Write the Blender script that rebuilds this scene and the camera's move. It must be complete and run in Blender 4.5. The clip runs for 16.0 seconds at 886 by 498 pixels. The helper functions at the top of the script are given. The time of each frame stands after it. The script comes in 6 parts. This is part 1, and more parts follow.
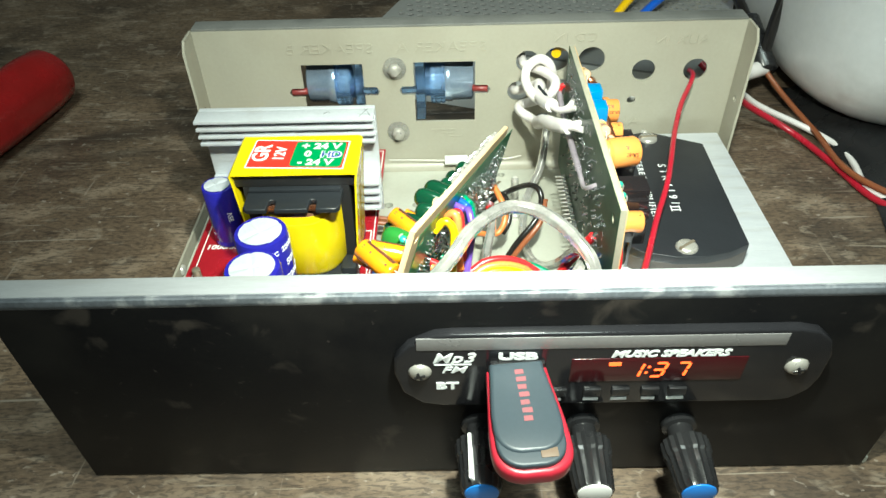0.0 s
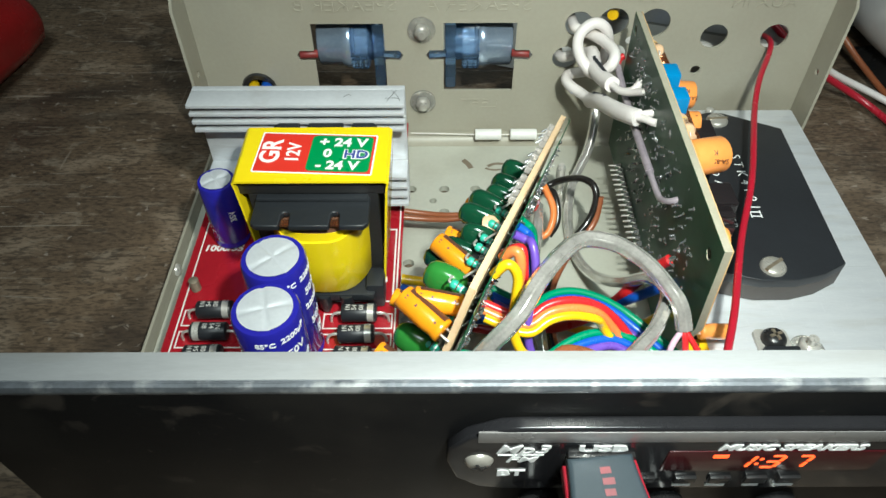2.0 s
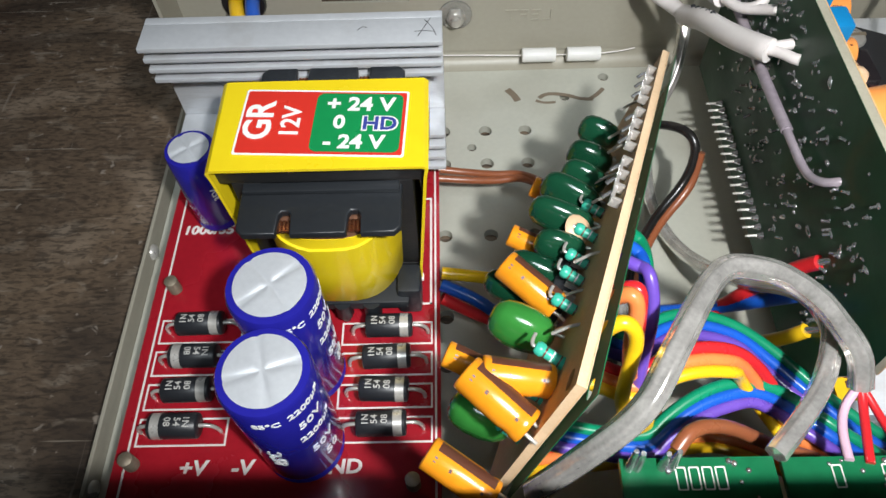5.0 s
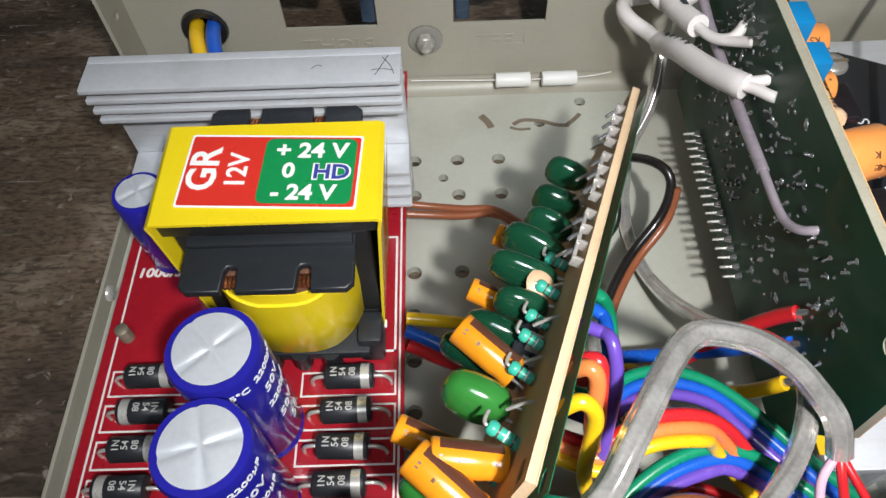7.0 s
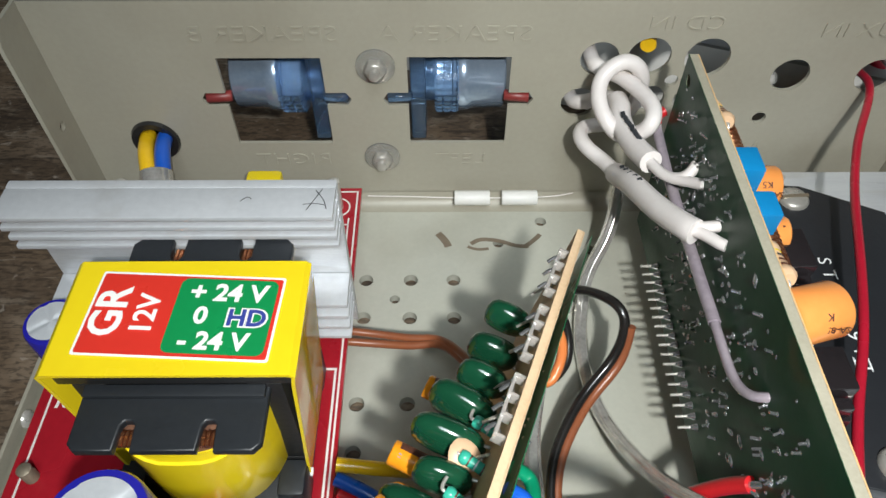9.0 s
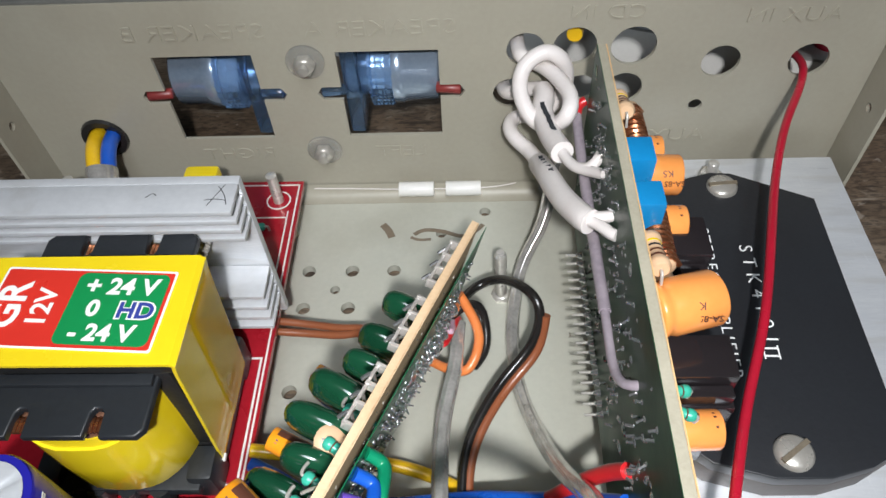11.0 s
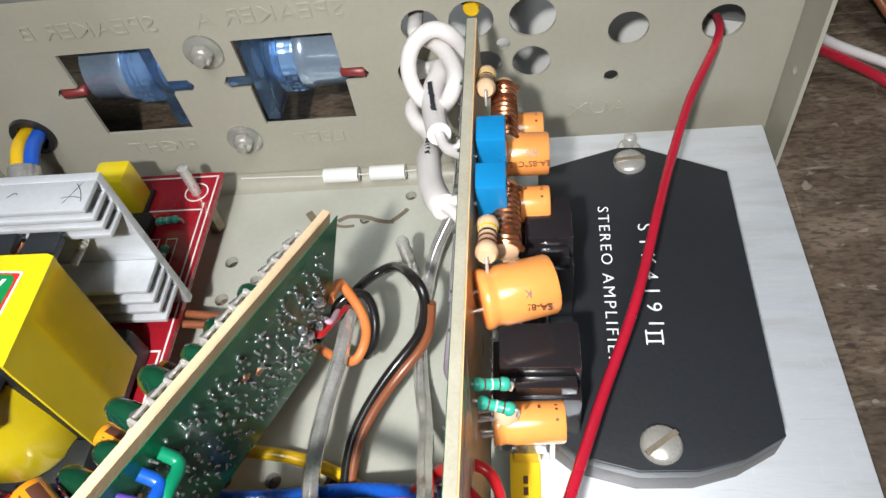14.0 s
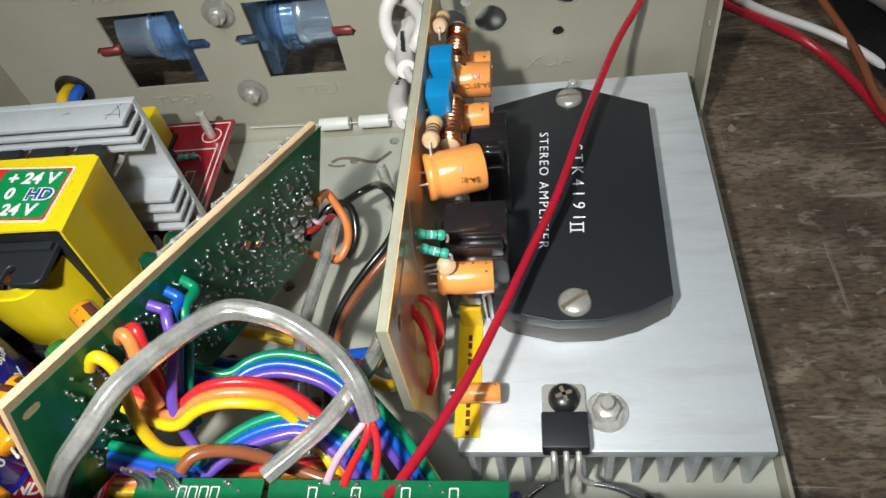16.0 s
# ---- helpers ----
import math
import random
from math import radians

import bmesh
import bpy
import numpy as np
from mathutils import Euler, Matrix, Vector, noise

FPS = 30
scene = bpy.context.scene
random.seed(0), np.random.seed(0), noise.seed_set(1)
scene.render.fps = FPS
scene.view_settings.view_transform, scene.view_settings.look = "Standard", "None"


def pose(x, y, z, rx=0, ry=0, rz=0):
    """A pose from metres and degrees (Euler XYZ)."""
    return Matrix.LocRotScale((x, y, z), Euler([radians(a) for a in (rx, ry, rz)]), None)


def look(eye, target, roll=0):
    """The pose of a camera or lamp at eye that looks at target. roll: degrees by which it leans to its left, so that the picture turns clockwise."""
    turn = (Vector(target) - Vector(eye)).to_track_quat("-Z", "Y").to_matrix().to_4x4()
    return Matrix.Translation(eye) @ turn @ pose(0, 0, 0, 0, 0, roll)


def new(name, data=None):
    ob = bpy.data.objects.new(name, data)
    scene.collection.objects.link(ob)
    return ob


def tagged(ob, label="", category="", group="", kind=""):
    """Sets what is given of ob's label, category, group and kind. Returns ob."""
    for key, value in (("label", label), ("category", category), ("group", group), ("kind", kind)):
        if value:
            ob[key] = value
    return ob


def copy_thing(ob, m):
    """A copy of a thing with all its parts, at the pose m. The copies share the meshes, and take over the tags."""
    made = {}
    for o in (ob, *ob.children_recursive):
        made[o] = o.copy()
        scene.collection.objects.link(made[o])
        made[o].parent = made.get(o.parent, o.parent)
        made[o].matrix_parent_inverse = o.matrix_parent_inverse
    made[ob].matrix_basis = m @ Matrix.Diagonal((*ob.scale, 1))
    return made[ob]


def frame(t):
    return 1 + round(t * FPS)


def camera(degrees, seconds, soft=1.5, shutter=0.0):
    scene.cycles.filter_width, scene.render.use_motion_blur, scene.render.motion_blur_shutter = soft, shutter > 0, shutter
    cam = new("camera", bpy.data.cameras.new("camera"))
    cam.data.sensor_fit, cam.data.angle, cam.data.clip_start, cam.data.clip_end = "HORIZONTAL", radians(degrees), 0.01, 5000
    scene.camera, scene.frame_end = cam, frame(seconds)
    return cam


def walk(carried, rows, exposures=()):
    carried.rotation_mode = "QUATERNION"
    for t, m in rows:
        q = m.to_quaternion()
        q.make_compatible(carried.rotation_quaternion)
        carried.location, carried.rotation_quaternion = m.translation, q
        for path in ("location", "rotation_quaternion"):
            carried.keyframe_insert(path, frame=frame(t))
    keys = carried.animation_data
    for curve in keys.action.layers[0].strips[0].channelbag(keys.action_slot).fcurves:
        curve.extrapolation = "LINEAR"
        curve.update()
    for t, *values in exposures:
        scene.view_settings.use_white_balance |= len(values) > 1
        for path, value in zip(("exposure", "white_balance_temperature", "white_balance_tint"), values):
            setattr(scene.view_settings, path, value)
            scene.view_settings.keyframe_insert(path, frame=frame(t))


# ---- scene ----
cam = camera(64.26, 16.0)
# seconds, place in metres, turn in degrees
PATH = [
    (0.0, 0.0038, 0.0021, 0.1866, 49.51, 1.27, -0.14),
    (0.5, -0.0031, 0.0171, 0.1829, 47.11, 0.74, -0.15),
    (1.0, -0.0052, 0.0286, 0.1867, 45.64, 0.39, -0.09),
    (1.5, -0.0104, 0.0409, 0.1861, 44.06, 0.27, -0.04),
    (2.0, -0.0113, 0.0491, 0.1829, 42.88, 0.18, -0.12),
    (2.5, -0.0112, 0.0494, 0.1830, 42.94, 0.32, -0.01),
    (3.0, -0.0130, 0.0537, 0.1809, 42.99, 0.23, 0.10),
    (3.5, -0.0166, 0.0707, 0.1724, 39.28, 0.45, -0.01),
    (4.0, -0.0219, 0.0923, 0.1641, 34.81, 0.92, -0.52),
    (4.2, -0.0233, 0.0985, 0.1606, 33.14, 1.04, -0.48),
    (6.3, -0.0164, 0.1068, 0.1596, 32.98, 1.67, -0.95),
    (6.5, -0.0164, 0.1089, 0.1590, 32.77, 1.59, -0.99),
    (7.0, -0.0141, 0.1150, 0.1591, 33.05, 1.40, -1.20),
    (7.5, -0.0110, 0.1207, 0.1606, 33.23, 1.66, -1.30),
    (8.0, -0.0074, 0.1235, 0.1600, 34.69, 0.75, -0.68),
    (8.5, -0.0036, 0.1302, 0.1576, 37.87, -0.22, -0.73),
    (8.7, -0.0033, 0.1301, 0.1586, 39.44, -0.20, -0.41),
    (10.8, 0.0181, 0.1295, 0.1606, 38.30, 1.70, 0.47),
    (11.0, 0.0229, 0.1288, 0.1616, 38.40, 2.36, 0.86),
    (11.5, 0.0310, 0.1277, 0.1602, 37.98, 3.12, 1.73),
    (12.0, 0.0419, 0.1273, 0.1611, 37.57, 4.01, 1.84),
    (12.5, 0.0481, 0.1261, 0.1588, 37.02, 4.99, 1.97),
    (13.0, 0.0526, 0.1278, 0.1606, 37.71, 6.08, 2.85),
    (13.5, 0.0594, 0.1299, 0.1587, 37.15, 7.29, 2.95),
    (14.0, 0.0611, 0.1337, 0.1563, 36.84, 7.18, 2.39),
    (14.5, 0.0792, 0.1394, 0.1531, 36.33, 6.95, 0.09),
    (15.0, 0.0847, 0.1351, 0.1502, 36.55, 7.23, -0.04),
    (15.5, 0.0861, 0.1219, 0.1528, 36.45, 7.00, 0.43),
    (16.0, 0.0768, 0.0940, 0.1657, 38.02, 8.14, 3.27),
]
# seconds, stops, kelvin, tint
EXPOSURE = [(0.0, 0.92, 6500, -10), (1.0, 0.60, 6350, -6), (2.0, 0.18, 6300, -3), (2.5, 0.16, 6300, -3), (3.5, 0.0, 6250, 0), (4.2, 0.0, 6250, 6), (6.5, 0.0, 6250, 11), (7.0, -0.07, 6250, 11), (8.5, -0.03, 6280, 4), (8.7, -0.03, 6280, 5), (11.0, 0.0, 6200, 11), (13.0, 0.08, 6250, 11), (14.5, 0.38, 6250, 9), (15.5, 0.32, 6250, 8), (16.0, -0.06, 6300, 5)]
walk(cam, [(t, pose(x, y, z, rx, ry, rz)) for t, x, y, z, rx, ry, rz in PATH], EXPOSURE)

# ---- light ----
world = bpy.data.worlds.new("world")
scene.world = world
world.use_nodes = True
world.node_tree.nodes["Background"].inputs[0].default_value = (0.75, 0.85, 1.0, 1)
world.node_tree.nodes["Background"].inputs[1].default_value = 0.10


def lamp(name, eye, target, size, watts, colour):
    data = bpy.data.lights.new(name, "AREA")
    data.shape, data.size, data.energy, data.color = "DISK", size, watts, colour
    ob = new(name, data)
    ob.matrix_world = look(eye, target)
    return ob


# Added fixed spot, standing in for a flash carried beside the camera.
torch = bpy.data.lights.new("fixed_flash", "SPOT")
torch.energy, torch.spot_size, torch.spot_blend, torch.shadow_soft_size, torch.color = 3.05, radians(92), 1.0, 0.006, (1.0, 0.975, 0.93)
new("fixed_flash", torch).matrix_world = look((0.028, 0.068, 0.228), (0.024, 0.200, 0.03))
# Unseen fill, added to lift the shadows and the upright faces.
lamp("fill_lamp", (0.12, -0.40, 1.20), (0.0, 0.2, 0.0), 0.5, 6.8, (0.90, 0.97, 1.0))


# ---- materials ----
def mat(name, a, b=None, rough=0.5, metal=0.0, scale=60.0, fine=900.0, bump=0.15, stretch=(1, 1, 1), spread=0.12, coat=0.0, island=0.0, dirt=None, dirt_amount=0.0, dirt_scale=25.0):
    """Two colours mixed by coarse and fine noise, with relief, uneven gloss and optional dirt patches."""
    m = bpy.data.materials.new(name)
    m.use_nodes = True
    n, l = m.node_tree.nodes, m.node_tree.links
    p = n["Principled BSDF"]
    b = b or tuple(c * 0.8 for c in a)
    co, mp = n.new("ShaderNodeTexCoord"), n.new("ShaderNodeMapping")
    mp.inputs["Scale"].default_value = stretch
    l.new(co.outputs["Object"], mp.inputs["Vector"])
    big, small = n.new("ShaderNodeTexNoise"), n.new("ShaderNodeTexNoise")
    for tex, s, det in ((big, scale, 5.0), (small, fine, 3.0)):
        tex.inputs["Scale"].default_value, tex.inputs["Detail"].default_value = s, det
        l.new(mp.outputs[0], tex.inputs["Vector"])
    mix = n.new("ShaderNodeMix")
    mix.data_type = "RGBA"
    mix.inputs[6].default_value, mix.inputs[7].default_value = (*a, 1), (*b, 1)
    ramp = n.new("ShaderNodeMapRange")
    ramp.inputs[1].default_value, ramp.inputs[2].default_value = 0.32, 0.68
    add = n.new("ShaderNodeMath")
    add.operation = "MULTIPLY_ADD"
    add.inputs[1].default_value = 0.35
    l.new(small.outputs[0], add.inputs[0])
    half = n.new("ShaderNodeMath")
    half.operation = "MULTIPLY"
    half.inputs[1].default_value = 0.65
    l.new(big.outputs[0], half.inputs[0])
    l.new(half.outputs[0], add.inputs[2])
    l.new(add.outputs[0], ramp.inputs[0])
    l.new(ramp.outputs[0], mix.inputs[0])
    colour = mix.outputs[2]
    if dirt:
        spots, cut, over = n.new("ShaderNodeTexNoise"), n.new("ShaderNodeMapRange"), n.new("ShaderNodeMix")
        spots.inputs["Scale"].default_value, spots.inputs["Detail"].default_value = dirt_scale, 8.0
        l.new(mp.outputs[0], spots.inputs["Vector"])
        cut.inputs[1].default_value, cut.inputs[2].default_value, cut.inputs[4].default_value = 0.52, 0.66, dirt_amount
        l.new(spots.outputs[0], cut.inputs[0])
        over.data_type = "RGBA"
        over.inputs[7].default_value = (*dirt, 1)
        l.new(cut.outputs[0], over.inputs[0])
        l.new(colour, over.inputs[6])
        colour = over.outputs[2]
    if island:
        info, vary, hsv = n.new("ShaderNodeObjectInfo"), n.new("ShaderNodeMapRange"), n.new("ShaderNodeHueSaturation")
        vary.inputs[3].default_value, vary.inputs[4].default_value = 1 - island, 1 + island
        l.new(info.outputs["Random"], vary.inputs[0])
        l.new(vary.outputs[0], hsv.inputs["Value"])
        l.new(colour, hsv.inputs["Color"])
        colour = hsv.outputs[0]
    l.new(colour, p.inputs["Base Color"])
    rr = n.new("ShaderNodeMapRange")
    rr.inputs[3].default_value, rr.inputs[4].default_value = max(0.03, rough - spread), min(1, rough + spread)
    l.new(big.outputs[0], rr.inputs[0])
    l.new(rr.outputs[0], p.inputs["Roughness"])
    p.inputs["Metallic"].default_value = metal
    p.inputs["Coat Weight"].default_value = coat
    if bump:
        bp = n.new("ShaderNodeBump")
        bp.inputs["Strength"].default_value, bp.inputs["Distance"].default_value = bump, 0.0004
        l.new(add.outputs[0], bp.inputs["Height"])
        l.new(bp.outputs[0], p.inputs["Normal"])
    return m


def scratch(m, colour, amount, scale, stretch, low, high):
    """Lays fine long marks of another colour over a material."""
    n, l = m.node_tree.nodes, m.node_tree.links
    p = n["Principled BSDF"]
    source = p.inputs["Base Color"].links[0].from_socket
    co, mp, tex, cut, over = (n.new(k) for k in ("ShaderNodeTexCoord", "ShaderNodeMapping", "ShaderNodeTexNoise", "ShaderNodeMapRange", "ShaderNodeMix"))
    mp.inputs["Scale"].default_value, mp.inputs["Rotation"].default_value = stretch, (0, 0, 0.06)
    tex.inputs["Scale"].default_value, tex.inputs["Detail"].default_value, tex.inputs["Distortion"].default_value = scale, 7.0, 0.6
    cut.inputs[1].default_value, cut.inputs[2].default_value, cut.inputs[4].default_value = low, high, amount
    over.data_type = "RGBA"
    over.inputs[7].default_value = (*colour, 1)
    l.new(co.outputs["Object"], mp.inputs["Vector"])
    l.new(mp.outputs[0], tex.inputs["Vector"])
    l.new(tex.outputs[0], cut.inputs[0])
    l.new(cut.outputs[0], over.inputs[0])
    l.new(source, over.inputs[6])
    l.new(over.outputs[2], p.inputs["Base Color"])


def glassy(name, colour, rough=0.15, ior=1.45, weight=0.85):
    m = mat(name, colour, colour, rough, 0.0, 80, 900, 0.05)
    p = m.node_tree.nodes["Principled BSDF"]
    p.inputs["Transmission Weight"].default_value, p.inputs["IOR"].default_value = weight, ior
    return m


def glow(name, colour, strength):
    m = bpy.data.materials.new(name)
    m.use_nodes = True
    p = m.node_tree.nodes["Principled BSDF"]
    p.inputs["Base Color"].default_value = (0.02, 0.0, 0.0, 1)
    p.inputs["Emission Color"].default_value, p.inputs["Emission Strength"].default_value = (*colour, 1), strength
    return m


WOOD = mat("worn_wood", (0.172, 0.122, 0.080), (0.064, 0.044, 0.030), 0.5, 0, 16, 420, 1.0, (1.0, 1.7, 1.0), 0.18, 0, 0.06, (0.26, 0.20, 0.145), 0.6, 34)
scratch(WOOD, (0.030, 0.022, 0.017), 0.75, 14, (1, 1.5, 1), 0.52, 0.64)
scratch(WOOD, (0.27, 0.222, 0.170), 0.5, 90, (1, 1.8, 1), 0.57, 0.68)
scratch(WOOD, (0.022, 0.016, 0.012), 0.6, 90, (1, 7, 1), 0.56, 0.66)
scratch(WOOD, (0.024, 0.018, 0.014), 0.55, 330, (1, 3.0, 1), 0.50, 0.60)
scratch(WOOD, (0.34, 0.29, 0.24), 0.6, 240, (1, 1.4, 1), 0.65, 0.71)
scratch(WOOD, (0.36, 0.31, 0.25), 0.5, 22, (1, 22, 1), 0.66, 0.69)
scratch(WOOD, (0.30, 0.25, 0.20), 0.4, 22, (14, 1, 1), 0.68, 0.71)
BEIGE = mat("beige_steel_paint", (0.37, 0.35, 0.285), (0.33, 0.31, 0.25), 0.42, 0.0, 30, 700, 0.08, dirt=(0.25, 0.22, 0.165), dirt_amount=0.35, dirt_scale=14)
PALE = mat("pale_galvanised_floor", (0.50, 0.50, 0.43), (0.44, 0.44, 0.38), 0.38, 0.1, 30, 800, 0.06, dirt=(0.33, 0.31, 0.25), dirt_amount=0.5, dirt_scale=18)
BLACKP = mat("black_panel_paint", (0.005, 0.005, 0.006), (0.009, 0.009, 0.009), 0.38, 0.0, 40, 900, 0.06, dirt=(0.022, 0.020, 0.018), dirt_amount=0.4, dirt_scale=30)
BLACKP.node_tree.nodes["Principled BSDF"].inputs["Specular IOR Level"].default_value = 0.14
scratch(BLACKP, (0.06, 0.05, 0.045), 0.4, 420, (1, 1, 1), 0.68, 0.74)
scratch(BLACKP, (0.05, 0.042, 0.036), 0.6, 70, (1, 1, 1), 0.60, 0.70)
# Darker copy of the aluminium, offsetting strong lamp light on the lip.
LIP = mat("dimmed_lip_metal", (0.50, 0.515, 0.53), (0.42, 0.43, 0.445), 0.36, 0.4, 50, 500, 0.10, (1, 6, 1), dirt=(0.40, 0.395, 0.38), dirt_amount=0.4, dirt_scale=40)
ALU = mat("brushed_aluminium", (0.76, 0.78, 0.81), (0.66, 0.68, 0.72), 0.40, 0.45, 50, 500, 0.10, (1, 6, 1), dirt=(0.55, 0.54, 0.52), dirt_amount=0.4, dirt_scale=40)
EDGE = mat("scuffed_bent_edge", (0.22, 0.24, 0.27), (0.10, 0.11, 0.125), 0.40, 0.4, 90, 800, 0.3, (1, 1, 1), dirt=(0.55, 0.56, 0.57), dirt_amount=0.7, dirt_scale=160)
FLANGE = mat("grey_steel_flange", (0.25, 0.25, 0.235), (0.19, 0.19, 0.18), 0.42, 0.3, 60, 800, 0.15, dirt=(0.10, 0.10, 0.095), dirt_amount=0.4, dirt_scale=40)
scratch(ALU, (0.45, 0.46, 0.48), 0.25, 90, (1, 14, 1), 0.64, 0.70)
scratch(ALU, (0.85, 0.87, 0.90), 0.3, 200, (9, 1, 1), 0.64, 0.70)
SINK = mat("extruded_aluminium", (0.68, 0.70, 0.73), (0.56, 0.58, 0.61), 0.40, 0.35, 60, 700, 0.2, (1, 1, 6), dirt=(0.45, 0.44, 0.43), dirt_amount=0.45, dirt_scale=70)
STEEL = mat("plated_steel", (0.70, 0.68, 0.64), (0.50, 0.48, 0.44), 0.30, 0.5, 200, 1500, 0.2)
BOLT = mat("dull_plated_bolt", (0.52, 0.50, 0.46), (0.40, 0.38, 0.34), 0.30, 0.5, 200, 1500, 0.2)
BRASS = mat("dull_stud", (0.42, 0.36, 0.27), (0.28, 0.23, 0.17), 0.45, 0.7, 300, 1500, 0.3)
RED = mat("red_solder_mask", (0.36, 0.012, 0.022), (0.27, 0.008, 0.016), 0.27, 0, 45, 700, 0.12, coat=0.4)
SILK = mat("white_silkscreen", (0.80, 0.78, 0.74), (0.62, 0.58, 0.55), 0.55, 0, 120, 1200, 0.1)
GREEN = mat("green_solder_mask", (0.012, 0.150, 0.060), (0.008, 0.100, 0.040), 0.30, 0, 60, 500, 0.2, coat=0.12)
DKGREEN = mat("dark_green_solder_mask", (0.016, 0.074, 0.032), (0.010, 0.050, 0.022), 0.42, 0, 60, 500, 0.2, coat=0.1)
for green in (GREEN, DKGREEN):
    green.node_tree.nodes["Principled BSDF"].inputs["Specular IOR Level"].default_value = 0.18
AMBER = mat("bare_laminate", (0.76, 0.50, 0.25), (0.64, 0.40, 0.18), 0.32, 0, 60, 600, 0.15, coat=0.3)
FIBRE = mat("cut_laminate_edge", (0.74, 0.54, 0.34), (0.60, 0.42, 0.25), 0.7, 0, 120, 1500, 0.5)
GREYFIBRE = mat("grey_cut_laminate", (0.40, 0.37, 0.29), (0.30, 0.28, 0.21), 0.7, 0, 120, 1500, 0.5)
SOLDER = mat("tin_solder", (0.74, 0.75, 0.76), (0.46, 0.47, 0.49), 0.14, 0.88, 300, 1500, 0.3)
YTAPE = mat("yellow_tape", (0.80, 0.62, 0.012), (0.74, 0.55, 0.010), 0.24, 0, 40, 300, 0.12, coat=0.35)
FERRITE = mat("black_ferrite", (0.018, 0.018, 0.019), (0.010, 0.010, 0.010), 0.45, 0, 80, 900, 0.4)
BOBBIN = mat("black_bobbin_plastic", (0.019, 0.022, 0.026), (0.012, 0.014, 0.017), 0.42, 0, 60, 900, 0.35)
COPPER = mat("copper_wire", (0.62, 0.26, 0.13), (0.40, 0.15, 0.07), 0.25, 0.9, 200, 1500, 0.2)
KRAFT = mat("brown_varnished_paper", (0.20, 0.095, 0.055), (0.09, 0.045, 0.03), 0.3, 0, 300, 1500, 0.6, coat=0.4)
LRED = mat("label_red", (0.62, 0.035, 0.022), (0.56, 0.03, 0.02), 0.3, 0, 60, 600, 0.05)
LGREEN = mat("label_green", (0.012, 0.25, 0.07), (0.01, 0.21, 0.06), 0.3, 0, 60, 600, 0.05)
LWHITE = mat("label_white", (0.86, 0.85, 0.82), (0.80, 0.79, 0.76), 0.4, 0, 60, 600, 0.03)
LBLUE = mat("label_blue", (0.04, 0.06, 0.30), (0.035, 0.05, 0.26), 0.35, 0, 60, 600, 0.03)
BLUESL = mat("blue_capacitor_sleeve", (0.020, 0.018, 0.30), (0.015, 0.014, 0.24), 0.22, 0, 60, 500, 0.06, coat=0.4)
CANTOP = mat("stamped_can_top", (0.76, 0.79, 0.83), (0.64, 0.67, 0.71), 0.36, 0.45, 120, 900, 0.25)
ORANGE = mat("orange_sleeve", (0.86, 0.33, 0.085), (0.78, 0.28, 0.065), 0.26, 0, 60, 500, 0.06, coat=0.4, island=0.12)
AMBCAP = mat("amber_sleeve", (0.76, 0.29, 0.012), (0.66, 0.23, 0.010), 0.24, 0, 60, 500, 0.06, coat=0.4, island=0.1)
BROWNM = mat("brown_print", (0.10, 0.035, 0.02), (0.08, 0.03, 0.018), 0.4, 0, 60, 500, 0.03)
DIPG = mat("dark_green_dip", (0.008, 0.055, 0.026), (0.005, 0.038, 0.018), 0.14, 0, 90, 400, 0.12, coat=0.6, island=0.2)
DIPL = mat("leaf_green_dip", (0.035, 0.20, 0.035), (0.025, 0.15, 0.025), 0.18, 0, 90, 400, 0.12, coat=0.5)
TEAL = mat("teal_resistor_body", (0.05, 0.42, 0.30), (0.04, 0.34, 0.24), 0.3, 0, 200, 900, 0.05)
CREAM = mat("cream_resistor_body", (0.66, 0.45, 0.28), (0.58, 0.38, 0.23), 0.4, 0, 200, 900, 0.08)
BLUEBOX = mat("blue_box_capacitor", (0.012, 0.22, 0.50), (0.010, 0.19, 0.44), 0.32, 0, 120, 900, 0.1)
EPOXY = mat("black_epoxy", (0.020, 0.022, 0.026), (0.014, 0.015, 0.018), 0.42, 0, 60, 1200, 0.25)
EPOXYS = mat("grey_brown_module_side", (0.075, 0.065, 0.060), (0.055, 0.048, 0.044), 0.5, 0, 60, 1200, 0.3)
MARK = mat("grey_print", (0.50, 0.49, 0.46), (0.36, 0.35, 0.33), 0.5, 0, 200, 1500, 0.05)
PRINT = mat("white_print", (0.90, 0.91, 0.91), (0.80, 0.81, 0.81), 0.5, 0, 200, 1500, 0.05)
BLACKPL = mat("black_plastic", (0.012, 0.012, 0.013), (0.018, 0.018, 0.019), 0.28, 0, 90, 900, 0.1)
SMOKE = mat("dark_connector_plastic", (0.022, 0.018, 0.020), (0.014, 0.012, 0.013), 0.18, 0, 60, 900, 0.1, coat=0.4)
WHITEPL = mat("white_plastic", (0.78, 0.77, 0.74), (0.72, 0.71, 0.68), 0.4, 0, 90, 900, 0.06)
GREYPL = mat("grey_white_gloss_plastic", (0.76, 0.77, 0.78), (0.68, 0.69, 0.70), 0.22, 0, 20, 300, 0.08, coat=0.4, dirt=(0.35, 0.33, 0.30), dirt_amount=0.4, dirt_scale=20)
WWHITE = mat("white_cable_jacket", (0.74, 0.70, 0.68), (0.68, 0.63, 0.61), 0.38, 0, 120, 900, 0.1)
WRED = mat("red_wire", (0.42, 0.011, 0.030), (0.34, 0.009, 0.024), 0.3, 0, 120, 900, 0.06, coat=0.2)
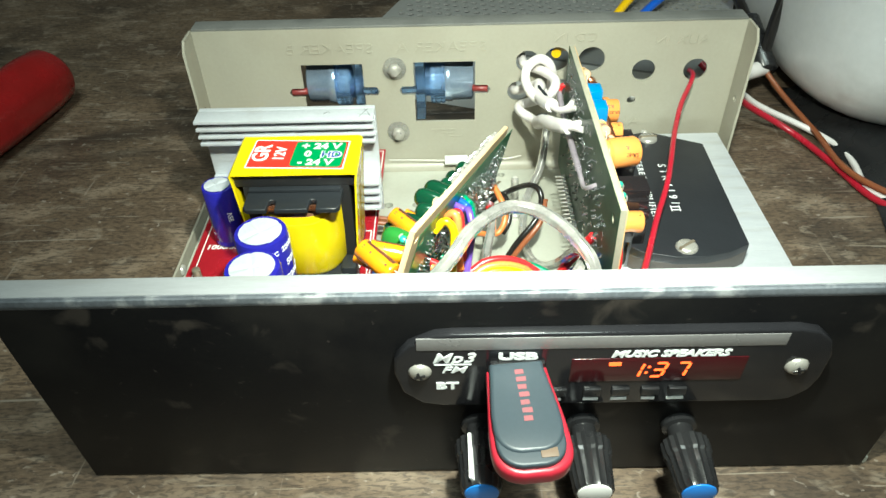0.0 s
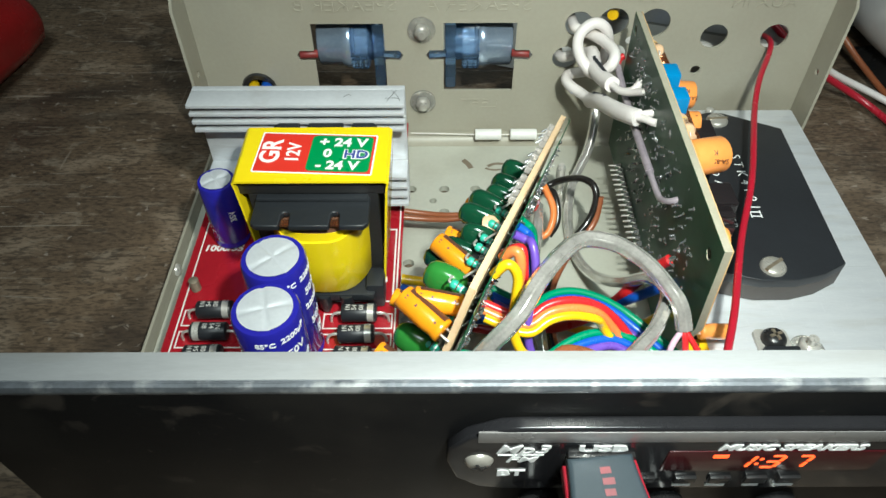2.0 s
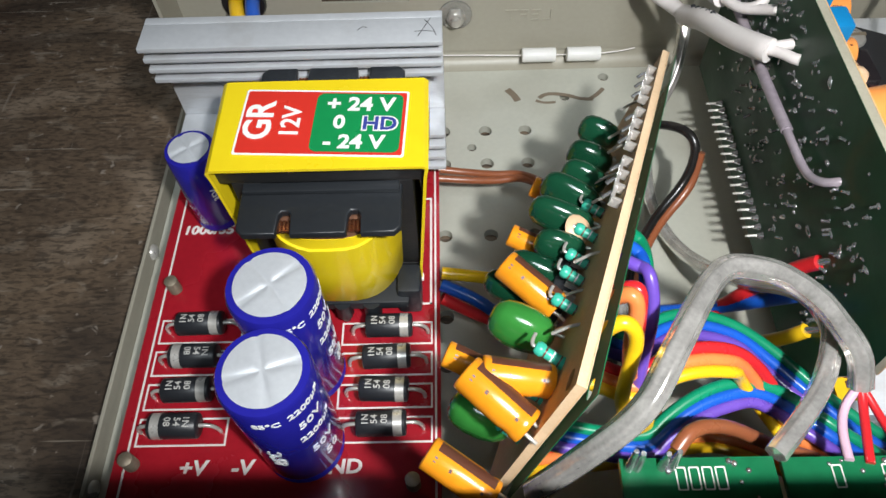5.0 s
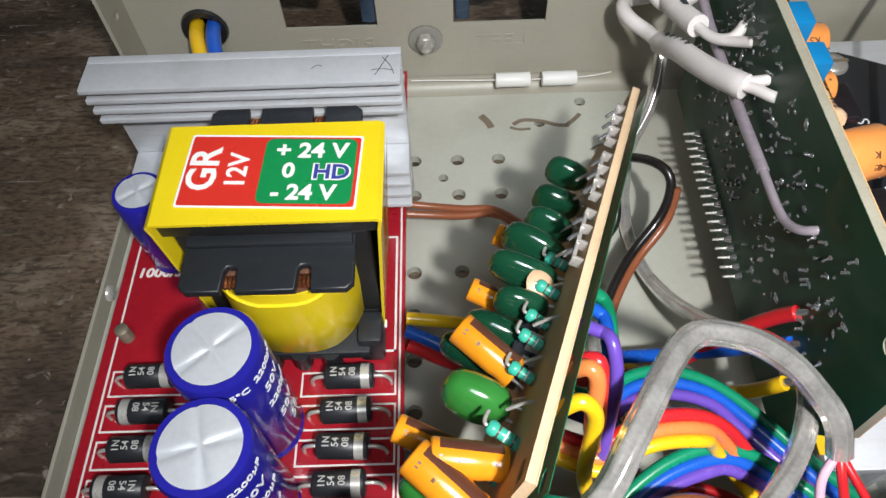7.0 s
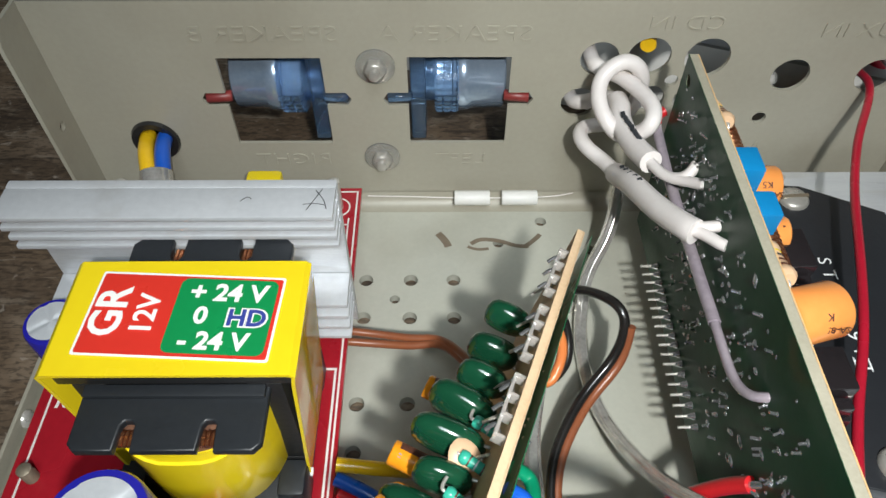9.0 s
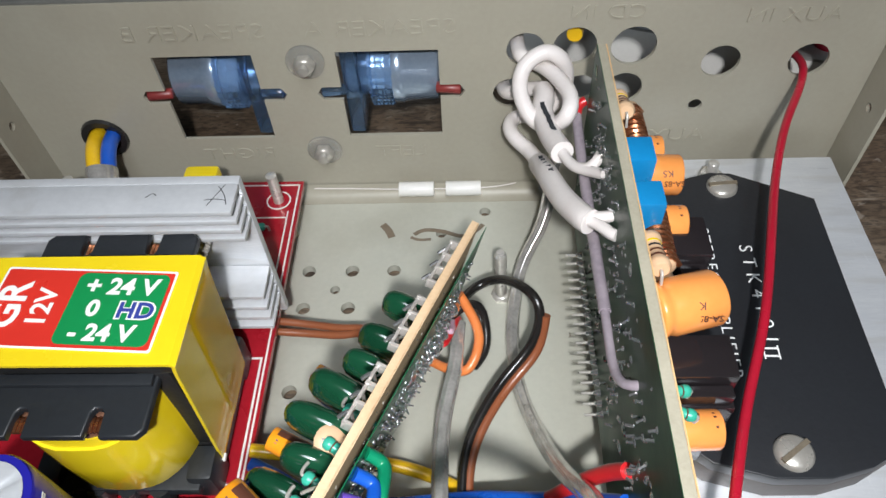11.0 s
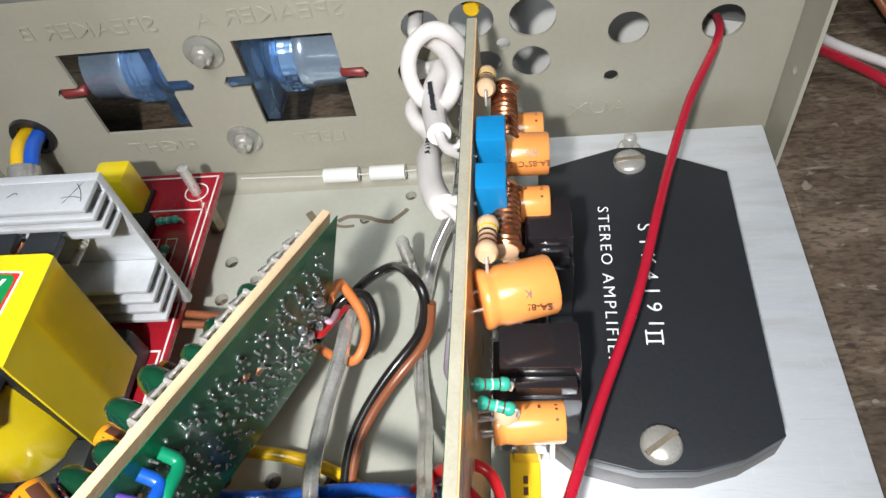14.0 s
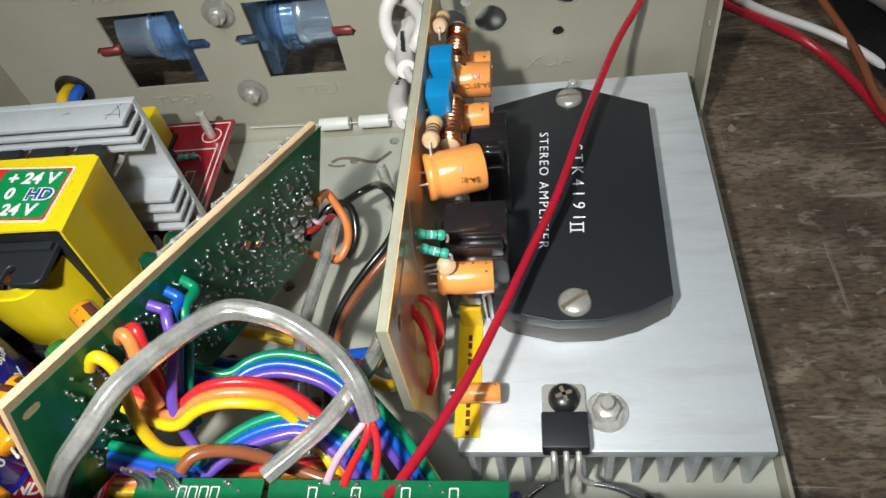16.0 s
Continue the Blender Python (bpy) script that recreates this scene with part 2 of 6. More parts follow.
WREDB = mat("scarlet_wire", (0.60, 0.02, 0.025), (0.52, 0.015, 0.02), 0.3, 0, 120, 900, 0.06, coat=0.2)
WBLACK = mat("black_wire", (0.010, 0.009, 0.009), (0.018, 0.016, 0.015), 0.22, 0, 120, 900, 0.06, coat=0.3)
WBROWN = mat("brown_wire", (0.26, 0.085, 0.035), (0.21, 0.065, 0.028), 0.3, 0, 120, 900, 0.06, coat=0.2)
WORANGE = mat("orange_wire", (0.72, 0.22, 0.06), (0.64, 0.18, 0.05), 0.3, 0, 120, 900, 0.06, coat=0.2)
WYELLOW = mat("yellow_wire", (0.80, 0.50, 0.010), (0.72, 0.43, 0.008), 0.3, 0, 120, 900, 0.06, coat=0.2)
WGREEN = mat("green_wire", (0.008, 0.24, 0.12), (0.006, 0.19, 0.09), 0.3, 0, 120, 900, 0.06, coat=0.2)
WBLUE = mat("blue_wire", (0.012, 0.10, 0.52), (0.010, 0.08, 0.44), 0.3, 0, 120, 900, 0.06, coat=0.2)
WVIOLET = mat("violet_wire", (0.14, 0.07, 0.42), (0.11, 0.055, 0.35), 0.3, 0, 120, 900, 0.06, coat=0.2)
WPINK = mat("pale_pink_wire", (0.62, 0.42, 0.52), (0.55, 0.36, 0.46), 0.35, 0, 120, 900, 0.06)
WCLEAR = mat("clear_sheath_over_tinned_strands", (0.95, 0.92, 0.87), (0.48, 0.465, 0.44), 0.17, 0.70, 210, 1500, 0.15, (1, 1, 1), coat=1.0)
WLILAC = mat("lilac_sleeving", (0.40, 0.35, 0.39), (0.27, 0.23, 0.27), 0.22, 0.1, 120, 900, 0.1, coat=0.5)
BLUECLEAR = glassy("blue_clear_plastic", (0.42, 0.66, 1.0), 0.10, 1.30, 0.95)
# Bare metal; the blue it reflects is mixed into its base colour.
BLUEREFLECT = mat("metal_painted_blue_reflection", (0.46, 0.56, 0.70), (0.32, 0.42, 0.57), 0.18, 0.62, 90, 900, 0.05, coat=0.8)
CLEAR = glassy("clear_plastic_washer", (0.85, 0.84, 0.80), 0.12, 1.35, 0.85)
REDTIP = mat("red_terminal_tip", (0.24, 0.035, 0.03), (0.17, 0.025, 0.025), 0.4, 0, 200, 900, 0.1)
HANDLE = mat("red_handle_plastic", (0.30, 0.012, 0.014), (0.22, 0.010, 0.010), 0.28, 0, 60, 600, 0.1, coat=0.3)
GREYLID = mat("dark_grey_usb_shell", (0.040, 0.054, 0.066), (0.032, 0.044, 0.054), 0.4, 0, 60, 900, 0.1)
USBRED = mat("usb_red_shell", (0.40, 0.020, 0.040), (0.34, 0.018, 0.034), 0.3, 0, 60, 900, 0.06)
FADED = mat("faded_red_print", (0.26, 0.07, 0.08), (0.15, 0.07, 0.08), 0.5, 0, 200, 1500, 0.05)
STRIPBLK = mat("glossy_black_fascia", (0.012, 0.012, 0.014), (0.016, 0.016, 0.018), 0.12, 0, 60, 900, 0.02, coat=0.0)
DISPLAY = mat("dark_red_display_window", (0.05, 0.006, 0.008), (0.035, 0.004, 0.006), 0.15, 0, 60, 900, 0.02)
DIGIT = glow("display_digit", (1.0, 0.10, 0.02), 2.2)
KBLUE = mat("blue_knob_cap", (0.03, 0.22, 0.70), (0.03, 0.20, 0.62), 0.35, 0, 200, 900, 0.03)
WALLP = mat("plain_wall_plaster", (0.45, 0.44, 0.41), (0.40, 0.39, 0.36), 0.8, 0, 4, 60, 0.1)
FLOORC = mat("cement_floor", (0.22, 0.21, 0.20), (0.17, 0.165, 0.16), 0.7, 0, 5, 80, 0.2)
PERF = mat("perforated_steel", (0.48, 0.48, 0.47), (0.40, 0.40, 0.39), 0.4, 0.6, 40, 600, 0.1)
STAIN = mat("brown_rust_stain", (0.15, 0.115, 0.08), (0.20, 0.16, 0.115), 0.6, 0, 400, 1500, 0.1)
YLABEL = mat("yellow_sticker", (0.78, 0.50, 0.01), (0.70, 0.44, 0.01), 0.4, 0, 60, 600, 0.05)


# ---- mesh helpers ----
def thing(name, label, category, group="", loc=(0, 0, 0), kind=""):
    ob = new(name)
    ob.empty_display_size = 0.005
    ob.location = loc
    ob.matrix_basis = Matrix.Translation(loc)
    return tagged(ob, label, category, group, kind)


def part(name, bm, material, parent=None, label="", angle=53, kind=""):
    me = bpy.data.meshes.new(name)
    bm.normal_update()
    bm.to_mesh(me)
    bm.free()
    me.materials.append(material)
    for poly in me.polygons:
        poly.use_smooth = True
    me.set_sharp_from_angle(angle=radians(angle))
    ob = new(name, me)
    if parent:
        ob.parent = parent
        if parent.parent is None:
            ob.matrix_parent_inverse = parent.matrix_basis.inverted()
    return tagged(ob, label, kind=kind)


def box(bm, x0, x1, y0, y1, z0, z1, bevel=0.0, m=None):
    verts = bmesh.ops.create_cube(bm, size=1.0)["verts"]
    t = Matrix.Translation(((x0 + x1) / 2, (y0 + y1) / 2, (z0 + z1) / 2)) @ Matrix.Diagonal((abs(x1 - x0), abs(y1 - y0), abs(z1 - z0), 1))
    bmesh.ops.transform(bm, matrix=t, verts=verts)
    if bevel:
        edges = list({e for v in verts for e in v.link_edges})
        out = bmesh.ops.bevel(bm, geom=edges, offset=bevel, segments=2, affect="EDGES", profile=0.6)
        verts = list({v for f in out["faces"] for v in f.verts} | {v for v in verts if v.is_valid})
    if m is not None:
        bmesh.ops.transform(bm, matrix=m, verts=[v for v in verts if v.is_valid])
    return bm


def lathe(bm, profile, seg=20, m=None):
    """Turns a profile of (radius, height) about z."""
    rings = []
    m = m or Matrix()
    for r, h in profile:
        if r < 1e-7:
            rings.append([bm.verts.new(m @ Vector((0, 0, h)))])
        else:
            rings.append([bm.verts.new(m @ Vector((r * math.cos(2 * math.pi * i / seg), r * math.sin(2 * math.pi * i / seg), h))) for i in range(seg)])
    for a, b in zip(rings, rings[1:]):
        for i in range(seg):
            j = (i + 1) % seg
            if len(a) == 1 and len(b) > 1:
                bm.faces.new((a[0], b[i], b[j]))
            elif len(b) == 1 and len(a) > 1:
                bm.faces.new((a[i], a[j], b[0]))
            elif len(a) > 1:
                bm.faces.new((a[i], a[j], b[j], b[i]))
    for ring, flip in ((rings[0], True), (rings[-1], False)):
        if len(ring) > 1:
            bm.faces.new(ring[::-1] if flip else ring)
    bmesh.ops.recalc_face_normals(bm, faces=bm.faces)
    return bm


def spline(pts, per=7):
    pts = [Vector(p) for p in pts]
    if len(pts) < 3:
        return pts
    ext = [pts[0] * 2 - pts[1], *pts, pts[-1] * 2 - pts[-2]]
    out = []
    for i in range(1, len(ext) - 2):
        a, b, c, d = ext[i - 1:i + 3]
        for k in range(per):
            t = k / per
            out.append(0.5 * (2 * b + (c - a) * t + (2 * a - 5 * b + 4 * c - d) * t * t + (3 * b - 3 * c + d - a) * t ** 3))
    out.append(pts[-1])
    for _ in range(10):
        out = [out[0], *[(out[i - 1] + 2 * out[i] + out[i + 1]) / 4 for i in range(1, len(out) - 1)], out[-1]]
    return out


def sweep(bm, pts, r, seg=8, per=7, flat=1.0, side=None, lobes=0):
    """A tube along a smooth curve; flat squeezes it across, lobes twists strands into its surface."""
    line = spline(pts, per)
    up = Vector(side) if side else Vector((0.13, 0.21, 0.97))
    rings = []
    for i, p in enumerate(line):
        tan = (line[min(i + 1, len(line) - 1)] - line[max(i - 1, 0)]).normalized()
        up = up - tan * up.dot(tan)
        if up.length < 1e-6:
            up = tan.orthogonal()
        up.normalize()
        sd = tan.cross(up)
        rr = r(i / (len(line) - 1)) if callable(r) else r
        rings.append([bm.verts.new(p + rr * (1 + 0.05 * math.cos(lobes * 2 * math.pi * k / seg + 0.16 * i) * bool(lobes)) * (math.cos(2 * math.pi * k / seg) * sd + flat * math.sin(2 * math.pi * k / seg) * up)) for k in range(seg)])
    for a, b in zip(rings, rings[1:]):
        for i in range(seg):
            j = (i + 1) % seg
            bm.faces.new((a[i], a[j], b[j], b[i]))
    bm.faces.new(rings[0][::-1])
    bm.faces.new(rings[-1])
    bmesh.ops.recalc_face_normals(bm, faces=bm.faces)
    return bm


def circle(x, y, r, n=20):
    return [(x + r * math.cos(2 * math.pi * i / n), y + r * math.sin(2 * math.pi * i / n)) for i in range(n)]


def rounded(x0, x1, y0, y1, r, n=5):
    out = []
    for cx, cy, a in ((x1 - r, y1 - r, 0), (x0 + r, y1 - r, 90), (x0 + r, y0 + r, 180), (x1 - r, y0 + r, 270)):
        out += [(cx + r * math.cos(radians(a + 90 * i / n)), cy + r * math.sin(radians(a + 90 * i / n))) for i in range(n + 1)]
    return out


def from_curve(data, m):
    ob = bpy.data.objects.new("temp", data)
    scene.collection.objects.link(ob)
    me = bpy.data.meshes.new_from_object(ob.evaluated_get(bpy.context.evaluated_depsgraph_get()))
    bpy.data.objects.remove(ob)
    bpy.data.curves.remove(data)
    bm = bmesh.new()
    bm.from_mesh(me)
    bpy.data.meshes.remove(me)
    bmesh.ops.remove_doubles(bm, verts=bm.verts, dist=1e-7)
    bmesh.ops.transform(bm, matrix=m, verts=bm.verts)
    return bm


def sheet(outline, holes, thick, m=None, bevel=0.0):
    """A flat sheet in xy with real holes; its top lies at z = 0, its thickness below."""
    data = bpy.data.curves.new("temp", "CURVE")
    data.dimensions, data.fill_mode, data.extrude, data.bevel_depth = "2D", "BOTH", thick / 2 - bevel, bevel
    for loop in (outline, *holes):
        s = data.splines.new("POLY")
        s.points.add(len(loop) - 1)
        for q, (x, y) in zip(s.points, loop):
            q.co = (x, y, 0, 1)
        s.use_cyclic_u = True
    return from_curve(data, (m or Matrix()) @ Matrix.Translation((0, 0, -thick / 2)))


def letters(text, size, m, thick=0.00012, shear=0.0, bold=0.0, wide=1.0, space=1.0):
    data = bpy.data.curves.new("temp", "FONT")
    data.body, data.size, data.extrude, data.shear, data.offset = text, size, thick, shear, bold
    data.align_x, data.align_y = "CENTER", "CENTER"
    data.resolution_u, data.space_character = 3, space
    return from_curve(data, m @ Matrix.Diagonal((wide, 1, 1, 1)))


def put(bm, m):
    bmesh.ops.transform(bm, matrix=m, verts=bm.verts)
    return bm


def B():
    return bmesh.new()


def along(p0, p1):
    """A pose whose z points from p0 to p1."""
    d = Vector(p1) - Vector(p0)
    return Matrix.Translation(p0) @ d.to_track_quat("Z", "Y").to_matrix().to_4x4()


def rod(bm, p0, p1, r, seg=12, cut=0.12):
    h = (Vector(p1) - Vector(p0)).length
    c = min(r, h / 2) * cut
    return lathe(bm, [(0, 0), (r - c, 0), (r, c), (r, h - c), (r - c, h), (0, h)], seg, along(p0, p1))


# ---- setting: table and room ----
def seam(y, amp, seed):
    return [(x, y + amp * noise.noise((x * 14, seed, 0.3))) for x in np.linspace(-0.8, 0.8, 60)]


table = tagged(new("table"), "", "table", kind="structure")
table["label"] = "worn scratched grey-brown wooden work table of wide planks"
EDGES = [-0.55, -0.2, 0.085, 0.331, 0.60, 0.85]
for i, (y0, y1) in enumerate(zip(EDGES, EDGES[1:])):
    low, high = seam(y0, 0.002, y0 * 9), seam(y1, 0.002, y1 * 9)
    shape = [(x, y + 0.0009) for x, y in low] + [(x, y - 0.0009) for x, y in reversed(high)]
    part("plank", sheet(shape, [], 0.03, bevel=0.0008), WOOD, table, angle=50)
room_floor = part("floor", box(B(), -2.2, 2.2, -2.2, 2.2, -0.80, -0.75), FLOORC, kind="structure")
tagged(room_floor, "plain grey cement floor under the table", "floor")
for name, b in (("wall_north", (-2.2, 2.2, 2.2, 2.3)), ("wall_south", (-2.2, 2.2, -2.3, -2.2)), ("wall_east", (2.2, 2.3, -2.2, 2.2)), ("wall_west", (-2.3, -2.2, -2.2, 2.2))):
    tagged(part(name, box(B(), *b, -0.75, 1.85), WALLP, kind="structure"), "plain off-white plaster wall", "wall")
tagged(part("ceiling", box(B(), -2.2, 2.2, -2.2, 2.2, 1.85, 1.95), WALLP, kind="structure"), "plain off-white ceiling", "ceiling")
for sx in (-0.72, 0.72):
    for sy in (-0.47, 0.77):
        part("table_leg", box(B(), sx - 0.03, sx + 0.03, sy - 0.03, sy + 0.03, -0.75, -0.0301, 0.003), WOOD, table)

# ---- chassis ----
chassis = thing("amplifier_chassis", "open beige sheet-steel amplifier chassis with black front", "amplifier case", loc=(0.01, 0.2, 0))
FLOOR_Z, BACK_Y = 0.003, 0.277
XL, XR = -0.1005, 0.1248
holes = [circle(x, y, 0.00195, 14) for y in (0.247, 0.2345, 0.2095, 0.197, 0.185, 0.172) for x in (-0.0233, -0.0110, 0.0008) if not (y in (0.197, 0.172) and x > -0.02)]
holes += [circle(-0.0152, 0.2406, 0.0014, 12), circle(0.0268, 0.2685, 0.0017, 12), circle(0.0139, 0.2603, 0.0016, 12), circle(0.0402, 0.2575, 0.0017, 12), circle(0.0147, 0.1845, 0.0019, 12), circle(0.0155, 0.172, 0.0019, 12)]
part("floor_panel", sheet([(XL, 0.1195), (XR, 0.1195), (XR, 0.2745), (XL, 0.2745)], holes, 0.0026, Matrix.Translation((0, 0, FLOOR_Z))), PALE, chassis, "pale steel floor with rows of punched holes")
UPRIGHT = Matrix.Translation((0, BACK_Y, 0)) @ pose(0, 0, 0, 90, 0, 0)


def window_cut(x0, x1, z0, z1, zs):
    return [(x0, z0), (x1, z0), (x1, zs - 0.0021), (x1 + 0.0052, zs - 0.0021), (x1 + 0.0066, zs), (x1 + 0.0052, zs + 0.0021), (x1, zs + 0.0021), (x1, z1), (x0, z1), (x0, zs + 0.0021), (x0 - 0.0052, zs + 0.0021), (x0 - 0.0066, zs), (x0 - 0.0052, zs - 0.0021), (x0, zs - 0.0021)]


cuts = [window_cut(-0.0583, -0.0324, 0.0266, 0.0545, 0.0417), window_cut(-0.0110, 0.0150, 0.0266, 0.0547, 0.0417)]
for x, z, r in ((-0.081, 0.028, 0.0058), (0.0368, 0.0541, 0.0048), (0.0490, 0.0547, 0.0054), (0.0635, 0.0543, 0.0056), (0.0860, 0.0490, 0.0048), (0.1077, 0.0488, 0.0049), (0.0629, 0.0414, 0.0048), (0.0562, 0.0475, 0.0017), (0.0516, 0.0418, 0.0040), (0.0828, 0.0352, 0.0018), (0.0335, 0.0405, 0.0046)):
    cuts.append(circle(x, z, r, 22))
part("back_panel", sheet([(XL, 0.0004), (XR, 0.0004), (XR, 0.0700), (XL, 0.0700)], cuts, 0.001, UPRIGHT @ Matrix.Translation((0, 0, 0))), BEIGE, chassis, "beige back panel with round holes and square cutouts")
part("back_top_flange", box(B(), XL, XR, BACK_Y + 0.0003, BACK_Y + 0.0085, 0.0700, 0.0710, 0.0003), FLANGE, chassis, "dull grey bare metal top flange")
bend = B()
arc = [(0.2745, 0.0030)] + [(0.2725 + 0.0042 * math.sin(radians(a)), 0.0073 - 0.0042 * math.cos(radians(a))) for a in range(15, 91, 15)]
ring = [[bend.verts.new((x, y, z)) for y, z in [(0.2725, 0.0031), *arc[1:], (0.2768, 0.0001), (0.2725, 0.0001)]] for x in (XL + 0.0002, XR - 0.0002)]
for i in range(len(ring[0])):
    j = (i + 1) % len(ring[0])
    bend.faces.new((ring[0][i], ring[0][j], ring[1][j], ring[1][i]))
bend.faces.new(ring[0]), bend.faces.new(ring[1][::-1])
bmesh.ops.recalc_face_normals(bend, faces=bend.faces)
part("bend", bend, BEIGE, chassis)
for x0, x1 in ((XL - 0.0011, XL - 0.0001), (XR + 0.0001, XR + 0.0011)):
    part("side_flange", put(sheet([(BACK_Y - 0.012, 0.0006), (BACK_Y + 0.001, 0.0006), (BACK_Y + 0.001, 0.0702), (BACK_Y - 0.009, 0.0702), (BACK_Y - 0.012, 0.066)], [circle(BACK_Y - 0.006, 0.038, 0.0013, 10)], 0.001), Matrix.Translation((x0, 0, 0)) @ Matrix(((0, 0, -1, 0), (1, 0, 0, 0), (0, 1, 0, 0), (0, 0, 0, 1)))), BEIGE, chassis)
    part("side_lip", box(B(), x0, x1, 0.121, 0.2645, 0.0005, 0.0085, 0.0003), BEIGE, chassis)
for y in (0.1435, 0.205):
    part("rivet", lathe(B(), [(0, -0.0002), (0.0022, -0.0002), (0.0020, 0.0005), (0.0011, 0.0009), (0, 0.0010)], 12, Matrix.Translation((XL + 0.0001, y, 0.0052)) @ pose(0, 0, 0, 0, 90, 0)), STEEL, chassis)

# embossed lettering on the outside of the back panel, seen mirrored from inside
for text, x, z, s in (("SPEAKER B", -0.0455, 0.0612, 0.0062), ("SPEAKER A", 0.0010, 0.0612, 0.0062), ("RIGHT", -0.0440, 0.0205, 0.0058), ("LEFT", 0.0030, 0.0205, 0.0058), ("AUX", 0.0800, 0.0245, 0.0060), ("CD IN", 0.0560, 0.0640, 0.0054), ("AUX IN", 0.1000, 0.0620, 0.0054)):
    part("embossing", letters(text, s, Matrix.Translation((x, BACK_Y - 0.0001, z)) @ pose(0, 0, 0, 90, 0, 0) @ Matrix.Diagonal((-1, 1, 1, 1)), 0.00022, bold=-0.00006, wide=1.25), BEIGE, chassis)

# front panel: it leans a little, with a bare bent lip on top
LEANS = Matrix(((1, 0, 0, 0), (0, 1, -0.0035 / 0.076, 0.1186), (0, 0, 1, 0), (0, 0, 0, 1)))
FX0, FX1, FTOP = -0.1035, 0.1228, 0.0768
part("front_panel", box(B(), FX0, FX1, 0, 0.0014, 0.0012, FTOP - 0.0026, 0.0002, LEANS), BLACKP, chassis, "black painted front panel, dusty and scuffed")
part("front_edge", box(B(), FX0, FX1, -0.0002, 0.0020, FTOP - 0.0032, FTOP, 0.0013, LEANS), EDGE, chassis, "scuffed rounded metal bend")
part("front_lip", box(B(), FX0, FX1, 0.0014, 0.0074, FTOP - 0.0012, FTOP + 0.0001, 0.0004, LEANS), LIP, chassis, "bare bright aluminium top lip")

# ---- front: player module, stick, knobs ----
def on_front(x, z, out=0.0):
    """A pose on the face of the front panel: x to the right, y up, z out of the face."""
    return LEANS @ Matrix.Translation((x, -out, z)) @ pose(0, 0, 0, 90, 0, 0)


player = thing("player_module", "glossy black rounded player fascia with red lit display", "media player", loc=(0.0415, 0.116, 0.052))
outline = [(-0.0517, 0.000), (-0.0512, 0.005), (-0.0480, 0.0095), (-0.0420, 0.0128), (-0.0380, 0.0132), (0.0420, 0.0132), (0.0465, 0.0122), (0.0500, 0.0090), (0.0517, 0.004), (0.0517, -0.004), (0.0505, -0.0090), (0.0470, -0.0125), (0.0430, -0.0132), (-0.0400, -0.0132), (-0.0455, -0.0120), (-0.0500, -0.0075)]
FC = on_front(0.0415, 0.0522, 0.0)
fascia = part("fascia", sheet(outline, [], 0.0030, FC @ Matrix.Translation((0, 0, 0.0031)), 0.0008), STRIPBLK, player)
# The reflection on the black top bevel, laid on as a grey strip.
part("bevel_sheen", box(B(), -0.0465, 0.0400, 0.0086, 0.0129, 0.0028, 0.00325, 0.0002, FC), mat("painted_sheen_grey", (0.30, 0.29, 0.29), (0.24, 0.235, 0.235), 0.25, 0.3, 60, 900, 0.05), fascia)
OUT = 0.00325
for text, x, y, s, sh, bold, wide in (("Mp3", -0.0380, 0.0056, 0.0050, 0.3, 0.00003, 1.15), ("FM", -0.0380, 0.0012, 0.0034, 0.3, 0.00002, 1.40), ("BT", -0.0395, -0.0052, 0.0036, 0, 0.00014, 1.35), ("USB", -0.0225, 0.0060, 0.0034, 0, 0.00016, 1.6), ("MUSIC SPEAKERS", 0.0135, 0.0062, 0.0032, 0.25, 0.00012, 1.15)):
    part("lettering", letters(text, s, FC @ Matrix.Translation((x, y, OUT)), 0.0001, sh, bold, wide), PRINT, fascia)
part("rule", box(B(), -0.0425, -0.0335, 0.0032, 0.0035, OUT - 0.0001, OUT + 0.0001, 0, FC), PRINT, fascia)
display = part("display", box(B(), -0.0095, 0.0325, -0.0042, 0.0047, OUT - 0.0006, OUT + 0.0001, 0.0002, FC), DISPLAY, player, "dark red display window")
SEGS = {"1": "bc", "3": "abcdg", "7": "abc"}
SLANT = Matrix(((1, 0.2, 0, 0), (0, 1, 0, 0), (0, 0, 1, 0), (0, 0, 0, 1)))
WHERE = {"a": (0, 0.0026, 1), "g": (0, 0, 1), "d": (0, -0.0026, 1), "b": (0.0014, 0.0013, 0), "c": (0.0014, -0.0013, 0)}
for text, x in (("1", 0.0062), ("3", 0.0118), ("7", 0.0172)):
    for seg in SEGS[text]:
        sx, sy, flat = WHERE[seg]
        w, h = (0.0011, 0.00032) if flat else (0.00032, 0.0010)
        part("digit_segment", box(B(), sx - w, sx + w, sy - h, sy + h, OUT, OUT + 0.0003, 0.0001, FC @ Matrix.Translation((x, 0.0003, 0)) @ SLANT), DIGIT, display, "orange-red lit segment")
for y in (-0.0010, 0.0012):
    part("colon", box(B(), -0.0003, 0.0003, y - 0.0003, y + 0.0003, OUT, OUT + 0.0003, 0, FC @ Matrix.Translation((0.0091, 0.0003, 0)) @ SLANT), DIGIT, display)
part("dash", box(B(), -0.0005, 0.0024, 0.0022, 0.0034, OUT, OUT + 0.0003, 0, FC), DIGIT, display)
